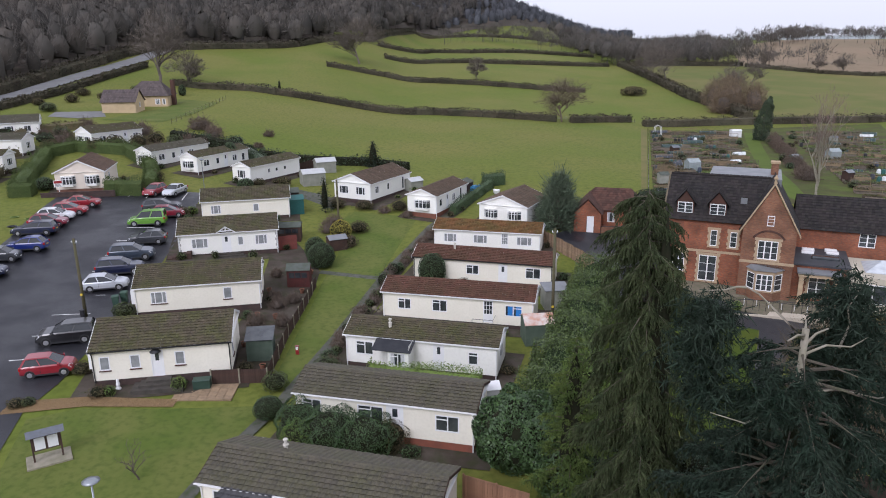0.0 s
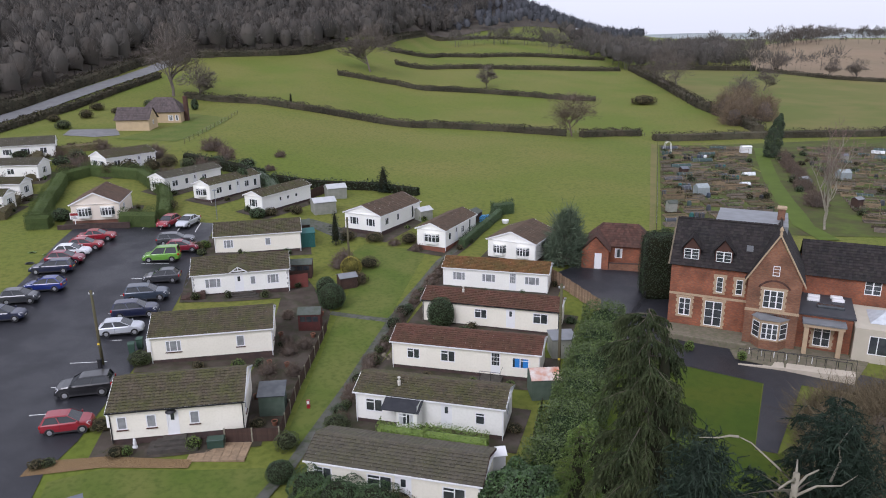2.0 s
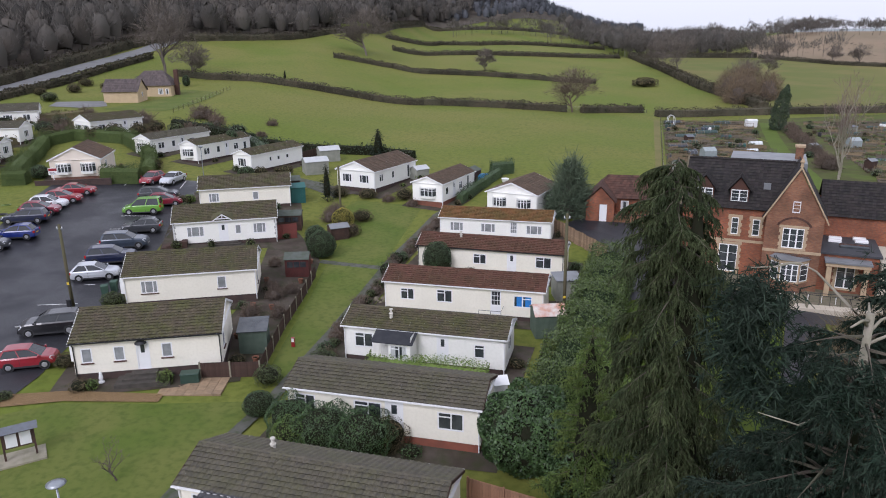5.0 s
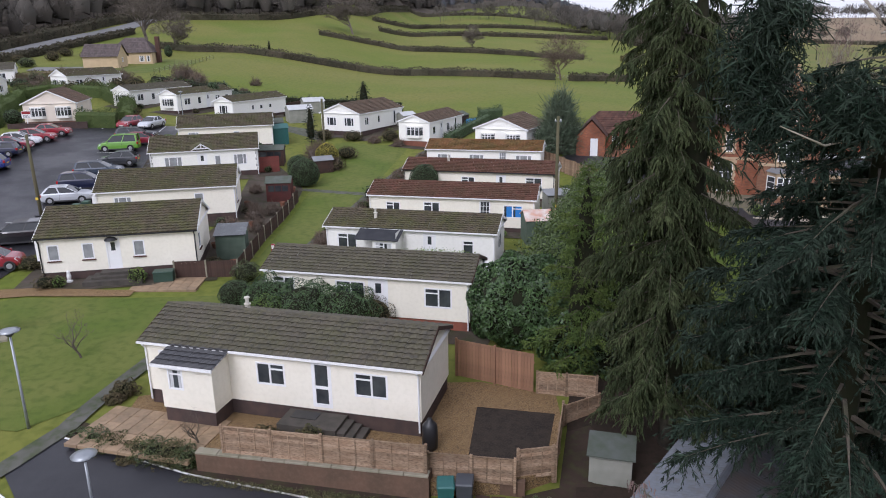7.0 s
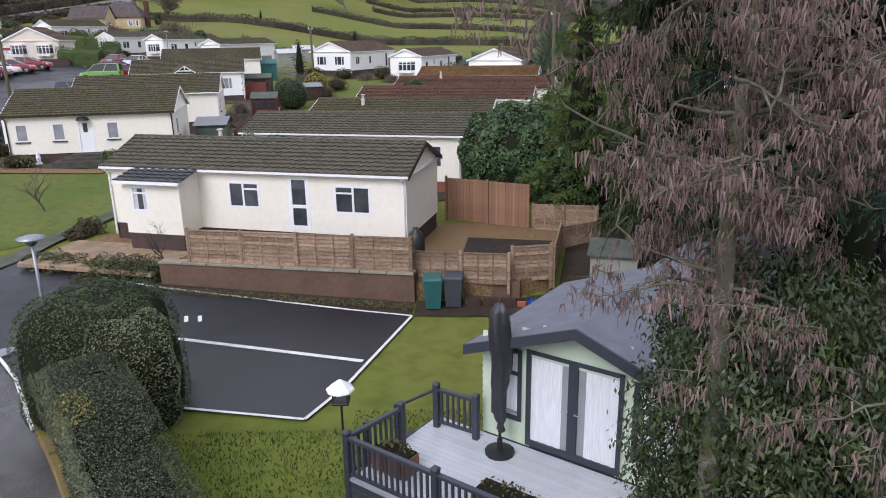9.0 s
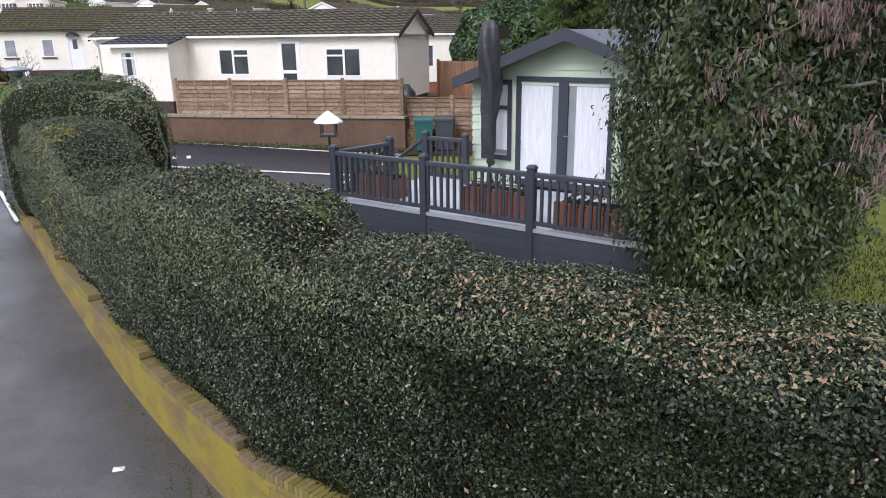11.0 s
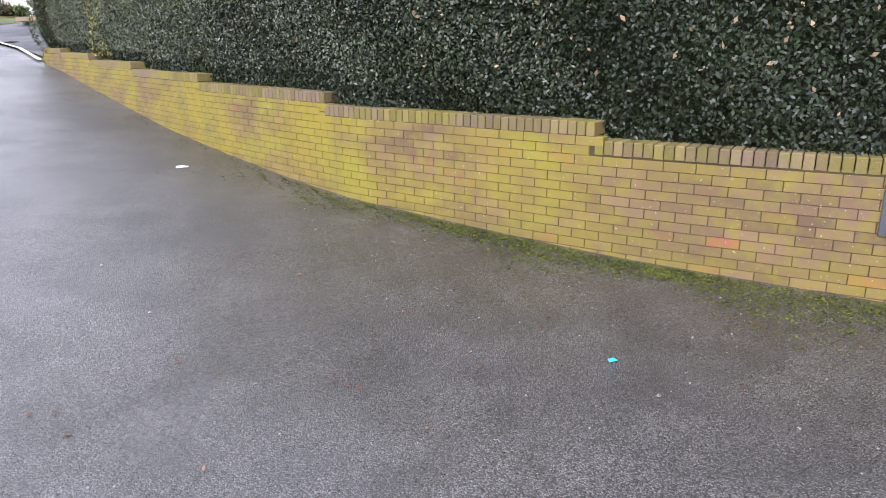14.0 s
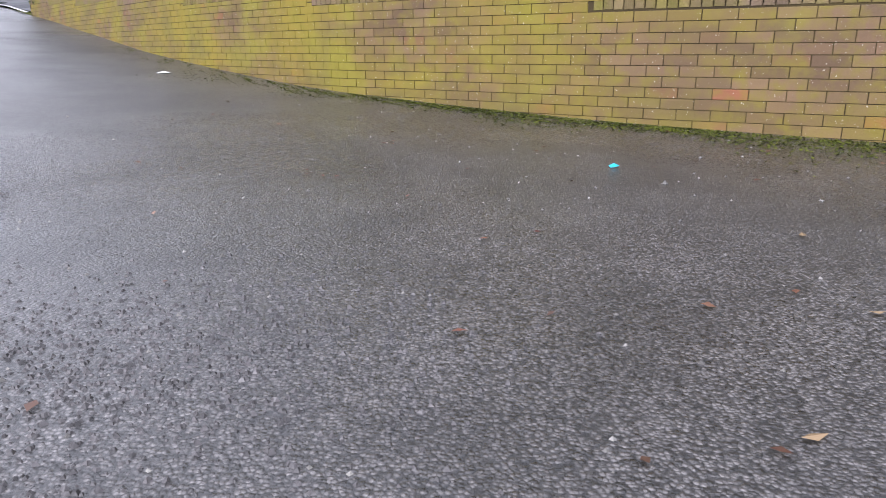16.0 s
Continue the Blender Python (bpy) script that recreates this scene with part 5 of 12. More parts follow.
keep = g.uniform(0, 1, n) < 0.1 * np.clip(np.sin(s * 3.7) + np.sin(s * 9.1 + d * 20), 0, 1) * ease((x + 6.0) / 3.0) + 0.22 * ease((x + 3.0) / 3.2) + 0.8 * np.clip(np.sin(s * 2.7) * np.sin(s * 7.3 + d * 30) + np.sin(s * 23 + d * 60) * 0.5, 0, 1) * ease((x + 3.6) / 3.4) + 0.2 * ease((x + 1.2) / 1.5)
px, py = (x - ty * d)[keep], (y + tx * d)[keep]
n = len(px)
pz = ground_z(px, py) + 0.024
moss = new("moss", leaf_cards("moss", np.stack([px, py, pz], 1), np.tile([0, 0, 1.0], (n, 1)), 0.02, M_MOSS, 0.7, 0.25, 0, 6))
tagged(moss, "bright green moss along the foot of the wall", "moss", kind="stuff")
M_STONE = material("pale_grit", (0.22, 0.21, 0.19), 0.8, (0.12, 0.115, 0.11), 30, 0.9, island=0.5)
mb = MB()
rg = random.Random(8)
for i in range(900):
    t = rg.random()
    x0, y0 = rg.uniform(-3, 4), rg.uniform(2.2, 9)
    if y0 > np.interp(x0, WX, WY) - 0.05:
        continue
    r = rg.uniform(0.003, 0.008) * (2.2 if t > 0.97 else 1)
    z0 = hz(x0, y0) + 0.02
    mb.add([(x0 - r, y0, z0), (x0, y0 - r, z0), (x0 + r, y0, z0), (x0, y0 + r, z0), (x0 + rg.uniform(-r, r) * 0.4, y0, z0 + r * 0.9)], [(0, 1, 4), (1, 2, 4), (2, 3, 4), (3, 0, 4)])
tagged(new("grit", mb.mesh("grit", M_STONE)), "loose pale grit scattered on the wet lane", "grit", kind="stuff")
M_RUST = leaf_mat("rotting_red_brown_leaf", (0.1, 0.03, 0.02), (0.16, 0.09, 0.05), None, 0.5, 0.6)
n = 130
px, py = g.uniform(-2.5, 4.0, n), g.uniform(2.3, 7.5, n)
ok = py < np.interp(px, WX, WY) - 0.1
px, py = px[ok], py[ok]
lf = new("fallen_leaves", leaf_cards("fallen_leaves", np.stack([px, py, ground_z(px, py) + 0.027], 1), np.tile([0, 0, 1.0], (len(px), 1)), 0.035, M_RUST, 0.6, 0.15, 0, 7))
tagged(lf, "dark red-brown wet leaves on the lane", "leaves", kind="stuff")
for nm, (lx, ly), sz, mt, lb in (("wrapper", (0.3, 5.05), (0.024, 0.011), material("bright_blue_plastic", (0.02, 0.4, 0.55), 0.4), "small bright blue plastic wrapper on the lane"),
                             ("paper_scrap", (-3.37, 9.57), (0.07, 0.05), M_WHITE, "crumpled white paper scrap on the lane")):
    mb = MB()
    mb.add([(-sz[0], -sz[1], 0), (sz[0], -sz[1], 0.006), (sz[0] * 0.9, sz[1], 0), (-sz[0], sz[1], 0.008), (0, 0, 0.02)], [(0, 1, 4), (1, 2, 4), (2, 3, 4), (3, 0, 4)])
    solid(nm, mb, mt, lb, "litter", m=pose(lx, ly, hz(lx, ly) + 0.024, 0, 0, 12))

# broken, crumbling patch of the lane: dark chippings lying loose; a few pale leaves beside it
M_CHIP = material("loose_dark_chipping", (0.09, 0.083, 0.083), 0.45, (0.05, 0.047, 0.047), 20, 0.8, island=0.5)
mb = MB()
rc = random.Random(23)
for i in range(2800):
    x0, y0 = rc.gauss(-1.3, 0.32), rc.gauss(2.95, 0.3)
    r = rc.uniform(0.004, 0.011)
    z0 = hz(x0, y0) + 0.017
    a0 = rc.uniform(0, 3)
    ring_ = [(x0 + r * rc.uniform(0.7, 1.2) * math.cos(a0 + k * 1.5708), y0 + r * rc.uniform(0.7, 1.2) * math.sin(a0 + k * 1.5708), z0) for k in range(4)]
    mb.add(ring_ + [(p[0] * 0.35 + x0 * 0.65, p[1] * 0.35 + y0 * 0.65, z0 + r * rc.uniform(0.5, 1.0)) for p in ring_], [(0, 1, 5, 4), (1, 2, 6, 5), (2, 3, 7, 6), (3, 0, 4, 7), (4, 5, 6, 7)])
tagged(new("chippings", mb.mesh("chippings", M_CHIP)), "loose dark chippings on a crumbling patch of lane", "grit", kind="stuff")
for lx, ly, sz in ((0.3, 2.9, 0.03), (0.02, 2.72, 0.026), (0.46, 3.25, 0.022), (0.62, 3.9, 0.03)):
    mb = MB().add([(-sz, 0, 0.004), (0, -sz * 0.4, 0.0), (sz, 0, 0.006), (0, sz * 0.4, 0.002)], [(0, 1, 2, 3)])
    solid("fallen_leaf", mb, M_LEAF_DRY, "single pale dry leaf on the lane", "leaf", m=pose(lx, ly, hz(lx, ly) + 0.026, 0, 0, lx * 400))



# ---------------------------------------------------------------- trees
M_HAZE = material("grey_brown_hedgerow_twigs", (0.155, 0.13, 0.11), 0.95, (0.115, 0.1, 0.086), 0.05, 0.8, coord="World", island=0.35)
M_TWIG = material("bare_winter_twigs", (0.13, 0.105, 0.088), 0.95, (0.075, 0.062, 0.052), 0.05, 0.8, coord="World", island=0.35)
M_WOODS = material("bare_woodland", (0.108, 0.098, 0.086), 0.95, (0.072, 0.07, 0.064), 0.015, 0.9, (0.13, 0.108, 0.088), 0.05, 0.5, coord="World", island=0.4)
M_HAZEL = material("green_lichened_hazel_bark", (0.11, 0.1, 0.075), 0.9, (0.1, 0.105, 0.045), 3, 0.8, (0.24, 0.23, 0.2), 7, 0.6, bump=0.6)
M_OLIVECON = leaf_mat("olive_green_conifer_spray", (0.065, 0.1, 0.025), (0.11, 0.145, 0.034), (0.04, 0.065, 0.02), 0.8, 0.45, 0.8)
M_LIMB = material("pale_lichened_limb", (0.3, 0.27, 0.22), 0.9, (0.2, 0.19, 0.13), 3, 0.7, bump=0.6)


def ribbons(name, a, b, w, mat, seed=1):
    """Slender blades from points a to points b, of width w, in random turns."""
    g = np.random.default_rng(seed)
    d = b - a
    side = np.cross(d, g.normal(0, 1, d.shape))
    side /= np.linalg.norm(side, axis=1, keepdims=True) + 1e-9
    w = np.broadcast_to(np.asarray(w, float), (len(a),))[:, None]
    v = np.stack([a - side * w / 2, a + side * w / 2, b + side * w / 5, b - side * w / 5], 1).reshape(-1, 3)
    return card_mesh(name, v, np.arange(4 * len(a)).reshape(-1, 4), mat)


def conifer(x, y, height, radius, label, mat, weep=0.8, n_branch=120, seed=1, bare=0.08, z=None, sprays=26, tilt=-0.2, limbs=(), lean=(0, 0), power=0.75, frond=None, gaps=(), core=0.42, inner=0.03, wood=None, crown=1.0):
    """A tall evergreen: trunk, limbs, and feathered fronds that spread or hang from the limbs."""
    z = hz(x, y) if z is None else z
    tree = thing("conifer", pose(x, y, z), label, "tree")
    g = np.random.default_rng(seed)
    frond = frond or radius * 0.4
    part("trunk", MB().tube([(0, 0, -0.2), (0.02, 0, height * 0.3), (lean[0] * 0.5, lean[1] * 0.5, height * 0.7), (lean[0], lean[1], height)], [height * 0.018, height * 0.013, height * 0.007, 0.02 if crown == 1.0 else 0.11], 9), wood or M_BARK, tree, smooth=True)
    limb = MB()
    A, B, Wd = [], [], []
    for i in range(n_branch):
        f = bare + (crown - bare) * (i + g.uniform(0, 1)) / n_branch
        az = i * 2.39996 + g.uniform(-0.4, 0.4)
        h0 = f * height
        if any(z0 < h0 < z1 and math.cos(az - a0) > cw for z0, z1, a0, cw in gaps):
            continue
        r = radius * (1 - f) ** power * g.uniform(0.6, 1.2) * min(1, 0.5 + f * 3) + 0.12
        r *= 0.9 + 0.3 * math.sin(az * 2 + f * 7 + seed) * math.sin(f * 19 + az)
        rise = tilt * r
        base = np.array([lean[0] * f, lean[1] * f, h0])
        dirv = np.array([math.cos(az), math.sin(az), 0])
        pts = [base + dirv * r * t + np.array([0, 0, rise * t - 0.3 * weep * r * t * t]) for t in (0, 0.35, 0.7, 1.0)]
        limb.tube(pts, [0.02 + r * 0.014, 0.015 + r * 0.009, 0.012, 0.006], 4, cap=False)
        k = max(5, int(sprays * (r / radius + 0.2)))
        t = g.uniform(inner, 1.0, k) ** 0.65
        p = np.stack([np.interp(t, [0, 0.35, 0.7, 1.0], [q[j] for q in pts]) for j in range(3)], 1)
        lat = np.outer(g.choice([-1.0, 1.0], k) * g.uniform(0.2, 1.0, k), [-dirv[1], dirv[0], 0])
        d = dirv * g.uniform(0.3, 1.0, k)[:, None] + lat + np.array([0, 0, 0.15 - 0.3 * weep])
        d /= np.linalg.norm(d, axis=1, keepdims=True)
        L = frond * g.uniform(0.45, 1.1, k) * (0.35 + 0.65 * min(1, r / radius + 0.15))
        q = p
        for sg in range(4):
            d = d + np.array([0, 0, -0.55 * weep]) + g.normal(0, 0.22, (k, 3))
            d /= np.linalg.norm(d, axis=1, keepdims=True)
            e = q + d * (L / 4)[:, None]
            A.append(q)
            B.append(e)
            Wd.append(L * 0.02)
            for h in range(8):
                sd = np.cross(d, g.normal(0, 1, (k, 3)))
                sd /= np.linalg.norm(sd, axis=1, keepdims=True) + 1e-9
                o = d * (0.6 + 0.3 * weep) + sd * (0.8 - 0.3 * weep) + np.array([0, 0, -0.5 * weep])
                o /= np.linalg.norm(o, axis=1, keepdims=True)
                ll = L * g.uniform(0.1, 0.24, k) * (1.1 - 0.14 * sg)
                s0 = q + (e - q) * g.uniform(0, 1, k)[:, None]
                A.append(s0)
                B.append(s0 + o * ll[:, None])
                Wd.append(0.012 + ll * g.uniform(0.1, 0.22, k))
            q = e
    part("limbwork", limb, M_BARK, tree, kind="stuff")
    # near-black core paints the shade behind the fronds
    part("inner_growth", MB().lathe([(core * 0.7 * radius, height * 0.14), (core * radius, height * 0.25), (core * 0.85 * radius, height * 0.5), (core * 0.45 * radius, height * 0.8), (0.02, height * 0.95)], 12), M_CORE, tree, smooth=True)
    part("foliage", ribbons("foliage", np.concatenate(A), np.concatenate(B), np.concatenate(Wd), mat, seed), None, tree, kind="stuff")
    for pts in limbs:
        part("dead_limb", MB().tube(pts, [0.05, 0.04, 0.028, 0.012][:len(pts)], 6), M_LIMB, tree, "pale bare dead limb", smooth=True)
    return tree


def bare_tree(x, y, height, label, seed=1, spread=0.9, levels=5, mat=None, name="tree", start=0.22, twig=0.06, z=None, catkins=None, split=3, lean=0.0, up=0.35, tw_mat=None, girth=0.022):
    """A leafless tree, forked again and again down to twigs."""
    z = hz(x, y) if z is None else z
    tree = thing(name, pose(x, y, z), label, "tree")
    rnd = random.Random(seed)
    trunk, limbs, tips = MB(), MB(), []
    A, B, W = [], [], []

    def grow(p, d, ln, r, lev):
        steps_, q, pts = 3, Vector(p), [Vector(p)]
        for i in range(steps_):
            d = (d + Vector((rnd.gauss(0, 0.16), rnd.gauss(0, 0.16), rnd.gauss(0.02, 0.1)))).normalized()
            q = q + d * ln / steps_
            pts.append(q.copy())
        if lev >= levels - 1:
            for a, b in zip(pts, pts[1:]):
                A.append(a)
                B.append(b)
                W.append(max(r * 1.6, twig * 0.5))
            tips.append((pts[-1], d))
        else:
            (trunk if lev == 0 else limbs).tube(pts, [r, r * 0.88, r * 0.78, r * 0.66], 7 if lev == 0 else 4, cap=False)
        if lev < levels:
            k = split if lev else split + 2
            for i in range(k):
                t = rnd.uniform(0.45, 1.0) if lev else rnd.uniform(start + 0.3, 1.0)
                o = pts[0].lerp(pts[-1], t) if lev == 0 else pts[min(3, int(t * 3.99))]
                az = rnd.uniform(0, 6.283)
                side = Vector((math.cos(az), math.sin(az), rnd.uniform(-0.2, 0.5)))
                nd = (d * (0.75 if lev else 0.6) + side * spread * rnd.uniform(0.55, 1.1) + Vector((0, 0, up))).normalized()
                grow(o, nd, ln * rnd.uniform(0.55, 0.82), r * rnd.uniform(0.42, 0.62), lev + 1)

    grow(Vector((0, 0, -0.1)), Vector((lean, 0, 1)).normalized(), height * 0.38, height * girth, 0)
    part("trunk", trunk, mat or M_BARK, tree, smooth=True)
    part("limbwork", limbs, mat or M_BARK, tree, kind="stuff", smooth=True)
    if A:
        part("twiggery", ribbons("twiggery", np.array([tuple(a) for a in A]), np.array([tuple(b) for b in B]), np.array(W), tw_mat or M_TWIG, seed), None, tree, kind="stuff")
    if catkins:
        g = np.random.default_rng(seed)
        T = np.array([tuple(t[0]) for t in tips])
        T = np.repeat(T, catkins, 0) + g.normal(0, 0.16, (len(T) * catkins, 3))
        E_ = T + np.stack([g.normal(0, 0.012, len(T)), g.normal(0, 0.012, len(T)), -g.uniform(0.05, 0.13, len(T))], 1)
        me = ribbons("catkins", T, E_, 0.016, material("hanging_catkins", (0.14, 0.1, 0.08), 0.9, (0.18, 0.14, 0.105), 2, 0.8, island=0.35, coord="World"), seed)
        part("catkins", me, None, tree, "hanging pinkish-brown catkins", kind="stuff")
    return tree


# the tall weeping cypress and the dark firs beside it
conifer(8.95, 27.4, 18.9, 2.65, "tall weeping dark green conifer behind the garage", M_CONI, 0.95, 190, 3, 0.13, z=1.9, sprays=70, tilt=-0.05, power=0.26, frond=1.05, lean=(-0.7, 0.5), core=0.3)
conifer(6.6, 32.8, 10.2, 2.2, "olive green feathery conifer beside the weeping conifer", M_OLIVECON, 0.35, 100, 31, 0.04, z=2.2, sprays=42, tilt=0.15, power=0.7, frond=0.75, core=0.3)
conifer(13.2, 26.6, 10.5, 3.4, "low dark fir between the taller conifers", M_FIR, 0.45, 90, 6, 0.1, z=1.9, sprays=48, power=0.6, frond=1.0)
# a fir whose top has snapped off: pale dead trunk and limbs above dark boughs
conifer(11.5, 20.9, 15.9, 4.6, "dark spreading fir with a snapped pale top and dead limbs", M_FIR, 0.6, 120, 5, 0.3, z=1.75, sprays=62, tilt=0.0, power=0.2, frond=1.1, core=0.1, inner=0.25, wood=M_LIMB, crown=0.96, limbs=[
    [(-0.1, -0.1, 15.6), (-0.7, -0.1, 16.2), (-1.7, -0.15, 17.15), (-2.14, -0.2, 17.4)], [(-2.14, -0.2, 17.4), (-2.4, -0.1, 17.38), (-2.7, 0.0, 17.25), (-3.3, 0.1, 17.2)], [(0, 0, 15.3), (0.5, 0.3, 15.6), (1.0, 0.5, 15.7)], [(0, 0, 15.7), (-0.5, -0.5, 15.9), (-0.9, -0.7, 15.8)],
    [(0, 0, 15.0), (0.9, 0.3, 15.2), (1.9, 0.6, 15.0), (2.6, 0.9, 15.2)], [(0, 0, 15.5), (0.2, 0.4, 15.8), (0.4, 0.8, 15.9)], [(0, -0.1, 13.6), (1.0, -0.4, 14.0), (2.2, -0.7, 13.8), (3.2, -0.9, 14.1)], [(-0.1, 0, 12.9), (-1.2, -0.8, 13.4), (-2.2, -1.3, 13.3), (-3.4, -1.5, 13.8)],
    [(2.0, 1.4, 14.6), (2.3, 1.5, 15.4), (2.2, 1.6, 16.0), (2.7, 1.8, 16.6)]])
g = np.random.default_rng(55)
tree = bpy.data.objects["conifer.003"]
for cx, cy, cz, rr, n in ((-3.1, 0.1, 16.5, 0.8, 330), (-3.3, 0.2, 15.3, 0.9, 360), (-2.9, 0.1, 14.0, 1.0, 360), (2.6, 1.9, 16.2, 1.0, 330), (2.8, 1.2, 15.0, 1.0, 300), (-1.3, -1.2, 14.4, 0.9, 300)):
    A, B, W = [], [], []
    q = np.stack([g.normal(cx, rr * 0.45, n), g.normal(cy, rr * 0.45, n), g.normal(cz, rr * 0.5, n)], 1)
    d = np.stack([g.normal(0, 0.5, n), g.normal(0, 0.5, n), -0.5 - g.uniform(0, 0.7, n)], 1)
    for k in range(9):
        e = q + d * g.uniform(0.05, 0.5, n)[:, None]
        A.append(e)
        B.append(e + (d * 0.3 + g.normal(0, 0.35, (n, 3))) * 0.42)
        W.append(g.uniform(0.02, 0.05, n))
    part("hanging_spray", ribbons("hanging_spray", np.concatenate(A), np.concatenate(B), np.concatenate(W), M_FIR, 9), None, tree, kind="stuff")
conifer(14.9, 24.8, 16.4, 3.7, "tall dark fir beside the drive", M_FIR, 0.5, 120, 8, 0.1, sprays=56, tilt=0.0, power=0.5, frond=1.1, core=0.3)
# bushes added to hide the bright lawn, so the under-canopy stays dark
for x, y, r, h in ((8.0, 33.2, 1.6, 3.2), (10.8, 34.0, 1.8, 3.4), (13.8, 34.2, 1.9, 3.2), (17.0, 34.0, 1.9, 3.4), (20.0, 33.0, 1.8, 3.2)):
    shrub("evergreen_bush", x, y, (r, r, h), "dark bushes added to close the view below the firs", M_YEW, 2600, 0.16, lump=0.2)
# dark soil and needles, colour deepened for the canopy's shade too
drape("bare_earth", [(4.6, 24.2), (5.4, 29.4), (6.6, 34), (9, 37), (15, 38.5), (23, 37), (27, 30), (24, 20), (13, 19.5), (9, 21)], material("shaded_needle_litter", (0.03, 0.022, 0.017), 0.95, (0.045, 0.03, 0.022), 0.8, 0.8, (0.02, 0.018, 0.012), 4, 0.6, bump=0.6, coord="World"), 0.05, 2.0, "dark bare earth and needles under the firs", "ground")
M_BROWNTW = material("tangled_brown_twigs", (0.15, 0.118, 0.072), 0.95, (0.105, 0.086, 0.052), 0.3, 0.8, coord="World", island=0.4)


def hazel(x, y, z):
    """A slender hazel: a leaning stem, arching crooked limbs, twigs, and catkins hung in tufts."""
    tree = thing("hazel", pose(x, y, z), "bare hazel tree hung with pinkish catkins", "tree")
    rnd = random.Random(4)
    stem = [Vector(p) for p in ((0, 0, -0.1), (-0.16, -0.3, 4.0), (-0.34, -0.56, 6.8), (-0.29, -0.53, 8.4), (-0.2, -0.56, 9.8))]
    part("trunk", MB().tube(stem, [0.14, 0.115, 0.08, 0.055, 0.015], 8), M_HAZEL, tree, smooth=True)
    limbs, A, B, C = MB(), [], [], []
    at = lambda t: stem[min(3, int(t * 4))].lerp(stem[min(3, int(t * 4)) + 1], t * 4 - min(3, int(t * 4)))
    starts = [(at(rnd.uniform(0.42, 0.97)), i * 2.4 + rnd.uniform(-0.4, 0.4), rnd.uniform(0.9, 1.9), rnd.uniform(-0.1, 0.35)) for i in range(26)]
    starts += [(at(0.2 + 0.05 * i) + Vector((1.5, -0.8, 0)), az, rnd.uniform(1.6, 2.6), 0.05) for i, az in enumerate((-0.2, -1.9, 0.4, -1.3, -2.3, 0.1, -0.9, -1.6))]
    starts += [(Vector((1.95 + rnd.uniform(-0.2, 0.3), -1.25 + rnd.uniform(-0.3, 0.3), rnd.uniform(3.0, 5.2))), rnd.uniform(2.0, 4.2), rnd.uniform(1.4, 2.2), rnd.uniform(-0.2, 0.3)) for i in range(5)]
    part("stem", MB().tube([(0.4, 0.2, 0), (2.0, -0.3, 2.0), (2.15, -1.1, 3.6), (1.95, -1.3, 5.2)], [0.08, 0.065, 0.045, 0.015], 7), M_HAZEL, tree, smooth=True)

    def shoot(p, d, ln, r, lev):
        pts, q = [p], p
        for k in range(6):
            d = (d + Vector((rnd.gauss(0, 0.32), rnd.gauss(0, 0.32), rnd.gauss(-0.05, 0.22)))).normalized()
            q = q + d * ln / 6
            pts.append(q)
        limbs.tube(pts, [r * (1 - 0.13 * k) for k in range(7)], 5 if lev == 0 else 4, cap=False)
        for k in range(2, 7):
            if lev < 2 and rnd.random() < (0.75 if lev == 0 else 0.6):
                side = Vector((rnd.gauss(0, 1), rnd.gauss(0, 1), rnd.gauss(0.1, 0.6))).normalized()
                shoot(pts[k], (d * 0.7 + side).normalized(), ln * rnd.uniform(0.35, 0.6), r * 0.5, lev + 1)
            if lev:
                s0 = pts[k]
                for h in range(3):
                    e = (d * 0.6 + Vector((rnd.gauss(0, 0.7), rnd.gauss(0, 0.7), rnd.gauss(0, 0.5)))).normalized()
                    n_ = s0 + e * rnd.uniform(0.08, 0.25)
                    A.append(s0)
                    B.append(n_)
                    for c in range(rnd.choice((0, 1, 2, 3, 4, 5))):
                        C.append(n_ + Vector((rnd.gauss(0, 0.025), rnd.gauss(0, 0.025), 0)))

    for p, az, ln, rise in starts:
        shoot(p, Vector((math.cos(az), math.sin(az) * 0.8, rise)).normalized(), ln, 0.026, 0)
    part("limbwork", limbs, M_HAZEL, tree, kind="stuff", smooth=True)
    part("twiggery", ribbons("twiggery", np.array([tuple(a) for a in A]), np.array([tuple(b) for b in B]), 0.008, M_HAZEL, 5), None, tree, kind="stuff")
    g = np.random.default_rng(6)
    T = np.array([tuple(c) for c in C])
    E_ = T + np.stack([g.normal(0, 0.02, len(T)), g.normal(0, 0.02, len(T)), -g.uniform(0.05, 0.12, len(T))], 1)
    M_CAT = material("hanging_catkins", (0.17, 0.115, 0.105), 0.9, (0.23, 0.165, 0.15), 2, 0.8, island=0.35, coord="World")
    part("catkin_tassels", ribbons("catkin_tassels", np.repeat(T, 2, 0), np.repeat(E_, 2, 0), 0.016, M_CAT, 7), None, tree, "hanging pinkish-brown catkins", kind="stuff")


hazel(3.4, 9.8, 1.75)
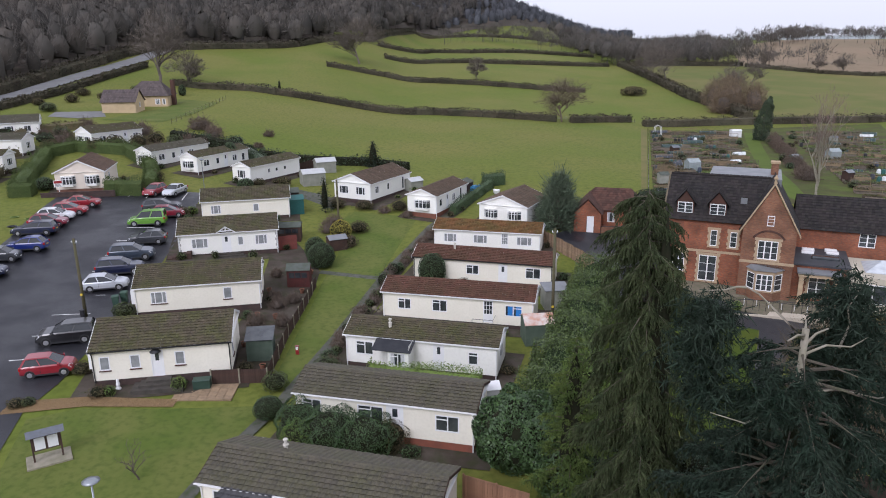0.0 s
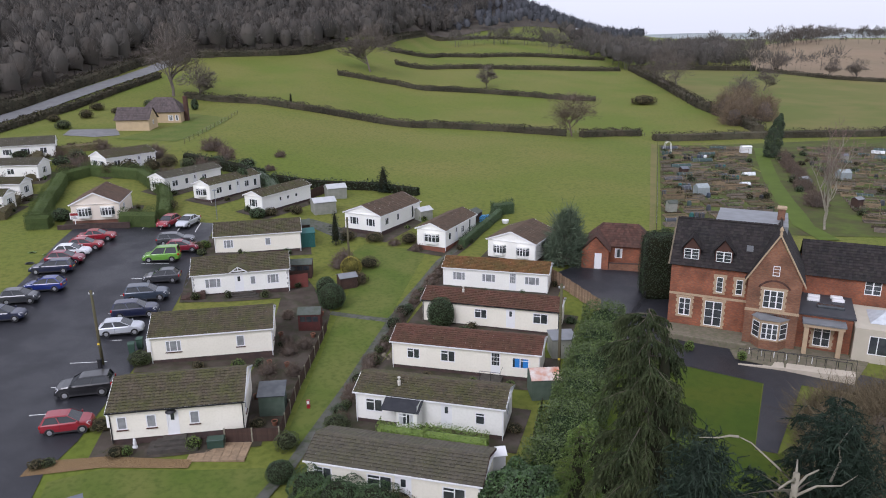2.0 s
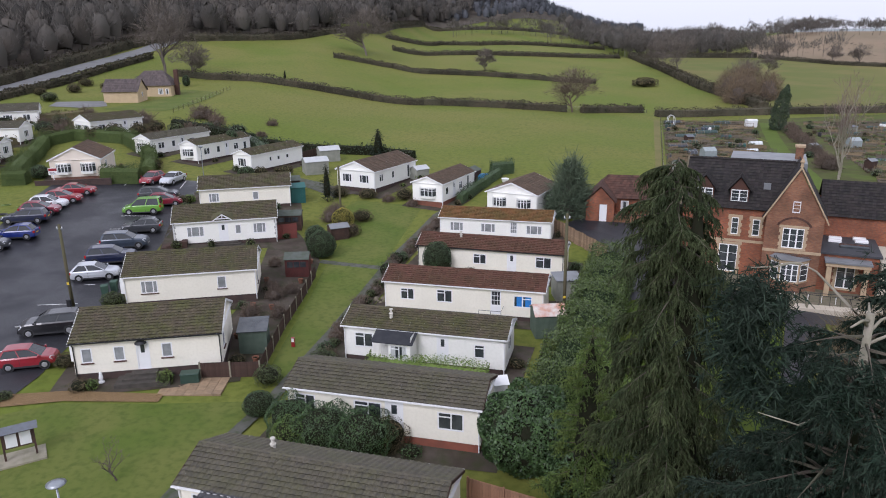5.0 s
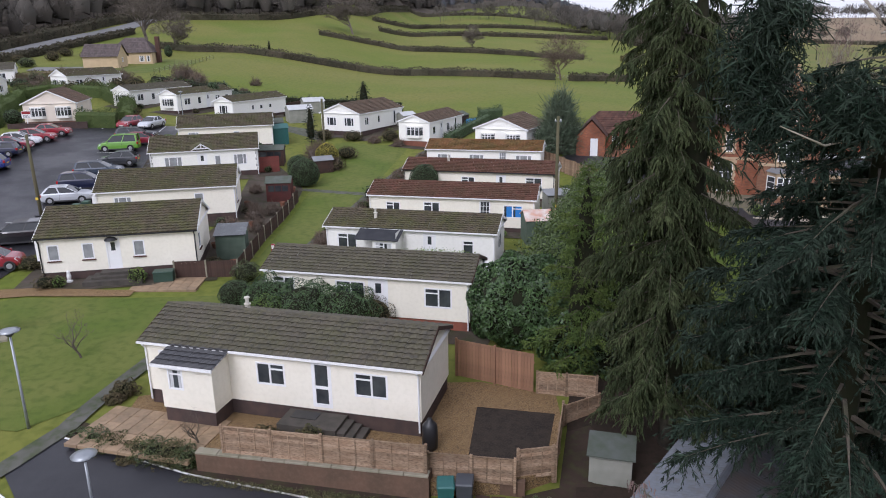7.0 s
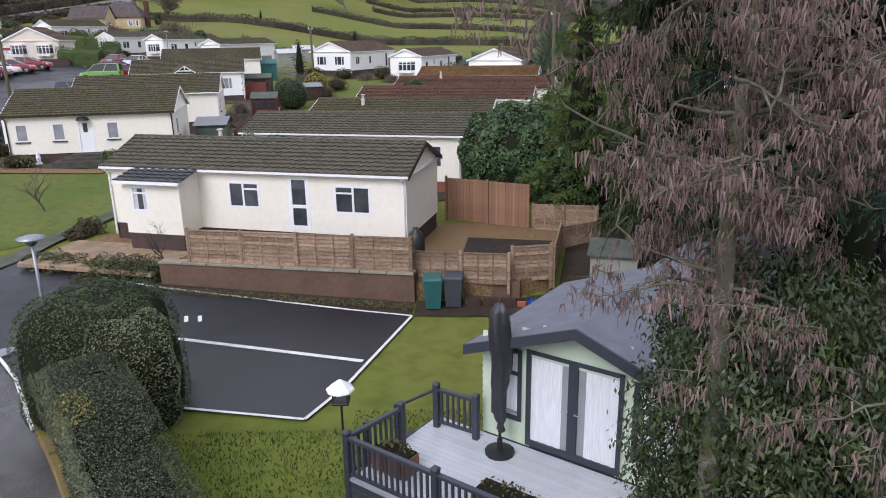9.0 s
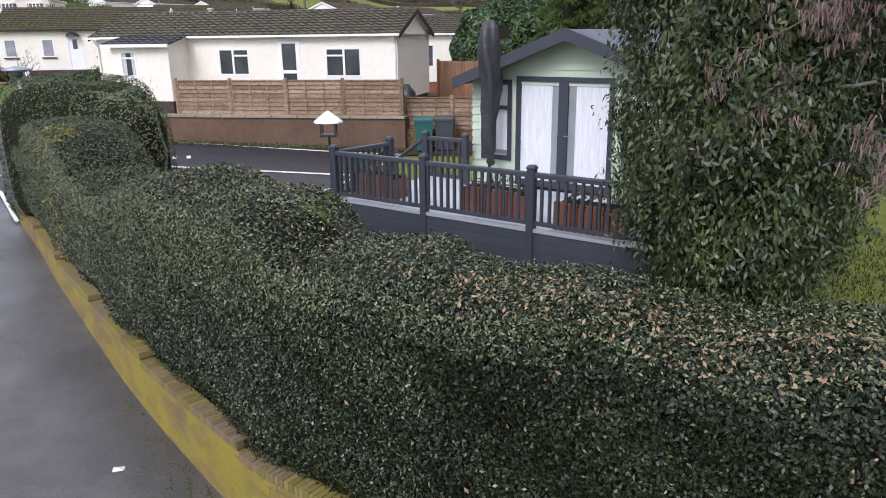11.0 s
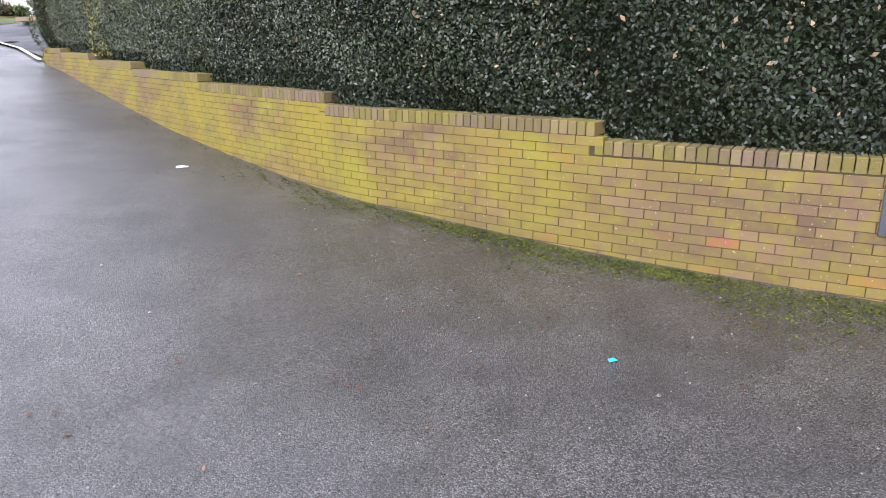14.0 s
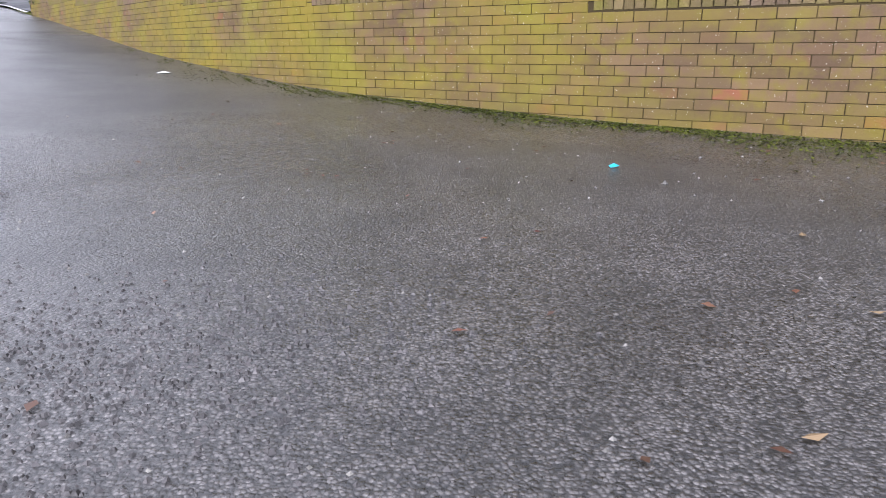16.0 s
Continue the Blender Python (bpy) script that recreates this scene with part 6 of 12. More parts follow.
# field and hedgerow trees


def dome_tree(x, y, h, r, label, seed, mat, n=2600, w=0.16, low=0.12, z=None):
    """A leafless tree with forked limbs and a broad, open crown of fine twigs."""
    z = hz(x, y) if z is None else z
    tree = bare_tree(x, y, h * 0.86, label, seed, 1.15 * min(1.25, 2.4 * r / h), 5, mat, twig=w * 1.3, start=-0.05, split=4, up=0.12, z=z, tw_mat=mat)
    g = np.random.default_rng(seed)
    n = int(n * 0.8)
    u = g.normal(0, 1, (n, 3))
    u /= np.linalg.norm(u, axis=1, keepdims=True)
    u[:, 2] = np.abs(u[:, 2]) * 1.2 - 0.35
    k = 1 + 0.2 * np.sin(u[:, 0] * 5 + seed) * np.sin(u[:, 1] * 5 + 2) + 0.12 * np.sin(u[:, 2] * 9 + seed)
    c = np.array([0, 0, h * 0.5])
    e = c + u * np.array([r, r, h * 0.46]) * (k * g.uniform(0.3, 1.0, n) ** 0.5)[:, None]
    a = e - (e - c * 0.7) * g.uniform(0.08, 0.2, n)[:, None] + g.normal(0, 0.03 * h, (n, 3))
    part("twig_haze", ribbons("twig_haze", a, e, w * g.uniform(0.4, 0.9, n), mat, seed), None, tree, kind="stuff")
    return tree


M_RUSSET = material("russet_twigs", (0.15, 0.112, 0.085), 0.95, (0.11, 0.088, 0.07), 0.1, 0.7, coord="World", island=0.35)
dome_tree(31.5, 190, 14.0, 7.8, "broad leafless tree with russet twigs in the hedge", 11, M_RUSSET, 2300, 0.11, 0.1, z=7.0)
dome_tree(-34.5, 300, 22, 13, "great leafless oak standing in the pasture", 12, M_HAZE, 2600, 0.2, 0.12)
dome_tree(-84, 215, 24, 8.5, "tall leafless ash beside the bungalow", 13, M_HAZE, 2000, 0.15, 0.12)
dome_tree(-75, 212, 12, 6.5, "low leafless tree at the hedge end", 14, M_HAZE, 1500, 0.17, 0.05)
dome_tree(13, 287, 10, 4.5, "small leafless tree in the pasture hedge", 15, M_HAZE, 1200, 0.22)
M_BIRCHTW = material("purple_birch_twigs", (0.2, 0.135, 0.125), 0.95, (0.16, 0.12, 0.11), 0.3, 0.7, coord="World", island=0.3)
bare_tree(54.0, 100.5, 14.5, "slender leafless birch beside the allotments", 16, 0.5, 6, M_LIMB, twig=0.05, start=-0.1, up=0.55, lean=0.1, girth=0.013, tw_mat=M_BIRCHTW)
for i, (x, y, h) in enumerate(((92, 300, 19), (104, 262, 14), (128, 300, 12), (165, 372, 13), (178, 345, 10), (185, 335, 12), (92, 330, 16), (112, 390, 18), (128, 410, 18), (96, 400, 20), (150, 400, 16))):
    dome_tree(x, y, h, h * 0.42, "leafless hedgerow tree with dense fine twigs", 30 + i, M_HAZE, 800, 0.14, 0.02)


def scatter_woods(name, pts, label, mat, seed, h=(11, 19), blades=46, w=0.5, core_mat=None, slim=0.3):
    """Leafless woodland seen from afar: trunks, rounded crowns of fine twigs round a shaded heart."""
    g = np.random.default_rng(seed)
    pts = np.array(pts)
    n = len(pts)
    z = ground_z(pts[:, 0], pts[:, 1])
    hh = g.uniform(*h, n)
    dist = np.hypot(pts[:, 0], pts[:, 1])
    k = blades
    cx, cy, cz, ch = (np.repeat(a, k) for a in (pts[:, 0], pts[:, 1], z, hh))
    wide = np.repeat(g.uniform(0.8, 1.3, n), k)
    u = g.normal(0, 1, (n * k, 3))
    u[:, 2] = np.abs(u[:, 2]) - 0.25 * np.abs(g.normal(0, 1, n * k))
    u /= np.linalg.norm(u, axis=1, keepdims=True)
    c = np.stack([cx, cy, cz + ch * 0.5], 1)
    ext = np.stack([ch * slim * wide, ch * slim * wide, ch * 0.5], 1)
    lump = 1 + 0.18 * np.sin(u[:, 0] * 4 + cx) * np.sin(u[:, 1] * 4 + cy)
    b = c + u * ext * (lump * g.uniform(0.62, 1.02, n * k))[:, None]
    a = c + (b - c) * g.uniform(0.72, 0.86, n * k)[:, None] - np.stack([np.zeros(n * k), np.zeros(n * k), ch * 0.04], 1)
    wd = np.repeat(w * np.clip(dist / 400, 0.45, 1.7), k) * g.uniform(0.5, 1.3, n * k)
    ta = np.stack([pts[:, 0], pts[:, 1], z - 0.5], 1)
    tb = ta + np.stack([g.normal(0, 0.5, n), g.normal(0, 0.5, n), hh * 0.8], 1)
    me = ribbons(name, np.concatenate([a, ta]), np.concatenate([b, tb]), np.concatenate([wd, hh * 0.025]), mat, seed)
    ob = tagged(new(name, me), label, "woodland", kind="stuff")
    if core_mat:
        ring = [(math.cos(q * math.pi / 3), math.sin(q * math.pi / 3)) for q in range(6)]
        tmpl = np.array([(0.45 * p, 0.45 * q, -0.5) for p, q in ring] + [(0.62 * p, 0.62 * q, 0.0) for p, q in ring] + [(0.36 * p, 0.36 * q, 0.5) for p, q in ring] + [(0, 0, 0.62)] * 6)
        fc = np.array([(r * 6 + q, r * 6 + (q + 1) % 6, r * 6 + 6 + (q + 1) % 6, r * 6 + 6 + q) for r in range(3) for q in range(6)])
        sc = np.stack([hh * slim, hh * slim, hh * 0.5], 1)
        v = np.stack([pts[:, 0], pts[:, 1], z + hh * 0.5], 1)[:, None] + tmpl[None] * sc[:, None] * g.uniform(0.78, 1.12, (n, len(tmpl), 1))
        q = (np.arange(n) * len(tmpl))[:, None, None] + fc[None]
        part("shaded_crowns", card_mesh("shaded_crowns", v.reshape(-1, 3), q.reshape(-1, 4), core_mat), None, ob, kind="stuff")
    return ob


M_HEDGETREE = material("dull_brown_hedgerow_twigs", (0.13, 0.117, 0.1), 0.95, (0.095, 0.089, 0.078), 0.05, 0.8, coord="World", island=0.3)
M_LITTER = material("brown_leaf_litter", (0.1, 0.08, 0.066), 0.95, (0.075, 0.066, 0.055), 0.05, 0.8, (0.06, 0.07, 0.03), 0.3, 0.4, coord="World")
drape("woodland_floor", [(-116, 120), (-115, 200), (-113, 280), (-104, 291), (-66, 327), (-38, 384), (-20, 500), (10, 540), (64, 618), (127, 700), (192, 800), (247, 915), (250, 1000), (-800, 1000), (-800, 120)], M_LITTER, 0.5, 20.0, "brown leaf litter under the leafless wood", "woodland floor")
# crown cores coloured darker than the twigs to paint the shade within
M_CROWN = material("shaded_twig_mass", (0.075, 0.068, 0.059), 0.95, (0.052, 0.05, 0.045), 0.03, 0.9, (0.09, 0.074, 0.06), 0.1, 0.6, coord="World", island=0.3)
# blue-grey tint puts some distance haze into the ridge wood
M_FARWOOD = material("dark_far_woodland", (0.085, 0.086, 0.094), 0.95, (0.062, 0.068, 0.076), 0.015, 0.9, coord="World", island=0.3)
g = np.random.default_rng(77)
gu, gv = np.meshgrid(np.arange(-330, 66, 6.6), np.arange(118, 720, 7.2))
cand = np.stack([gu.ravel(), gv.ravel()], 1) + g.normal(0, 2.2, (gu.size, 2))
edge_x = np.interp(cand[:, 1], [120, 150, 280, 289, 290, 325, 382, 499, 600, 720], [-117, -116, -113, -110, -100, -64, -36, -18, 20, 60])
keep = (cand[:, 0] < edge_x - 2) & (cand[:, 0] > -0.72 * cand[:, 1] - 40)
keep &= g.uniform(0, 1, len(cand)) < np.clip(1.25 - np.hypot(cand[:, 0], cand[:, 1]) / 1400, 0.5, 1)
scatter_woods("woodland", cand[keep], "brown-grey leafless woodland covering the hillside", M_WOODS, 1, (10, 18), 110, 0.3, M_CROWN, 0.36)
gu, gv = np.meshgrid(np.arange(-260, 240, 9.0), np.arange(548, 920, 13.0))
cand = np.stack([gu.ravel(), gv.ravel()], 1) + g.normal(0, 3.5, (gu.size, 2))
keep = cand[:, 0] < np.interp(cand[:, 1], [540, 620, 700, 800, 920], [8, 62, 125, 190, 245])
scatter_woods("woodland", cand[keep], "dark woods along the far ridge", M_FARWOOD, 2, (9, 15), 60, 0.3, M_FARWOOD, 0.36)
rows_ = [((92, 392), (330, 640), 150), ((60, 470), (200, 520), 70), ((160, 395), (330, 330), 26), ((100, 420), (170, 372), 46), ((0, 470), (110, 545), 50), ((190, 560), (420, 560), 60), ((200, 640), (600, 700), 80)]
pts = []
for (ax, ay), (bx, by), n in rows_:
    t = g.uniform(0, 1, n)
    pts += [(ax + (bx - ax) * q + g.normal(0, 3), ay + (by - ay) * q + g.normal(0, 3)) for q in t]
gu, gv = np.meshgrid(np.arange(92, 230, 8.5), np.arange(400, 600, 11.0))
cand = np.stack([gu.ravel(), gv.ravel()], 1) + g.normal(0, 2.6, (gu.size, 2))
keep = cand[:, 0] < np.interp(cand[:, 1], [398, 430, 560, 600], [150, 160, 208, 218])
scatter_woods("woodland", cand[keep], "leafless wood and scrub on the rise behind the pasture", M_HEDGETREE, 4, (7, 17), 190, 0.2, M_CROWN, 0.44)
scatter_woods("hedgerow_trees", pts, "lines of leafless hedgerow trees on the far slopes", M_HEDGETREE, 3, (6, 15), 150, 0.22, None, 0.42)


# ---------------------------------------------------------------- field hedges
M_HROW = material("winter_field_hedge", (0.075, 0.066, 0.044), 0.95, (0.052, 0.052, 0.034), 0.2, 0.8, (0.09, 0.072, 0.053), 0.6, 0.5, coord="World", island=0.4)


def hedgerow(line, h, w, label, density=52, mat=None, size=0.42, seed=1, name="field_hedge", kind="stuff", core_mat=None):
    g = np.random.default_rng(seed)
    P, N = [], []
    core = MB()
    for (ax, ay), (bx, by) in zip(line, line[1:]):
        L = math.hypot(bx - ax, by - ay)
        n = int(L * density)
        t, u = g.uniform(0, 1, n), g.uniform(0, 2 * h + w, n)
        side = np.where(u < h, 1.0, -1.0)
        top_ = u > 2 * h
        f = np.where(top_, (u - 2 * h) / w * 2 - 1, side)
        a = np.where(top_, math.pi / 2 - f * 0.9, math.pi / 2 - side * 1.35)
        nxv, nyv = -(by - ay) / L, (bx - ax) / L
        x, y = ax + (bx - ax) * t, ay + (by - ay) * t
        zg = ground_z(x, y)
        k = g.uniform(0.8, 1.05, n) * (1 + 0.12 * np.sin(x * 0.9 + y))
        hz_ = np.where(top_, 1.0, np.where(u < h, u, u - h) / h)
        off = f * w / 2 * k * np.where(top_, 0.96, 1 - 0.16 * hz_ ** 3)
        zz = h * np.where(top_, 1 - 0.14 * np.abs(f) ** 3, hz_ * 0.88) * k * g.uniform(0.94, 1.02, n)
        P.append(np.stack([x + nxv * off, y + nyv * off, zg + zz], 1))
        N.append(np.stack([nxv * np.cos(a), nyv * np.cos(a), np.sin(a)], 1))
        m = max(1, int(L / 4))
        for i in range(m):
            q0, q1 = i / m, (i + 1) / m
            pts = []
            for q in (q0, q1):
                x0, y0 = ax + (bx - ax) * q, ay + (by - ay) * q
                for o, zf in ((-0.36, -0.05), (-0.31, 0.66), (0, 0.78), (0.31, 0.66), (0.36, -0.05)):
                    xx, yy = x0 + nxv * o * w, y0 + nyv * o * w
                    pts.append((xx, yy, hz(xx, yy) + zf * h))
            core.add(pts, [(j, j + 1, j + 6, j + 5) for j in range(4)] + ([(0, 1, 2, 3, 4)] if i == 0 else []) + ([(9, 8, 7, 6, 5)] if i == m - 1 else []))
        for q, sg in ((0, -1), (1, 1)):  # leaves over the ends
            ne = int(h * w * density / (2 * h + w))
            oo, zz2 = g.uniform(-0.46, 0.46, ne) * w, g.uniform(0, 0.95, ne) * h
            ex, ey = ax + (bx - ax) * q + nxv * oo, ay + (by - ay) * q + nyv * oo
            P.append(np.stack([ex + sg * (bx - ax) / L * 0.05, ey + sg * (by - ay) / L * 0.05, ground_z(ex, ey) + zz2], 1))
            N.append(np.tile([sg * (bx - ax) / L, sg * (by - ay) / L, 0.3], (ne, 1)))
    top = thing(name, pose(0, 0, 0), label, "hedge")
    part("foliage", leaf_cards("foliage", np.concatenate(P), np.concatenate(N), size, mat or M_HROW, 0.6, 0.8, 0, seed), None, top, kind="stuff")
    # leafy hedges default to the near-black hull for inner shade
    part("inner_growth", core, core_mat or (M_HROW if mat is None else M_CORE), top)
    return top


hedgerow([(-80, 214), (-62, 208), (-46.9, 203), (-26.1, 204), (-2.8, 201), (19.2, 192), (30, 190)], 2.2, 2.2, "clipped brown hedge along the pasture", seed=1)
hedgerow([(34, 190), (44, 196), (52, 199)], 2.2, 2.2, "clipped brown hedge along the pasture", seed=2)
hedgerow([(54, 192), (72, 196), (90, 198), (118, 199), (160, 210)], 2.4, 3, "overgrown brown hedge behind the allotments", seed=3, density=34)
hedgerow([(-44, 276), (-22.5, 284), (-4, 279), (20, 270), (40, 268), (53, 271)], 2.0, 2.4, "dark field hedge across the pasture", 40, seed=4, size=0.5)
hedgerow([(-27, 340), (-5, 350), (26, 350), (57, 368), (87, 384)], 2.2, 2.4, "dark field hedge across the pasture", 32, seed=5, size=0.6)
hedgerow([(-33, 380), (-6, 410), (15, 405), (49, 430), (93, 455)], 2.2, 2.6, "dark field hedge across the pasture", 28, seed=6, size=0.65)
hedgerow([(-20, 500), (30, 520), (90, 560)], 2.4, 3, "dark far field hedge", 10, seed=7, size=0.8)
hedgerow([(95, 390), (93, 330), (91, 300), (88, 257), (89, 232), (88, 206)], 3.0, 4.0, "overgrown hedge between two pastures", 60, seed=8, size=0.5)
hedgerow([(95, 394), (120, 398), (158, 384)], 3.0, 4.0, "overgrown brown hedge at the head of the pasture", 34, seed=15, size=0.6)
hedgerow([(158, 380), (178, 340), (194, 327), (300, 312)], 2.0, 2.6, "brown hedge below the ploughed field", 28, seed=9, size=0.6)
hedgerow([(-102.5, 150), (-102.2, 173), (-101.4, 214), (-100, 245)], 1.9, 2.4, "low dark winter hedge beside the lane", 55, seed=10, size=0.5)
hedgerow([(-117, 130), (-115.5, 200), (-114, 262), (-110, 286), (-98, 296)], 3.4, 4.0, "tangled brown undergrowth at the wood's edge", 34, seed=13, size=0.6)
hedgerow([(-100, 296), (-65, 329), (-38, 386), (-20, 500)], 3.0, 4.0, "tangled brown undergrowth at the wood's edge", 30, seed=14, size=0.65)
hedgerow([(-32, 122.5), (-24, 120.5), (-14, 121), (-6, 117)], 1.8, 1.6, "dark hedge behind the park homes", 40, M_YEW, 0.3, 11)
hedgerow([(-50, 131), (-40, 127), (-34, 124)], 2.2, 2.6, "dark overgrown hedge behind the park homes", 40, M_YEW, 0.3, 12)
shrub("bush", 70, 266, (4.5, 3, 3.2), "dark brushwood heap in the pasture", M_HEATH, 900, 0.5)


def thicket(x, y, r, h, label, mat, seed, n=5200, w=0.035, z=None):
    """A rounded tangle of leafless stems and fine twigs."""
    z = hz(x, y) if z is None else z
    g = np.random.default_rng(seed)
    b = thing("bush", pose(x, y, z), label, "shrub")
    m = 46
    az, el = g.uniform(0, 6.283, m), g.uniform(0.35, 1.5, m)
    stems = MB()
    for a, e, u in zip(az, el, g.uniform(0.7, 1.0, m)):
        o = (0.3 * r * math.cos(a + 0.5), 0.3 * r * math.sin(a + 0.5))
        p = [(o[0] + r * u * t * math.cos(e) * math.cos(a) * 1.0, o[1] + r * u * t * math.cos(e) * math.sin(a), h * u * (math.sin(e) * t + 0.22 * t * (1 - t))) for t in (0, 0.4, 0.75, 1.0)]
        stems.tube(p, [0.05, 0.036, 0.022, 0.008], 4, cap=False)
    part("stem_tangle", stems, mat, b, kind="stuff", smooth=True)
    u = g.normal(0, 1, (n, 3))
    u[:, 2] = np.abs(u[:, 2])
    u /= np.linalg.norm(u, axis=1, keepdims=True)
    k = g.uniform(0.45, 1.0, n) ** 0.6 * (1 + 0.14 * np.sin(u[:, 0] * 6 + seed) * np.sin(u[:, 1] * 7) + 0.1 * np.sin(u[:, 2] * 9 + seed))
    p = u * k[:, None] * np.array([r, r, h])
    d = u * 0.7 + g.normal(0, 0.55, (n, 3)) + np.array([0, 0, 0.25])
    L = g.uniform(0.25, 0.8, n)[:, None] * min(1.0, r / 3)
    e = p + d * L
    f = e + (d + g.normal(0, 0.5, (n, 3))) * L * 0.7
    part("twiggery", ribbons("twiggery", np.concatenate([p, e]), np.concatenate([e, f]), np.concatenate([g.uniform(0.6, 1.3, n) * w, g.uniform(0.4, 0.9, n) * w]), mat, seed), None, b, kind="stuff")
    part("inner_growth", MB().lathe([(0.55 * r, 0.0), (0.62 * r, h * 0.3), (0.4 * r, h * 0.62), (0.02, h * 0.7)], 10), M_TWIG, b, smooth=True)
    return b


for i, (x, y, r, h) in enumerate(((28.4, 47.4, 2.9, 3.4), (32.8, 48.6, 2.9, 3.0), (26.0, 42.4, 2.6, 4.4), (30.4, 43.8, 3.4, 5.6), (36.4, 46.0, 3.2, 4.2), (24.8, 37.8, 2.8, 5.0), (29.2, 38.6, 3.2, 5.8), (34.0, 40.6, 3.4, 6.0), (20.6, 35.4, 2.2, 4.0))):
    thicket(x, y, r, h, "tangled brown leafless bush beside the drive", M_BROWNTW, 300 + i)
M_TANTW = material("tan_willow_twigs", (0.2, 0.15, 0.1), 0.95, (0.15, 0.115, 0.08), 0.1, 0.8, coord="World", island=0.4)
for i, (x, y, r, h) in enumerate(((89, 226, 5.0, 9.5), (86, 220, 4.0, 7.0), (94, 233, 5.0, 10.5), (98, 227, 4.2, 9.0), (90, 238, 4.5, 9.0))):
    thicket(x, y, r, h, "fan of bare tan willow stems in the hedge", M_TANTW, 320 + i, 2600, 0.1)

# far hills on the skyline, distance haze mixed into their pale blue-grey
M_FARHILL = material("haze_tinted_far_hills", (0.35, 0.375, 0.37), 0.95, (0.27, 0.305, 0.305), 0.012, 0.9, coord="World")
mb = MB()
hx = np.arange(-2300, 2350, 50.0)
hh_ = 44 + 4 * np.sin(hx / 420) + 3 * np.sin(hx / 130 + 1) + 13 * ease((hx - 900) / 500)
for i, (x, h) in enumerate(zip(hx, hh_)):
    mb.v += [(x, 2150, -20), (x, 2350, h * 0.8), (x, 2500, h), (x, 2590, 0)]
for i in range(len(hx) - 1):
    for j in range(3):
        mb.f.append((i * 4 + j, i * 4 + 4 + j, i * 4 + 5 + j, i * 4 + 1 + j))
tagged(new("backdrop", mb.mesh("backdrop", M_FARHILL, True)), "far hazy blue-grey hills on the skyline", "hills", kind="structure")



# ---------------------------------------------------------------- the brick house
M_RED = bpy.data.materials.new("red_victorian_brickwork")
M_RED.use_nodes = True


def brickwork_nodes(m, c1, c2, mortar, scale=1.0):
    n, l = m.node_tree.nodes, m.node_tree.links
    b = n["Principled BSDF"]
    tc = n.new("ShaderNodeTexCoord")
    sx = n.new("ShaderNodeSeparateXYZ")
    l.new(tc.outputs["Object"], sx.inputs[0])
    add = n.new("ShaderNodeMath")
    l.new(sx.outputs[0], add.inputs[0])
    l.new(sx.outputs[1], add.inputs[1])
    cx = n.new("ShaderNodeCombineXYZ")
    l.new(add.outputs[0], cx.inputs[0])
    l.new(sx.outputs[2], cx.inputs[1])
    br = n.new("ShaderNodeTexBrick")
    br.inputs["Scale"].default_value = scale
    br.inputs["Color1"].default_value, br.inputs["Color2"].default_value, br.inputs["Mortar"].default_value = (*c1, 1), (*c2, 1), (*mortar, 1)
    br.inputs["Brick Width"].default_value, br.inputs["Row Height"].default_value, br.inputs["Mortar Size"].default_value = 0.225, 0.075, 0.008
    l.new(cx.outputs[0], br.inputs["Vector"])
    t = n.new("ShaderNodeTexNoise")
    t.inputs["Scale"].default_value, t.inputs["Detail"].default_value = 0.6, 5
    l.new(tc.outputs["Object"], t.inputs["Vector"])
    mx = n.new("ShaderNodeMix")
    mx.data_type, mx.blend_type = "RGBA", "MULTIPLY"
    mr = n.new("ShaderNodeMapRange")
    mr.inputs["From Min"].default_value, mr.inputs["From Max"].default_value = 0.3, 0.7
    mr.inputs["To Min"].default_value, mr.inputs["To Max"].default_value = 0.6, 1.25
    l.new(t.outputs["Fac"], mr.inputs["Value"])
    mx.inputs["Factor"].default_value = 1
    l.new(br.outputs["Color"], mx.inputs["A"])
    l.new(mr.outputs[0], mx.inputs["B"])
    l.new(mx.outputs["Result"], b.inputs["Base Color"])
    b.inputs["Roughness"].default_value = 0.85
    bp = n.new("ShaderNodeBump")
    bp.inputs["Strength"].default_value, bp.inputs["Distance"].default_value = 0.4, 0.01
    l.new(br.outputs["Fac"], bp.inputs["Height"])
    bp.invert = True
    l.new(bp.outputs[0], b.inputs["Normal"])


brickwork_nodes(M_RED, (0.32, 0.105, 0.046), (0.21, 0.067, 0.036), (0.15, 0.1, 0.07))
M_STN = material("buff_sandstone_dressing", (0.45, 0.34, 0.22), 0.85, (0.35, 0.26, 0.17), 2, 0.7, bump=0.3)
M_SLATE_R = material("dark_mossy_plain_tile", (0.032, 0.026, 0.026), 0.8, (0.02, 0.019, 0.02), 0.7, 0.8, (0.05, 0.048, 0.036), 4, 0.5, bump=0.5, bump_scale=25, island=0.25)
M_LEAD = material("grey_flat_lead_roof", (0.2, 0.21, 0.22), 0.45, (0.13, 0.135, 0.14), 1, 0.7)
M_TILE_RED = material("red_clay_tile", (0.1, 0.05, 0.038), 0.85, (0.068, 0.04, 0.032), 0.8, 0.8, (0.07, 0.05, 0.04), 5, 0.5, island=0.25)

YAW_H = -24.0
HX, HY, HZ = 22.0, 68.3, 3.7
house = thing("brick_house", pose(HX, HY, HZ, 0, 0, YAW_H), "large red-brick Victorian house with dark gabled roofs", "house")


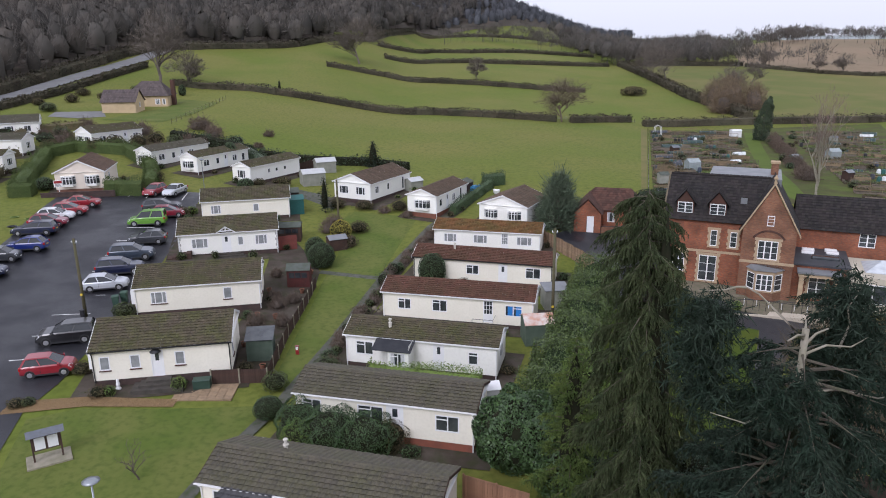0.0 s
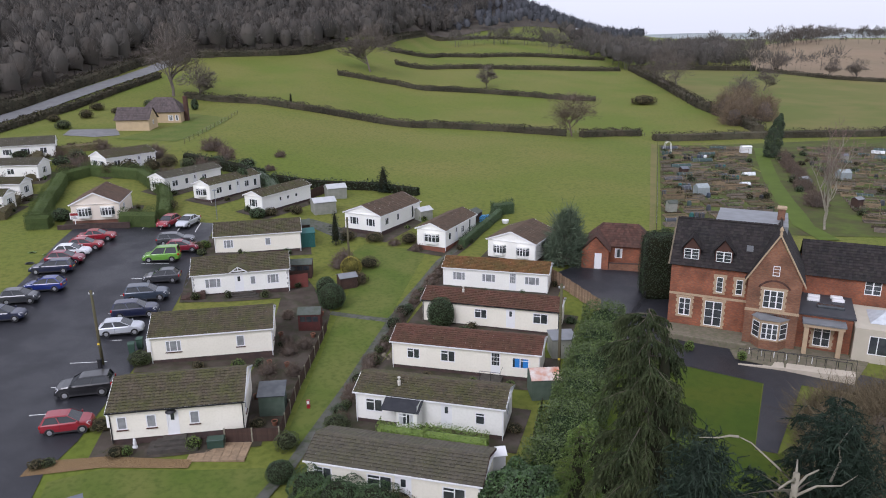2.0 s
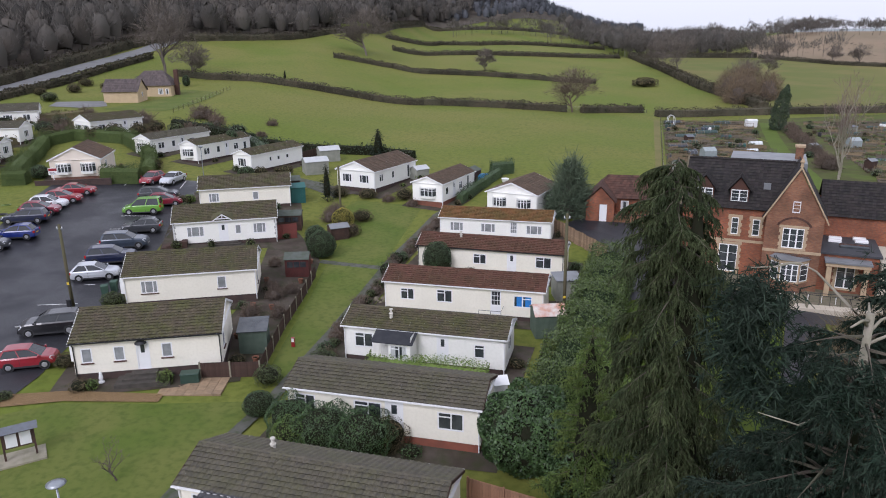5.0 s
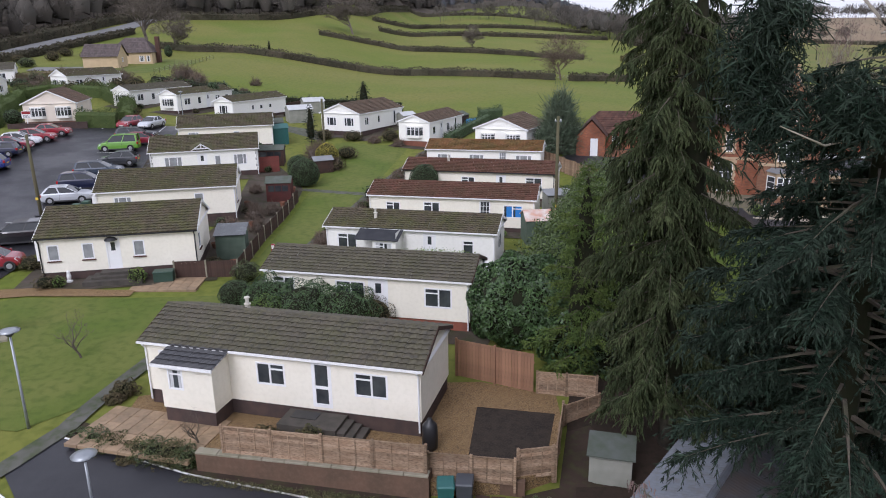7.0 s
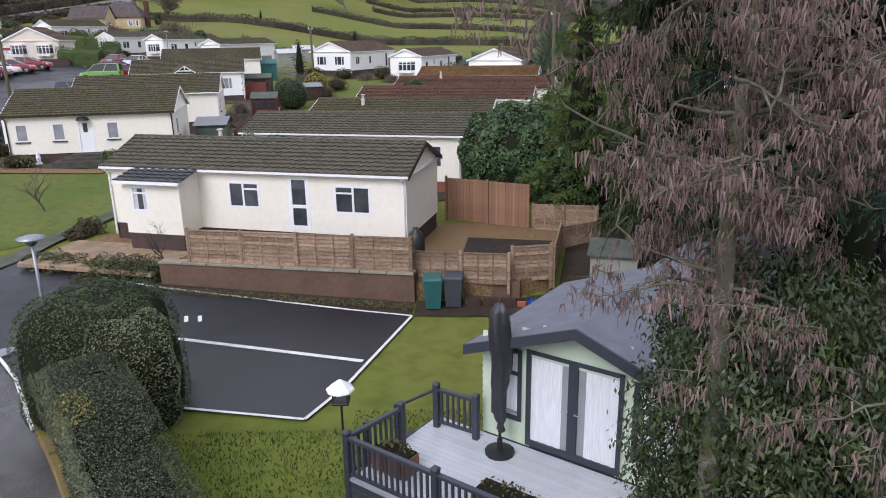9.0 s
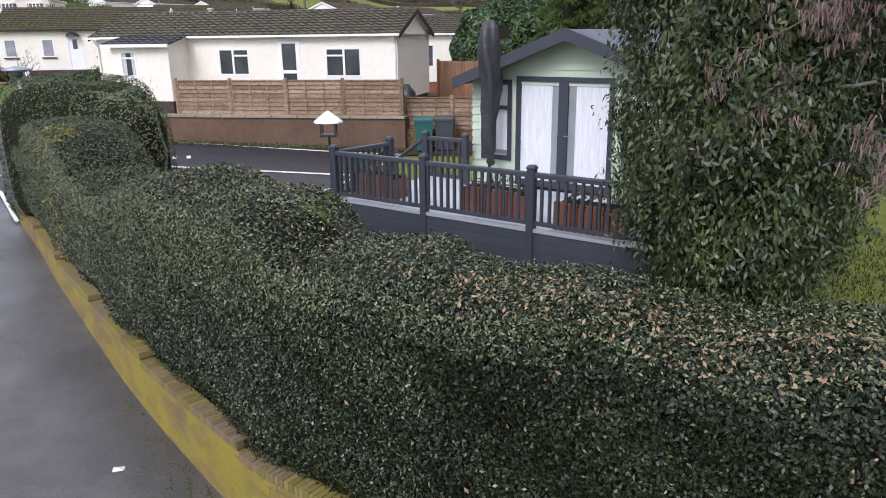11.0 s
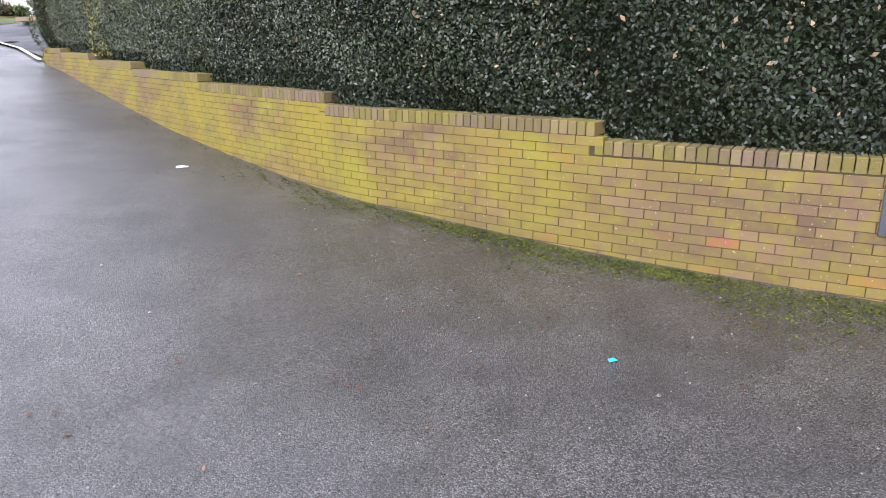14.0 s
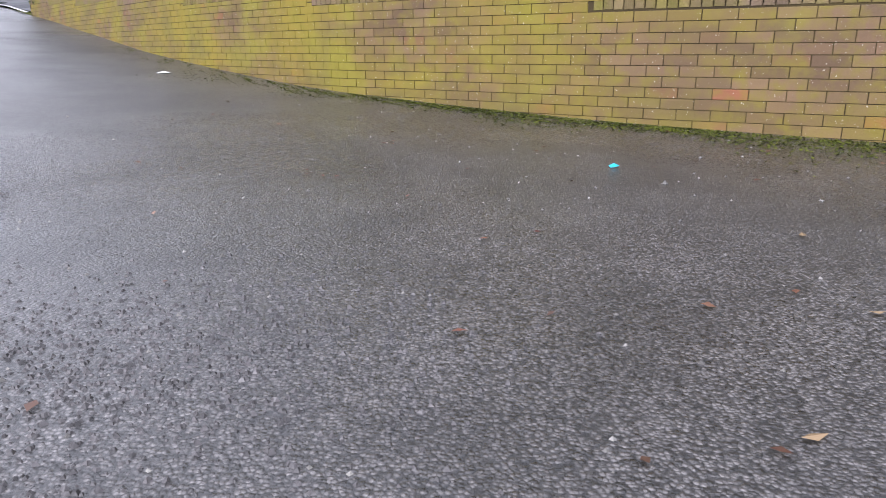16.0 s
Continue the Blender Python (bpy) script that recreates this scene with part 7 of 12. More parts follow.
def tiled(mb, pts, n_rows=14, tile=0.3, seed=1):
    """Lapped rows of small tiles over a slope given by its corners: bottom left, bottom right, top right, top left."""
    a, b, c, d = (Vector(p) for p in pts)
    up = ((d - a) + (c - b)).normalized()
    nrm = (b - a).cross(d - a).normalized()
    for r in range(n_rows):
        t0, t1 = r / n_rows, (r + 1.15) / n_rows
        l0, r0, l1, r1 = a.lerp(d, t0), b.lerp(c, t0), a.lerp(d, min(1, t1)), b.lerp(c, min(1, t1))
        w = (r0 - l0).length
        n = max(1, int(w / tile))
        for i in range(n):
            u, v = i / n, (i + 1) / n
            k = nrm * (0.05)
            p = [l0.lerp(r0, u) + k, l0.lerp(r0, v) + k, l1.lerp(r1, v) + nrm * 0.012, l1.lerp(r1, u) + nrm * 0.012, l0.lerp(r0, u), l0.lerp(r0, v)]
            mb.add([tuple(q) for q in p], [(0, 1, 2, 3), (4, 5, 1, 0)])


def sash(parent, m, x0, x1, z0, z1, lights=2, quoin=True):
    """White casement in a stone surround."""
    mb = MB()
    f = 0.07
    w = (x1 - x0) / lights
    holes = []
    for i in range(lights):
        a, b = x0 + i * w + f * 0.8, x0 + (i + 1) * w - f * 0.8
        zz = [z0 + f, z0 + (z1 - z0) * 0.36, z0 + (z1 - z0) * 0.68, z1 - f]
        for p, q in zip(zz, zz[1:]):
            holes.append((a - x0, b - x0, p + 0.015, q - 0.015))
    sh = m @ pose(x0, -0.03, 0)
    wall_face(mb, sh, x1 - x0, z0, z1, holes, 0.06)
    mb.weld()
    win = part("window", mb, M_UPVC, parent)
    part("pane", MB().box(x0 + 0.02, x1 - 0.02, 0.01, 0.03, z0 + 0.02, z1 - 0.02, m), M_GLASS, win)
    if quoin:
        sur = part("stone_surround", MB().box(x0 - 0.32, x1 + 0.32, -0.04, 0.08, z1, z1 + 0.24, m), M_STN, win)
        part("stone_sill", MB().box(x0 - 0.25, x1 + 0.25, -0.07, 0.08, z0 - 0.16, z0, m), M_STN, win)
        k = 0
        z = z0 - 0.12
        while z < z1 + 0.05:
            e = 0.3 if k % 2 else 0.2
            part("quoin", MB().box(x0 - e, x0, -0.035, 0.08, z, z + 0.3, m), M_STN, win)
            part("quoin", MB().box(x1, x1 + e, -0.035, 0.08, z, z + 0.3, m), M_STN, win)
            z += 0.3
            k += 1
    return win


# main block, 8 m of front to the left of the gable, roof ridge along the front
EV, RG = 6.4, 10.0
LB, DB = 7.2, 8.0
mb = MB()
F = pose(0, 0, 0)
front_holes = [(1.0, 2.1, 0.9, 2.75), (3.5, 5.1, 0.15, 2.75), (4.35, 4.95, 3.75, 5.35), (6.15, 6.75, 3.75, 5.3)]
wall_face(mb, F, LB, -1.0, EV, front_holes)
LW = Matrix(((0, 1, 0, 0), (-1, 0, 0, DB), (0, 0, 1, 0), (0, 0, 0, 1)))
wall_face(mb, LW, DB, -1.0, EV, [])
mb.poly([LW @ Vector((0, 0, EV)), LW @ Vector((DB, 0, EV)), LW @ Vector((DB / 2, 0, RG))])
wall_face(mb, pose(LB + 5.2, DB, 0, 0, 0, 180), LB + 5.2, -1.0, EV, [])
part("wall", mb, M_RED, house)
for a, b, c, d in front_holes:
    sash(house, F, a, b, c, d, 2 if b - a > 0.8 else 1)
part("string_course", MB().box(-0.02, LB, -0.05, 0.0, 3.05, 3.28), M_STN, house)
t = MB()
tiled(t, [(-0.25, -0.3, EV - 0.2), (LB + 2.4, -0.3, EV - 0.2), (LB + 2.4, DB / 2, RG), (-0.25, DB / 2, RG)], 16)
tiled(t, [(LB + 3.2, DB + 0.3, EV - 0.2), (-0.25, DB + 0.3, EV - 0.2), (-0.25, DB / 2, RG), (LB + 2.3, DB / 2, RG)], 16)
part("roof_tiles", t, M_SLATE_R, house, kind="stuff")
part("ridge", MB().tube([(-0.3, DB / 2, RG + 0.05), (LB + 2.3, DB / 2, RG + 0.05)], 0.1, 6), M_SLATE_R, house)
for i in range(26):
    part("crest_tile", MB().box(0.1 + i * 0.35, 0.42 + i * 0.35, DB / 2 - 0.03, DB / 2 + 0.03, RG + 0.1, RG + 0.2), M_SLATE_R, house)
part("flat_roof", MB().box(3.4, LB + 3.0, DB / 2 + 0.6, DB + 3.2, RG - 1.2, RG - 0.15), M_LEAD, house)
part("parapet_gable", MB().poly([(-0.32, -0.35, EV - 0.15), (-0.32, DB / 2, RG + 0.2), (-0.16, DB / 2, RG + 0.2), (-0.16, -0.35, EV - 0.15)]), material("dark_mossy_coping_stone", (0.16, 0.13, 0.09), 0.9, (0.1, 0.09, 0.06), 2, 0.7), house)
# dormers
for cx in (1.75, 4.75):
    d = MB()
    y0, z0 = 0.35, EV + 0.35
    wall_face(d, pose(cx - 0.8, y0, 0), 1.6, z0 - 0.35, z0 + 1.15, [(0.1, 1.5, z0, z0 + 1.1)])
    d.quad((cx - 0.8, y0, z0 - 0.3), (cx - 0.8, y0, z0 + 1.15), (cx - 0.8, y0 + 1.6, z0 + 1.15), (cx - 0.8, y0 + 0.3, z0 - 0.3))
    d.quad((cx + 0.8, y0, z0 - 0.3), (cx + 0.8, y0 + 0.3, z0 - 0.3), (cx + 0.8, y0 + 1.6, z0 + 1.15), (cx + 0.8, y0, z0 + 1.15))
    d.poly([(cx - 0.8, y0, z0 + 1.15), (cx + 0.8, y0, z0 + 1.15), (cx, y0, z0 + 2.2)])
    dm = part("dormer", d, M_TILE_RED, house)
    sash(dm, pose(0, y0, 0), cx - 0.7, cx + 0.7, z0, z0 + 1.1, 2, False)
    r = MB()
    tiled(r, [(cx - 1.0, y0 + 2.0, z0 + 1.0), (cx - 1.0, y0 - 0.25, z0 + 1.0), (cx, y0 - 0.25, z0 + 2.3), (cx, y0 + 2.9, z0 + 2.3)], 5)
    tiled(r, [(cx + 1.0, y0 - 0.25, z0 + 1.0), (cx + 1.0, y0 + 2.0, z0 + 1.0), (cx, y0 + 2.9, z0 + 2.3), (cx, y0 - 0.25, z0 + 2.3)], 5)
    part("dormer_roof", r, M_SLATE_R, dm, kind="stuff")
part("rooflight", MB().box(6.7, 7.3, 1.5, 1.6, EV + 1.3, EV + 2.0), M_LEAD, house)
# projecting gable bay on the right, its gable to the front
GX0, GX1, GY, GE, GR = LB, LB + 4.6, -1.4, 6.1, 10.2
g_ = MB()
GF = pose(GX0, GY, 0)
gh = [(1.45, 3.15, 3.3, 5.1)]
wall_face(g_, GF, GX1 - GX0, -1.2, GE, gh)
W_ = GX1 - GX0
g_.poly([GF @ Vector((0, 0, GE)), GF @ Vector((W_, 0, GE)), GF @ Vector((W_ / 2, 0, GR))])
wall_face(g_, Matrix(((0, 1, 0, GX0), (-1, 0, 0, 0), (0, 0, 1, 0), (0, 0, 0, 1))), -GY, -1.2, GE, [])
wall_face(g_, Matrix(((0, -1, 0, GX1), (1, 0, 0, GY), (0, 0, 1, 0), (0, 0, 0, 1))), DB - GY, -1.2, GE, [])
M_RED2 = bpy.data.materials.new("paler_brown_brickwork")
M_RED2.use_nodes = True
brickwork_nodes(M_RED2, (0.26, 0.12, 0.062), (0.18, 0.075, 0.042), (0.16, 0.11, 0.08))
gable = part("gable_wing", g_, M_RED2, house)
sash(house, GF, 1.45, 3.15, 3.3, 5.1, 3, True)
sash(house, GF, 2.0, 2.6, 6.5, 7.5, 1, False)
part("string_course", MB().box(GX0 - 0.05, GX1 + 0.05, GY - 0.06, GY, 2.85, 3.1), M_STN, house)
arch = MB()
for i in range(12):
    a0, a1 = math.pi * (0.18 + 0.64 * i / 12), math.pi * (0.18 + 0.64 * (i + 1) / 12)
    for r0, r1 in ((1.5, 1.68),):
        P = lambda a, r: (GX0 + W_ / 2 + math.cos(a) * r, GY - 0.04, 4.45 + math.sin(a) * r)
        arch.quad(P(a1, r0), P(a0, r0), P(a0, r1), P(a1, r1))
part("relieving_arch", arch, M_TILE_RED, house)
t = MB()
xc = GX0 + W_ / 2
tiled(t, [(GX0 - 0.3, DB * 0.7, GE - 0.4), (GX0 - 0.3, GY - 0.1, GE - 0.4), (xc, GY - 0.1, GR), (xc, DB * 0.7, GR)], 15)
tiled(t, [(GX1 + 0.3, GY - 0.1, GE - 0.4), (GX1 + 0.3, DB, GE - 0.4), (xc, DB, GR), (xc, GY - 0.1, GR)], 15)
part("roof_tiles", t, M_SLATE_R, house, kind="stuff")
cp = MB()
for sx in (-1, 1):
    ex = xc + sx * (W_ / 2 + 0.35)
    cp.add([(ex, GY - 0.2, GE - 0.55), (ex, GY + 0.15, GE - 0.55), (xc, GY + 0.15, GR + 0.15), (xc, GY - 0.2, GR + 0.15), (ex, GY - 0.2, GE - 0.35), (ex, GY + 0.15, GE - 0.35), (xc, GY + 0.15, GR + 0.38), (xc, GY - 0.2, GR + 0.38)],
           [(0, 3, 7, 4), (4, 7, 6, 5), (1, 5, 6, 2), (0, 4, 5, 1), (0, 1, 2, 3)])
part("gable_coping", cp, M_STN, house)
part("finial", MB().lathe([(0.16, GR + 0.3), (0.1, GR + 0.6), (0.2, GR + 0.75), (0.03, GR + 1.1)], 8, (xc, GY)), M_STN, house)
# canted bay window on the ground floor
bx0, bx1 = GX0 + 0.75, GX1 - 0.75
pl = [(bx0, GY), (bx0 + 0.75, GY - 0.95), (bx1 - 0.75, GY - 0.95), (bx1, GY)]
bb, bs = MB(), MB()
bay_ = part("bay_window", bb.poly([(p[0], p[1], 2.35) for p in pl]), M_LEAD, house)
for (ax, ay), (bx, by) in zip(pl, pl[1:]):
    L = math.hypot(bx - ax, by - ay)
    m = pose(ax, ay, 0, 0, 0, math.degrees(math.atan2(by - ay, bx - ax)))
    q = MB()
    wall_face(q, m, L, -1.1, 0.35, [])
    part("bay_wall", q, M_RED2, bay_)
    q = MB()
    wall_face(q, m, L, 0.35, 2.4, [(0.1, L - 0.1, 0.5, 2.1)])
    part("stone_frame", q, M_STN, bay_)
    sash(bay_, m, 0.1, L - 0.1, 0.5, 2.1, 3 if L > 1.4 else 1, False)
part("bay_roof", MB().poly([(bx0 - 0.15, GY, 2.42), (bx0 + 0.68, GY - 1.1, 2.42), (bx1 - 0.68, GY - 1.1, 2.42), (bx1 + 0.15, GY, 2.42), (bx1 - 0.3, GY, 2.75), (bx0 + 0.3, GY, 2.75)]), M_LEAD, house)
# chimney stack
chimney = part("chimney", MB().bevel_box(xc - 0.35, xc + 0.35, DB - 0.6, DB + 0.2, 6, 11.0, 0.05), M_RED2, house)
part("chimney_cap", MB().bevel_box(xc - 0.45, xc + 0.45, DB - 0.7, DB + 0.3, 11.0, 11.2, 0.03), M_STN, chimney)
# lower wing to the right with flat roof, porch and rooflights
q = MB()
wall_face(q, pose(GX1, -0.6, 0), 4.6, -1.2, 2.9, [(1.5, 2.9, -0.1, 2.1)])
wall_face(q, Matrix(((0, -1, 0, GX1 + 4.6), (1, 0, 0, -0.6), (0, 0, 1, 0), (0, 0, 0, 1))), 6, -1.2, 2.9, [])
wing = part("porch_wing", q, M_RED, house)
sash(house, pose(GX1, -0.6, 0), 1.5, 2.9, -0.1, 2.1, 2, True)
part("flat_roof", MB().box(GX1 - 0.1, GX1 + 4.8, -0.8, 5.4, 2.9, 3.08), material("black_flat_roof", (0.035, 0.036, 0.042), 0.6, (0.055, 0.056, 0.062), 1, 0.7), house)
for i, (a, b) in enumerate(((0.8, 3.6), (3.0, 4.1), (0.9, 4.6), (2.9, 5.0))):
    part("rooflight", MB().bevel_box(GX1 + a, GX1 + a + 1.1, b - 0.6, b, 3.08, 3.3, 0.06), M_UPVC, house)
part("roof_lantern", MB().bevel_box(GX1 + 1.6, GX1 + 4.0, 1.2, 2.0, 3.08, 3.35, 0.12), M_GLASS, house)
pq = MB()
for a in (0.8, 3.6):
    pq.box(GX1 + a - 0.2, GX1 + a + 0.2, -2.0, -1.6, -1.0, 2.2)
pq.box(GX1 + 0.5, GX1 + 3.9, -2.1, -0.6, 2.2, 2.5)
part("stone_porch", pq, M_STN, house)
part("porch_roof", MB().box(GX1 + 0.4, GX1 + 4.0, -2.2, -0.55, 2.5, 2.65), M_LEAD, house)
# rear range and right-hand wing with dormer
rr = MB()
wall_face(rr, pose(GX1 + 0.2, 5.4, 0), 13, -1.2, 5.2, [(5.6, 7.0, 3.6, 5.0)])
wall_face(rr, Matrix(((0, -1, 0, GX1 + 13.2), (1, 0, 0, 5.4), (0, 0, 1, 0), (0, 0, 0, 1))), 6, -1.2, 5.2, [])
part("rear_range", rr, M_RED, house)
sash(house, pose(GX1 + 0.2, 5.4, 0), 5.6, 7.0, 3.6, 5.0, 2, False)
t = MB()
tiled(t, [(GX1, 5.1, 5.0), (GX1 + 13.4, 5.1, 5.0), (GX1 + 13.4, 8.4, 7.9), (GX1, 8.4, 7.9)], 13)
tiled(t, [(GX1 + 13.4, 11.7, 5.0), (GX1, 11.7, 5.0), (GX1, 8.4, 7.9), (GX1 + 13.4, 8.4, 7.9)], 13)
part("roof_tiles", t, M_SLATE_R, house, kind="stuff")
# cream extension with glazed roof
c = MB()
wall_face(c, pose(GX1 + 4.7, -1.6, 0), 8, -1.4, 2.6, [(1.2, 3.8, 0.2, 2.0)])
wall_face(c, Matrix(((0, 1, 0, GX1 + 4.7), (-1, 0, 0, 5), (0, 0, 1, 0), (0, 0, 0, 1))), 6.6, -1.4, 2.6, [])
c.quad((GX1 + 4.7, -1.6, 2.6), (GX1 + 12.7, -1.6, 2.6), (GX1 + 12.7, 5, 2.6), (GX1 + 4.7, 5, 2.6))
ext = part("extension", c, material("buff_cream_render", (0.5, 0.45, 0.36), 0.85, (0.42, 0.38, 0.3), 0.8, 0.6), house, "cream rendered extension")
window_part(house, pose(GX1 + 4.7, -1.6, 0), 1.2, 3.8, 0.2, 2.0, "W3", None, None, False)
part("glazed_roof", MB().add([(GX1 + 6, 0, 2.62), (GX1 + 12, 0, 2.62), (GX1 + 12, 4, 2.62), (GX1 + 6, 4, 2.62), (GX1 + 7.5, 2, 3.4), (GX1 + 10.5, 2, 3.4)], [(0, 1, 5, 4), (1, 2, 5), (2, 3, 4, 5), (3, 0, 4)]), material("white_glazed_roof", (0.55, 0.58, 0.6), 0.25, (0.4, 0.43, 0.46), 2, 0.7), house)
# stone terrace and steps in front
M_RUBBLE = material("mossy_rubble_stone", (0.2, 0.17, 0.13), 0.9, (0.13, 0.12, 0.08), 2, 0.8, (0.12, 0.13, 0.06), 5, 0.6, bump=0.8, bump_scale=15)
ter = thing("terrace", pose(HX, HY, HZ, 0, 0, YAW_H), "mossy stone terrace with a low wall before the house", "terrace", kind="structure")
part("paving", MB().box(0.2, LB, -3.2, -0.03, -1.2, -0.08), M_RUBBLE, ter)
part("low_wall", MB().bevel_box(0.0, LB + 0.5, -3.5, -3.2, -1.4, 0.1, 0.04), M_RUBBLE, ter)
part("ramp", MB().box(LB + 1.2, GX1 + 4.6, -3.9, -2.5, -1.2, -0.75), material("pale_concrete_ramp", (0.42, 0.38, 0.31), 0.9, (0.33, 0.3, 0.25), 1, 0.6), ter)
for i in range(9):
    xx = LB + 0.8 + i * 1.05
    part("railing_post", MB().tube([(xx, -4.0, -1.0), (xx, -4.0, 0.1)], 0.03, 6), M_UPVC if i < 6 else M_BLACK, ter)
part("railing", MB().tube([(LB + 0.8, -4.0, 0.08), (LB + 9.2, -4.0, 0.08)], 0.03, 6), M_BLACK, ter)

# brick garage with a hipped tile roof beyond the yard
gar = thing("brick_garage", pose(17.0, 86.0, 4.5, 0, 0, -14), "low red-brick outbuilding with hipped clay-tile roof", "outbuilding")
q = MB()
wall_face(q, pose(0, 0, 0), 7.6, -0.5, 2.4, [(3.3, 4.2, 0.8, 2.0)])
wall_face(q, Matrix(((0, -1, 0, 7.6), (1, 0, 0, 0), (0, 0, 1, 0), (0, 0, 0, 1))), 5.5, -0.5, 2.4, [])
wall_face(q, Matrix(((0, 1, 0, 0), (-1, 0, 0, 5.5), (0, 0, 1, 0), (0, 0, 0, 1))), 5.5, -0.5, 2.4, [])
part("wall", q, M_RED, gar)
window_part(gar, pose(0, 0, 0), 3.3, 4.2, 0.8, 2.0, "W1")
t = MB()
tiled(t, [(-0.3, -0.3, 2.3), (7.9, -0.3, 2.3), (6.0, 2.75, 4.6), (1.6, 2.75, 4.6)], 10)
tiled(t, [(7.9, -0.3, 2.3), (7.9, 5.8, 2.3), (6.0, 2.75, 4.6), (6.0, 2.75, 4.6)], 10)
tiled(t, [(-0.3, 5.8, 2.3), (-0.3, -0.3, 2.3), (1.6, 2.75, 4.6), (1.6, 2.75, 4.6)], 10)
tiled(t, [(7.9, 5.8, 2.3), (-0.3, 5.8, 2.3), (1.6, 2.75, 4.6), (6.0, 2.75, 4.6)], 10)
part("roof_tiles", t, M_TILE_RED, gar, kind="stuff")
q = MB()
wall_face(q, pose(-0.6, -2.6, 0), 3.2, -0.5, 2.3, [(1.5, 2.4, 0.0, 2.05)])
wall_face(q, Matrix(((0, -1, 0, 2.6), (1, 0, 0, -2.6), (0, 0, 1, 0), (0, 0, 0, 1))), 2.6, -0.5, 2.3, [])
wall_face(q, Matrix(((0, 1, 0, -0.6), (-1, 0, 0, 0), (0, 0, 1, 0), (0, 0, 0, 1))), 2.6, -0.5, 2.3, [])
q.poly([(-0.6, -2.6, 2.3), (2.6, -2.6, 2.3), (1.0, -2.6, 4.0)])
part("wing_wall", q, M_RED, gar)
part("door", MB().box(0.95, 1.78, -2.55, -2.5, 0.0, 2.0), M_UPVC, gar)
t = MB()
tiled(t, [(-0.8, 2.4, 2.2), (-0.8, -2.8, 2.2), (1.0, -2.8, 4.15), (1.0, 2.4, 4.15)], 9)
tiled(t, [(2.8, -2.8, 2.2), (2.8, 2.4, 2.2), (1.0, 2.4, 4.15), (1.0, -2.8, 4.15)], 9)
part("wing_tiles", t, M_TILE_RED, gar, kind="stuff")
# bungalow beyond the homes
bg = thing("bungalow", pose(-77.0, 161.5, 12.6, 0, 0, 4), "buff-walled bungalow with brown tiled roofs and chimney", "house")
M_BUFF = material("buff_render", (0.52, 0.4, 0.25), 0.85, (0.43, 0.33, 0.21), 1, 0.6)
M_BROWN = material("brown_concrete_tile", (0.11, 0.088, 0.084), 0.8, (0.08, 0.066, 0.064), 0.8, 0.8, island=0.2)
q = MB()
wall_face(q, pose(0, 0, 0), 7.4, -0.6, 2.6, [])
e1 = Matrix(((0, -1, 0, 7.4), (1, 0, 0, 0), (0, 0, 1, 0), (0, 0, 0, 1)))
wall_face(q, e1, 6, -0.6, 2.6, [(2.6, 3.4, 1.2, 2.2)])
q.poly([e1 @ Vector((0, 0, 2.6)), e1 @ Vector((6, 0, 2.6)), e1 @ Vector((3, 0, 5.0))])
part("wall", q, M_BUFF, bg)
q = MB()
wall_face(q, pose(1.5, 12, 0), 9.5, -0.6, 3.2, [(6.5, 7.7, 1.0, 2.3), (8.2, 9.0, 1.0, 2.3)])
wall_face(q, Matrix(((0, -1, 0, 11.0), (1, 0, 0, 12), (0, 0, 1, 0), (0, 0, 0, 1))), 7, -0.6, 3.2, [])
part("wall", q, M_BUFF, bg)
window_part(bg, e1, 2.6, 3.4, 1.2, 2.2, "W1")
window_part(bg, pose(1.5, 12, 0), 6.5, 7.7, 1.0, 2.3, "W2")
window_part(bg, pose(1.5, 12, 0), 8.2, 9.0, 1.0, 2.3, "W1")
t = MB()
tiled(t, [(-0.3, -0.4, 2.4), (7.7, -0.4, 2.4), (7.7, 3, 5.1), (-0.3, 3, 5.1)], 8)
tiled(t, [(7.7, 6.4, 2.4), (-0.3, 6.4, 2.4), (-0.3, 3, 5.1), (7.7, 3, 5.1)], 8)
tiled(t, [(1.1, 11.6, 3.0), (11.4, 11.6, 3.0), (8.5, 15.5, 6.4), (4.2, 15.5, 6.4)], 9)
tiled(t, [(11.4, 11.6, 3.0), (11.4, 19.4, 3.0), (8.5, 15.5, 6.4), (8.5, 15.5, 6.4)], 9)
tiled(t, [(1.1, 19.4, 3.0), (1.1, 11.6, 3.0), (4.2, 15.5, 6.4), (4.2, 15.5, 6.4)], 9)
part("roof_tiles", t, M_BROWN, bg, kind="stuff")
part("chimney", MB().bevel_box(11.1, 12.0, 14.8, 16.0, -0.5, 6.6, 0.05), M_TILE_RED, bg)

drape("bungalow_drive", [(-86, 155), (-78, 153), (-73.5, 155.5), (-78, 164), (-88, 162)], M_LANE, 0.08, 2.0, "pale grey gravel drive before the bungalow", "drive")
M_LUSH = material("lush_lawn_grass", (0.085, 0.12, 0.02), 0.9, (0.13, 0.142, 0.036), 0.25, 0.9, (0.06, 0.09, 0.016), 2.2, 0.65, bump=0.6, bump_scale=30, coord="World")
M_MOWN = material("close_mown_lawn", (0.048, 0.08, 0.008), 0.9, (0.068, 0.085, 0.01), 0.25, 0.85, (0.035, 0.06, 0.007), 1.5, 0.5, bump=0.6, bump_scale=30, coord="World")
drape("forecourt", [(26.0, 60.4), (34.4, 55.6), (38.2, 60.0), (29, 66.4), (26.6, 65.0)], M_RUBBLE, 0.09, 1.5, "worn dark paving between the ramp and the house", "paving")
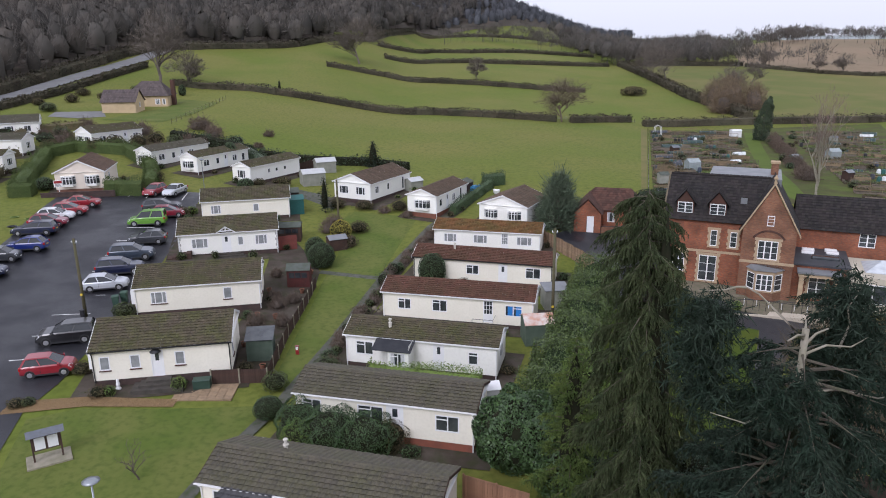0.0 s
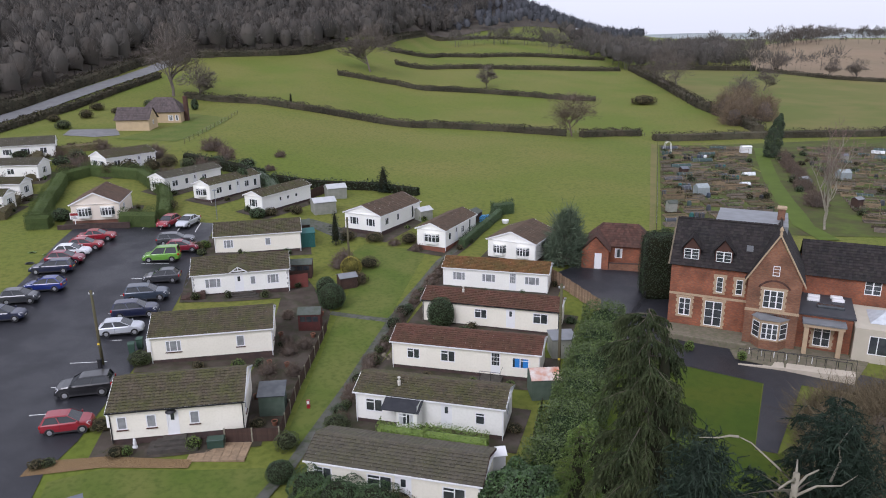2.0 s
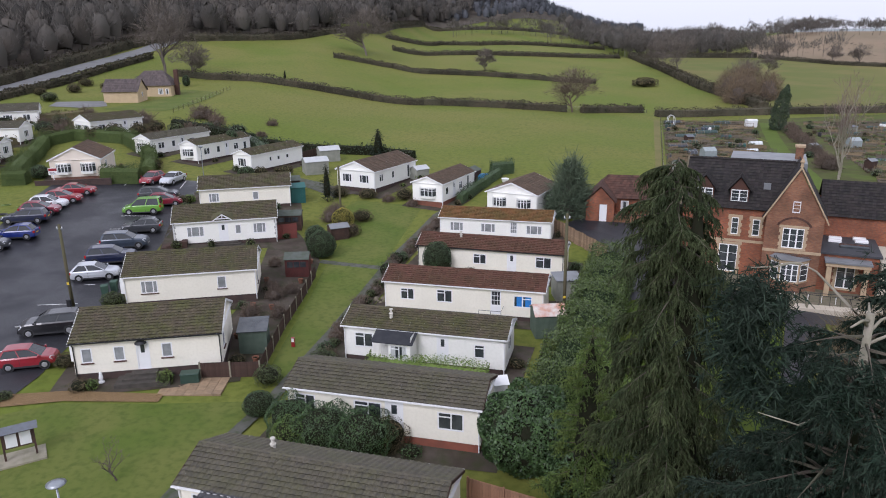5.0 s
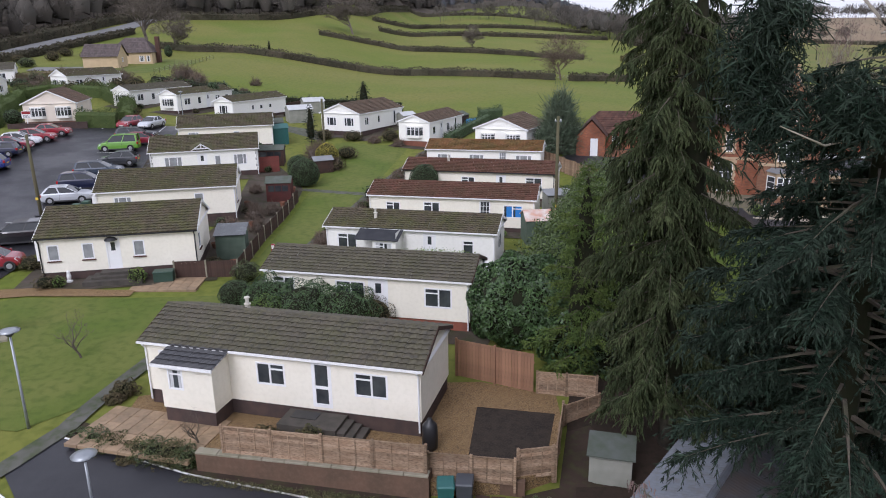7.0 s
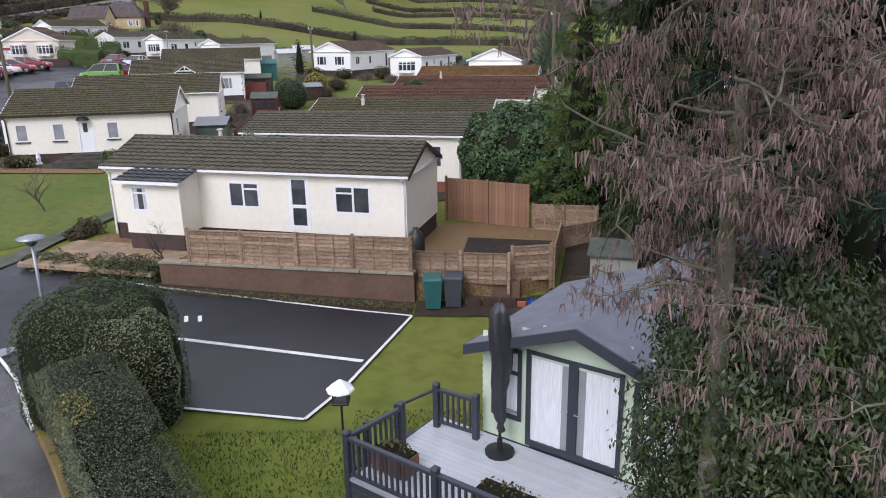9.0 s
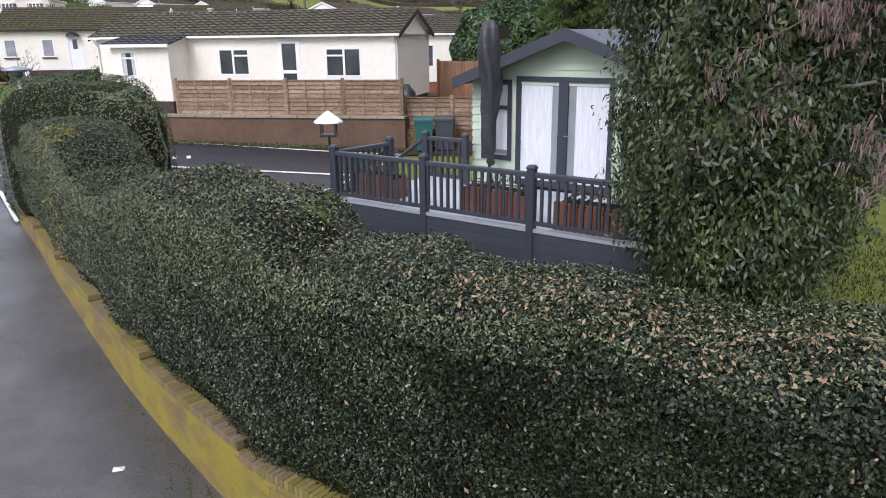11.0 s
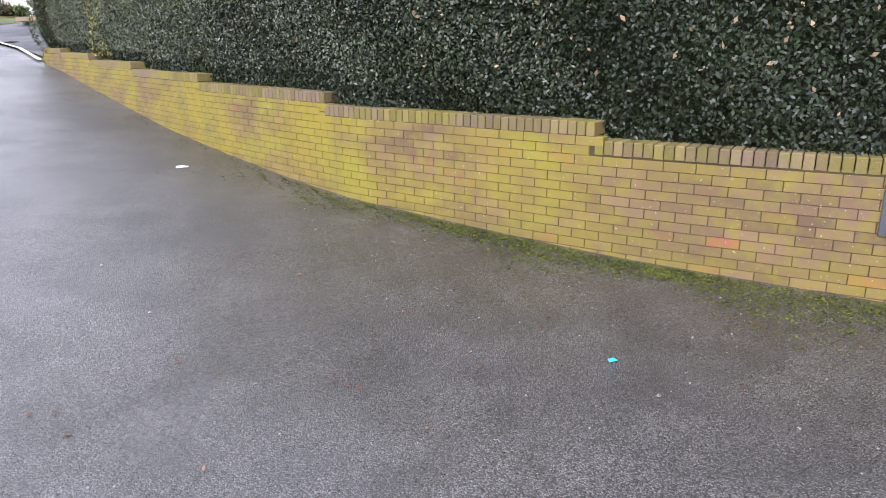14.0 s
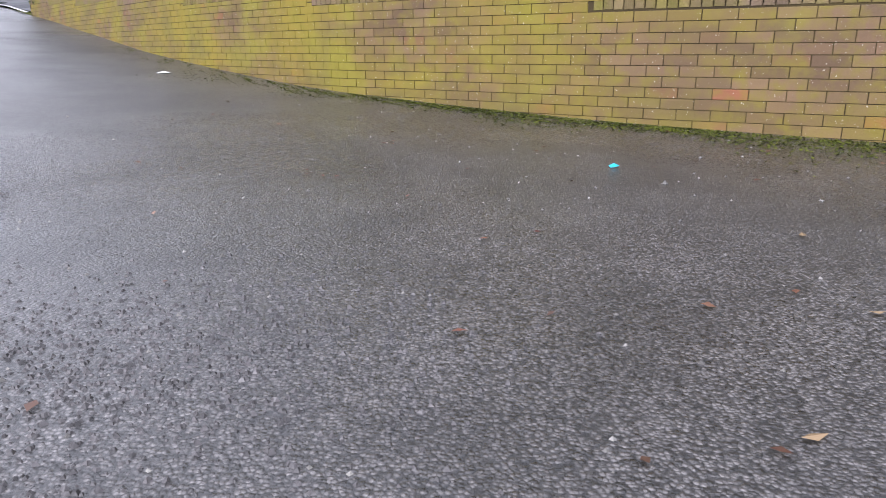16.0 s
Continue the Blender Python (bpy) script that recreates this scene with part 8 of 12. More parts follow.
drape("bungalow_lawn", [(-72.6, 151), (-58, 147), (-55.8, 160), (-56.5, 181), (-70, 190), (-66, 172)], M_LUSH, 0.06, 3.0, "bright mown lawn beside the bungalow", "lawn")
drape("house_lawn", [(10, 43), (22, 36), (27.2, 48.0), (23.3, 45.1), (21.8, 45.6), (26.6, 55.7), (21.6, 58.7), (16.9, 61.4), (14.8, 60)], M_MOWN, 0.06, 2.0, "bright mown lawn before the brick house", "lawn")
rp = thing("access_ramp", pose(0, 0, 0), "pale rendered access ramp with black railing", "ramp", kind="structure")
M_PALER = material("pale_rendered_ramp", (0.5, 0.44, 0.35), 0.9, (0.4, 0.35, 0.28), 1, 0.6)
for (ax, ay, ah), (bx, by, bh) in (((25.9, 59.3, 0.1), (29.5, 58.0, 0.3)), ((29.5, 58.0, 0.3), (34.2, 55.3, 0.75))):
    zb = hz(ax, ay)
    L_ = math.hypot(bx - ax, by - ay)
    nx_, ny_ = -(by - ay) / L_, (bx - ax) / L_
    a_, b_ = Vector((ax, ay, zb)), Vector((bx, by, zb))
    o = Vector((nx_, ny_, 0))
    up_ = Vector((0, 0, 1))
    part("ramp_wall", MB().add([tuple(v) for v in (a_ - up_ * 0.3, b_ - up_ * 0.3, b_ + o * 0.22 - up_ * 0.3, a_ + o * 0.22 - up_ * 0.3, a_ + up_ * ah, b_ + up_ * bh, b_ + o * 0.22 + up_ * bh, a_ + o * 0.22 + up_ * ah)], [(0, 1, 5, 4), (1, 2, 6, 5), (2, 3, 7, 6), (3, 0, 4, 7), (4, 5, 6, 7)]), M_PALER, rp)
    part("ramp_surface", MB().add([tuple(v) for v in (a_ + o * 0.22 + up_ * (ah - 0.15), b_ + o * 0.22 + up_ * (bh - 0.15), b_ + o * 1.6 + up_ * (bh - 0.15), a_ + o * 1.6 + up_ * (ah - 0.15), a_ + o * 1.6 - up_ * 0.2, b_ + o * 1.6 - up_ * 0.2)], [(0, 1, 2, 3), (3, 2, 5, 4)]), M_PALER, rp)
    part("handrail", MB().tube([tuple(a_ + o * 1.5 + up_ * (ah + 0.9)), tuple(b_ + o * 1.5 + up_ * (bh + 0.9))], 0.03, 6), M_BLACK, rp)
    for k in range(8):
        q_ = a_.lerp(b_, k / 7) + o * 1.5
        h_ = ah + (bh - ah) * k / 7
        part("railing_post", MB().tube([tuple(q_ + up_ * (h_ - 0.2)), tuple(q_ + up_ * (h_ + 0.9))], 0.022, 5), M_BLACK, rp)

drape("lawn", [(-12.7, 47.5), (-12.5, 67.5), (-12, 76), (-13.5, 88), (-12, 92), (-3.5, 89.5), (-5.5, 78), (-7.0, 68.5), (-9.4, 50), (-11, 45)], M_LUSH, 0.03, 2.0, "bright mown lawn between two rows of homes", "lawn")
drape("lawn", [(-22.2, 29.5), (-25.6, 34.5), (-27.5, 41.3), (-24.6, 42.8), (-18.6, 43.0), (-12.2, 43.5), (-13.6, 34), (-14.8, 31), (-17.2, 28.8)], M_LUSH, 0.03, 1.5, "bright mown lawn beside the entrance", "lawn")
drape("garden_plots", [(-18.8, 45.6), (-13.1, 47.0), (-13.3, 55), (-13.0, 67), (-13.2, 71), (-15.4, 76), (-17.5, 80), (-19.5, 76), (-18.0, 62)], M_PLOT, 0.035, 1.5, "earth and old paving of the back gardens", "garden")



# ---------------------------------------------------------------- around the nearest home
def lap_panel(parent, m, w, h, name="fence_panel"):
    """A waney-lap fence panel: frame and overlapping boards."""
    fr = MB()
    for a, b, c, d in ((0, 0.04, 0, h), (w - 0.04, w, 0, h), (0.04, w - 0.04, 0, 0.04), (0.04, w - 0.04, h - 0.04, h), (w * 0.34, w * 0.34 + 0.035, 0.04, h - 0.04), (w * 0.67, w * 0.67 + 0.035, 0.04, h - 0.04)):
        fr.box(a, b, -0.025, 0.02, c, d, m)
    p = part(name, fr.weld(), M_WOOD, parent)
    n = max(4, int(h / 0.135))
    for i in range(n):
        z0 = 0.02 + (h - 0.05) * i / n
        z1 = 0.02 + (h - 0.05) * (i + 1) / n + 0.02
        part("slat", MB().add([tuple(m @ Vector(q)) for q in ((0.02, -0.018, z0), (w - 0.02, -0.018, z0), (w - 0.02, 0.018, z1), (0.02, 0.018, z1), (0.02, 0.02, z0 + 0.012), (w - 0.02, 0.02, z0 + 0.012))], [(0, 1, 2, 3), (4, 3, 2, 5), (0, 4, 5, 1)]), M_WOOD, p)
    return p


def fence_run(x0, y0, x1, y1, z, h, label, panel=1.83, post_h=None, post_mat=None, z1=None, name="fence"):
    L = math.hypot(x1 - x0, y1 - y0)
    yaw = math.degrees(math.atan2(y1 - y0, x1 - x0))
    f = thing(name, pose(x0, y0, z, 0, 0, yaw), label, "fence")
    n = max(1, round(L / panel))
    w = L / n
    dz = ((z1 if z1 is not None else z) - z) / n
    for i in range(n):
        lap_panel(f, pose(i * w + 0.05, 0, i * dz), w - 0.1, h)
    for i in range(n + 1):
        part("post", MB().bevel_box(i * w - 0.05, i * w + 0.05, -0.05, 0.05, -0.3 + i * dz, (post_h or h + 0.05) + i * dz, 0.012), post_mat or M_WOOD, f)
    return f


M_BLOCK = material("brown_rendered_block_wall", (0.145, 0.09, 0.062), 0.9, (0.095, 0.066, 0.046), 1.2, 0.8, (0.18, 0.12, 0.085), 6, 0.4, bump=0.5)
M_CONC = material("mossy_concrete_cap", (0.3, 0.27, 0.21), 0.9, (0.2, 0.19, 0.13), 2, 0.8, bump=0.4)
M_CORE_EARTH = material("dark_damp_earth", (0.05, 0.034, 0.026), 0.9, (0.035, 0.025, 0.02), 1.5, 0.8, (0.06, 0.065, 0.025), 3, 0.5, bump=0.5, coord="World")
rw = thing("retaining_wall", pose(-9.0, 26.25, 1.6, 0, 0, -11.4), "brown rendered retaining wall with a stone cap", "wall", kind="structure")
part("wall_body", MB().box(0, 8.9, 0, 0.25, -0.3, 1.32), M_BLOCK, rw)
for i in range(10):
    part("cap_stone", MB().bevel_box(i * 0.89 + 0.01, i * 0.89 + 0.88, -0.06, 0.32, 1.32, 1.4, 0.015), M_CONC, rw)
part("wall_body", MB().box(8.65, 8.9, 0.25, 0.9, -0.3, 1.3), M_BLOCK, rw)
part("wall_body", MB().box(8.9, 12.2, 0.75, 1.0, -0.3, 0.95), M_BLOCK, rw)
fence_run(-7.9, 26.15, -0.35, 24.62, 3.0, 1.12, "weathered lap fence panels standing on the retaining wall")
fence_run(-0.3, 25.1, 2.75, 24.55, 2.5, 1.05, "weathered lap fence panels above the bins", 1.5)
fence_run(2.9, 25.0, 4.2, 25.2, 2.45, 1.2, "short weathered lap fence panel", 1.3)
fence_run(4.3, 25.3, 5.1, 28.6, 2.4, 1.1, "sloping weathered lap fence beside the tarred pad", 1.6)
fence_run(4.4, 31.15, 6.9, 30.6, 2.35, 1.25, "weathered lap fence by the conifer", 1.25)
fence_run(5.2, 28.7, 6.8, 29.6, 2.2, 1.1, "weathered lap fence by the conifer", 1.7)
M_GRAVEL = material("orange_brown_gravel", (0.2, 0.125, 0.055), 0.9, (0.075, 0.05, 0.03), 14, 0.9, (0.4, 0.28, 0.15), 34, 0.8, bump=1.0, bump_scale=60, coord="World")
M_SLAB = material("buff_paving_slab", (0.31, 0.215, 0.13), 0.7, (0.22, 0.155, 0.095), 1.5, 0.8, (0.13, 0.1, 0.06), 5, 0.4, rand=0.14)
gp = [(-9.0, 26.45), (-0.3, 24.75), (2.8, 24.75), (4.25, 25.4), (5.1, 28.6), (5.2, 30.9), (0.8, 32.8), (-0.3, 33.5), (-8.2, 33), (-13.4, 34), (-13.2, 30.2)]
mb = MB()
mb.poly([(x, y, 2.55) for x, y in gp])
mb.poly([(x, y, 1.4) for x, y in gp[::-1]])
for (ax, ay), (bx, by) in zip(gp, gp[1:] + gp[:1]):
    mb.quad((ax, ay, 1.4), (bx, by, 1.4), (bx, by, 2.55), (ax, ay, 2.55))
solid("gravel_garden", mb, M_GRAVEL, "orange-brown gravel garden round the cream home", "gravel", kind="structure")
solid("tarred_pad", MB().add([(1.2, 26.4, 2.57), (4.0, 25.7, 2.57), (4.9, 29.3, 2.57), (1.7, 30.0, 2.57)], [(0, 1, 2, 3)]), material("dark_rotted_bark_mulch", (0.024, 0.019, 0.016), 0.9, (0.045, 0.034, 0.026), 2.5, 0.8, (0.06, 0.05, 0.04), 14, 0.5, bump=0.8, bump_scale=30), "flat square of dark mulch in the gravel", "pad", kind="structure")
pat = thing("patio", pose(-13.9, 30.4, 2.45, 0, 0, -15.2), "buff paving slabs beside the porch", "patio", kind="structure")
for i in range(9):
    for j in range(5):
        if i * 0.62 + j * 0.3 < 6.2:
            part("slab", MB().bevel_box(i * 0.62, i * 0.62 + 0.6, -2.9 + j * 0.62, -2.3 + j * 0.62, 0, 0.14 + 0.004 * ((i * 3 + j) % 3), 0.008), M_SLAB, pat)
M_DUSTY = leaf_mat("dusty_green_shrub_leaf", (0.075, 0.085, 0.035), (0.11, 0.1, 0.05), (0.08, 0.055, 0.03), 0.8, 0.5)
BANK = [(-14.3, 28.5, 0.6, 0.65, "o"), (-13.7, 28.1, 0.75, 0.8, "o"), (-12.9, 27.8, 0.7, 0.75, "d"), (-12.1, 27.6, 0.6, 0.6, "h"), (-11.5, 27.3, 0.7, 0.85, "d"), (-10.8, 27.0, 0.75, 0.95, "o"), (-10.1, 26.8, 0.7, 1.0, "d"), (-9.5, 26.6, 0.55, 0.9, "o"), (-13.3, 27.6, 0.5, 0.4, "h"), (-11.9, 26.9, 0.45, 0.4, "h"), (-13.9, 31.6, 0.55, 0.7, "h"), (-14.1, 30.9, 0.4, 0.5, "h"), (-6.8, 27.6, 0.6, 0.6, "h"), (-4.9, 27.3, 0.5, 0.8, "d")]
for x, y, r, h, k in BANK:
    shrub("shrub", x, y, (r, r * 0.8, h), {"o": "low dull green shrub on the bank", "d": "low dusty green shrub on the bank", "h": "straggling brown winter shrub on the bank"}[k], {"o": M_OLIVE, "d": M_DUSTY, "h": M_HEATH}[k], 1900, 0.075, z=2.0 if y < 29 and x < -9 else 2.5, lump=0.32, core=0.66, loose=1.0)
n = 2600
g = np.random.default_rng(31)
t = g.uniform(0, 1, n)
px, py = -9.5 + 9.2 * t, 26.0 - 1.75 * t + g.uniform(-0.42, -0.02, n)
wd = new("weeds", leaf_cards("weeds", np.stack([px, py, ground_z(px, py) + 0.07 + g.uniform(0, 0.1, n)], 1), np.tile([0, -0.5, 0.8], (n, 1)), 0.085, M_DUSTY, 0.35, 0.8, 0, 8))
tagged(wd, "weeds growing along the retaining wall", "weeds", kind="stuff")
bare_tree(-9.3, 27.5, 1.9, "small leafless shrub beside the patio", 61, 1.0, 4, None, "sapling", z=2.55, twig=0.02, start=0.0)
bare_tree(-17.6, 35.2, 2.6, "bent leafless sapling on the lawn", 62, 1.0, 4, None, "sapling", twig=0.03, start=0.1, lean=-0.4)
butt = thing("water_butt", pose(-0.25, 26.9, 2.55), "black plastic water butt at the corner of the home", "water butt")
part("barrel", MB().lathe([(0.24, 0), (0.3, 0.1), (0.31, 0.5), (0.29, 1.0), (0.2, 1.12), (0.12, 1.2), (0.1, 1.28)], 16), M_BLACK, butt, smooth=True)


def wheelie_bin(x, y, yaw, colour, label, z=None):
    b = thing("wheelie_bin", pose(x, y, hz(x, y) + 0.02 if z is None else z, 0, 0, yaw), label, "bin", "wheeled bins")
    mb = MB()
    w0, w1 = 0.23, 0.29
    mb.add([(-w0, -0.26, 0.06), (w0, -0.26, 0.06), (w0, 0.26, 0.06), (-w0, 0.26, 0.06), (-w1, -0.34, 0.95), (w1, -0.34, 0.95), (w1, 0.34, 0.95), (-w1, 0.34, 0.95)], [(0, 3, 2, 1), (0, 1, 5, 4), (1, 2, 6, 5), (2, 3, 7, 6), (3, 0, 4, 7), (4, 5, 6, 7)])
    part("body", mb, colour, b)
    part("lid", MB().bevel_box(-w1 - 0.02, w1 + 0.02, -0.37, 0.37, 0.95, 1.06, 0.04), colour, b)
    part("handle", MB().tube([(-0.2, 0.4, 0.98), (0.2, 0.4, 0.98)], 0.02, 6), M_BLACK, b)
    for s in (-1, 1):
        part("wheel", MB().tube([(s * 0.2, 0.3, 0.1), (s * 0.26, 0.3, 0.1)], 0.1, 10), M_BLACK, b)
    return b


M_TEAL = material("teal_bin_plastic", (0.018, 0.095, 0.09), 0.5, (0.025, 0.12, 0.11), 3, 0.5)
M_GREYP = material("dark_grey_bin_plastic", (0.045, 0.05, 0.06), 0.5, (0.06, 0.065, 0.075), 3, 0.5)
wheelie_bin(0.32, 24.15, 0, M_TEAL, "teal green wheelie bin against the block wall")
wheelie_bin(0.98, 24.25, -6, M_GREYP, "dark grey wheelie bin against the block wall")
for i in range(3):
    tr = thing("slatted_trough", pose(1.6 + 0.55 * i, 24.3 - 0.1 * i, hz(1.6, 24.3), 0, 0, -8), "small brown slatted plant trough", "plant trough", "troughs by the wall")
    for k in range(5):
        part("slat", MB().box(0.1 * k - 0.25, 0.1 * k - 0.17, -0.12, -0.09, 0, 0.32), M_DKWOOD, tr)
    part("box", MB().box(-0.25, 0.25, -0.09, 0.12, 0, 0.28), M_DKWOOD, tr)
M_GALV = material("galvanised_grey_steel", (0.32, 0.34, 0.36), 0.4, (0.24, 0.26, 0.28), 3, 0.6, metal=0.6)
for x, y, h, lb in ((-11.6, 23.6, 2.6, "grey park lamp post with a flat round hood"), (-16.85, 29.05, 4.2, "tall grey lamp post with a round hood")):
    lp = thing("lamp_post", pose(x, y, hz(x, y)), lb, "street lamp")
    part("pole", MB().tube([(0, 0, 0), (0, 0, 1.0), (0, 0, h)], [0.07, 0.055, 0.045], 10), M_GALV, lp, smooth=True)
    part("hood", MB().lathe([(0.06, h), (0.1, h + 0.05), (0.4, h + 0.12), (0.42, h + 0.15), (0.2, h + 0.22), (0.02, h + 0.25)], 18), M_GALV, lp, smooth=True)
    part("lamp_bowl", MB().lathe([(0.05, h - 0.12), (0.16, h - 0.02), (0.16, h + 0.1)], 12), M_GLASS, lp, smooth=True)
solid("manhole_cover", MB().lathe([(0.32, 0.0), (0.32, 0.03), (0.02, 0.032)], 18), M_GALV, "round grey metal manhole cover in the tarmac", "manhole cover", m=pose(-11.9, 21.8, hz(-11.9, 21.8) + 0.055))
# clipped evergreen mound by the entrance
M_MOUND = leaf_mat("clipped_mound_leaf", (0.036, 0.062, 0.017), (0.06, 0.09, 0.024), (0.045, 0.055, 0.026), 0.6, 0.5)
shrub("clipped_conifer", -7.6, 18.8, (1.55, 1.5, 3.1), "large clipped dark evergreen block beside the entrance", M_MOUND, 24000, 0.065, z=1.5, lump=0.06, aspect=0.35, category="shrub", core=0.92, square=4.5)
shrub("clipped_bush", -6.4, 17.9, (1.0, 0.95, 2.75), "clipped grey-green bush beside the dark evergreen block", M_LEAF_TOP, 11000, 0.06, z=1.55, lump=0.08, aspect=0.4, category="shrub", core=0.92, square=3.5)

# ---------------------------------------------------------------- decking and summer house
M_GRAPH = material("graphite_painted_timber", (0.035, 0.04, 0.052), 0.5, (0.05, 0.055, 0.068), 2, 0.6, rand=0.1)
M_DECK = material("pale_wet_deck_board", (0.5, 0.52, 0.54), 0.35, (0.42, 0.44, 0.46), 2, 0.7, rand=0.08)
M_MINT = material("pale_green_shiplap", (0.5, 0.58, 0.44), 0.6, (0.44, 0.52, 0.39), 1, 0.6, rand=0.05)
M_TERRA = material("red_brown_planter_wood", (0.2, 0.085, 0.05), 0.75, (0.14, 0.06, 0.04), 3, 0.7, rand=0.15)
DK = pose(-1.14, 14.13, 0, 0, 0, -36.4)
deck = thing("decking", DK, "raised pale deck with a dark grey railing", "decking")
DZ, GZ, RT = 2.66, 1.75, 3.56
for i in range(20):
    part("deck_board", MB().bevel_box(0.02, 6.2, 0.02 + i * 0.132, 0.145 + i * 0.132, DZ - 0.03, DZ, 0.004), M_DECK, deck)
for k in range(6):
    part("skirt_board", MB().bevel_box(0.05, 6.2, -0.03, 0.0, GZ + 0.02 + k * 0.148, GZ + 0.16 + k * 0.148, 0.006), M_GRAPH, deck)
    part("skirt_board", MB().bevel_box(-0.03, 0.0, 0.05, 2.6, GZ + 0.02 + k * 0.148, GZ + 0.16 + k * 0.148, 0.006), M_GRAPH, deck)
part("edge_trim", MB().box(0.0, 6.2, -0.05, 0.05, DZ + 0.0, DZ + 0.05), material("grey_deck_edge", (0.3, 0.32, 0.35), 0.4), deck)


def rail(ax, ay, bx, by, posts):
    L = math.hypot(bx - ax, by - ay)
    m = pose(ax, ay, 0, 0, 0, math.degrees(math.atan2(by - ay, bx - ax)))
    part("top_rail", MB().bevel_box(0, L, -0.045, 0.045, RT - 0.1, RT - 0.03, 0.012), M_GRAPH, deck, at=m)
    part("bottom_rail", MB().box(0, L, -0.025, 0.025, DZ + 0.1, DZ + 0.16), M_GRAPH, deck, at=m)
    n = int(L / 0.125)
    for i in range(1, n):
        part("baluster", bal, None, deck, at=m @ pose(L * i / n, 0, 0))
    for t in posts:
        p = part("post", MB().bevel_box(-0.06, 0.06, -0.06, 0.06, GZ - 0.1, RT + 0.02, 0.01), M_GRAPH, deck, at=m @ pose(t * L, 0, 0))
        part("post_cap", MB().bevel_box(-0.075, 0.075, -0.075, 0.075, RT + 0.02, RT + 0.07, 0.03), M_GRAPH, p)


bal = MB().box(-0.02, 0.02, -0.02, 0.02, DZ + 0.16, RT - 0.1).mesh("baluster", M_GRAPH)
rail(0, 0, 5.76, 0, (0, 1 / 3, 2 / 3, 1))
rail(0, 0, 0.15, 1.32, (1,))
rail(0.25, 2.3, 1.15, 2.35, (0, 1))
st = thing("deck_steps", DK, "dark steps up to the deck", "steps")
for k in range(3):
    part("tread", MB().bevel_box(-0.35 - 0.28 * k, -0.07 - 0.28 * k, 1.4, 2.2, GZ, DZ - 0.22 * (k + 1), 0.01), M_GRAPH, st)
for ax, ay in ((0.15, 1.35), (0.2, 2.25)):
    part("handrail", MB().tube([(ax, ay, RT - 0.1), (ax - 0.95, ay, RT - 0.75)], 0.035, 6), M_GRAPH, st)
    part("newel", MB().bevel_box(ax - 1.0, ax - 0.9, ay - 0.05, ay + 0.05, GZ, RT - 0.68, 0.01), M_GRAPH, st)

hut = thing("summer_house", DK @ pose(1.1, 2.7, DZ + 0.02), "pale green boarded summer house with dark grey trim", "summer house")
HW, HD, HE, HR = 4.2, 3.4, 2.0, 2.64
holes = [(0.3, 0.78, 0.55, 1.85), (1.05, 2.75, 0.05, 1.92), (3.1, 3.9, 0.55, 1.85)]


def boards(parent, m, length, z0, z1, holes, gable=None):
    n = int(round((z1 - z0) / 0.14))
    for i in range(n):
        a, b = z0 + (z1 - z0) * i / n, z0 + (z1 - z0) * (i + 1) / n
        cuts = [(0.0, length)]
        if gable and a >= gable[0]:
            f = (a - gable[0]) / (gable[1] - gable[0]) * length / 2
            cuts = [(f, length - f)]
        for h in holes:
            if h[2] < (a + b) / 2 < h[3]:
                cuts = [q for c in cuts for q in ((c[0], min(c[1], h[0])), (max(c[0], h[1]), c[1])) if q[1] - q[0] > 0.02]
        for c0, c1 in cuts:
            mb = MB()
            mb.add([tuple(m @ Vector(q)) for q in ((c0, -0.028, a), (c1, -0.028, a), (c1, -0.006, b), (c0, -0.006, b), (c0, 0.03, a), (c1, 0.03, a), (c1, 0.03, b), (c0, 0.03, b))], [(0, 1, 2, 3), (0, 4, 5, 1), (4, 7, 6, 5), (0, 3, 7, 4), (1, 5, 6, 2)])
            part("board", mb, M_MINT, parent)


boards(hut, pose(0, 0, 0), HW, 0, HE, holes)
boards(hut, pose(0, 0, 0), HW, HE, HR, [], (HE, HR))
boards(hut, Matrix(((0, 1, 0, 0), (-1, 0, 0, HD), (0, 0, 1, 0), (0, 0, 0, 1))), HD, 0, HE, [])
boards(hut, Matrix(((0, -1, 0, HW), (1, 0, 0, 0), (0, 0, 1, 0), (0, 0, 0, 1))), HD, 0, HE, [])
M_WCURT = material("white_net_curtain", (0.78, 0.79, 0.8), 0.9, (0.6, 0.61, 0.63), 8, 0.8, stretch=(9, 9, 0.4))
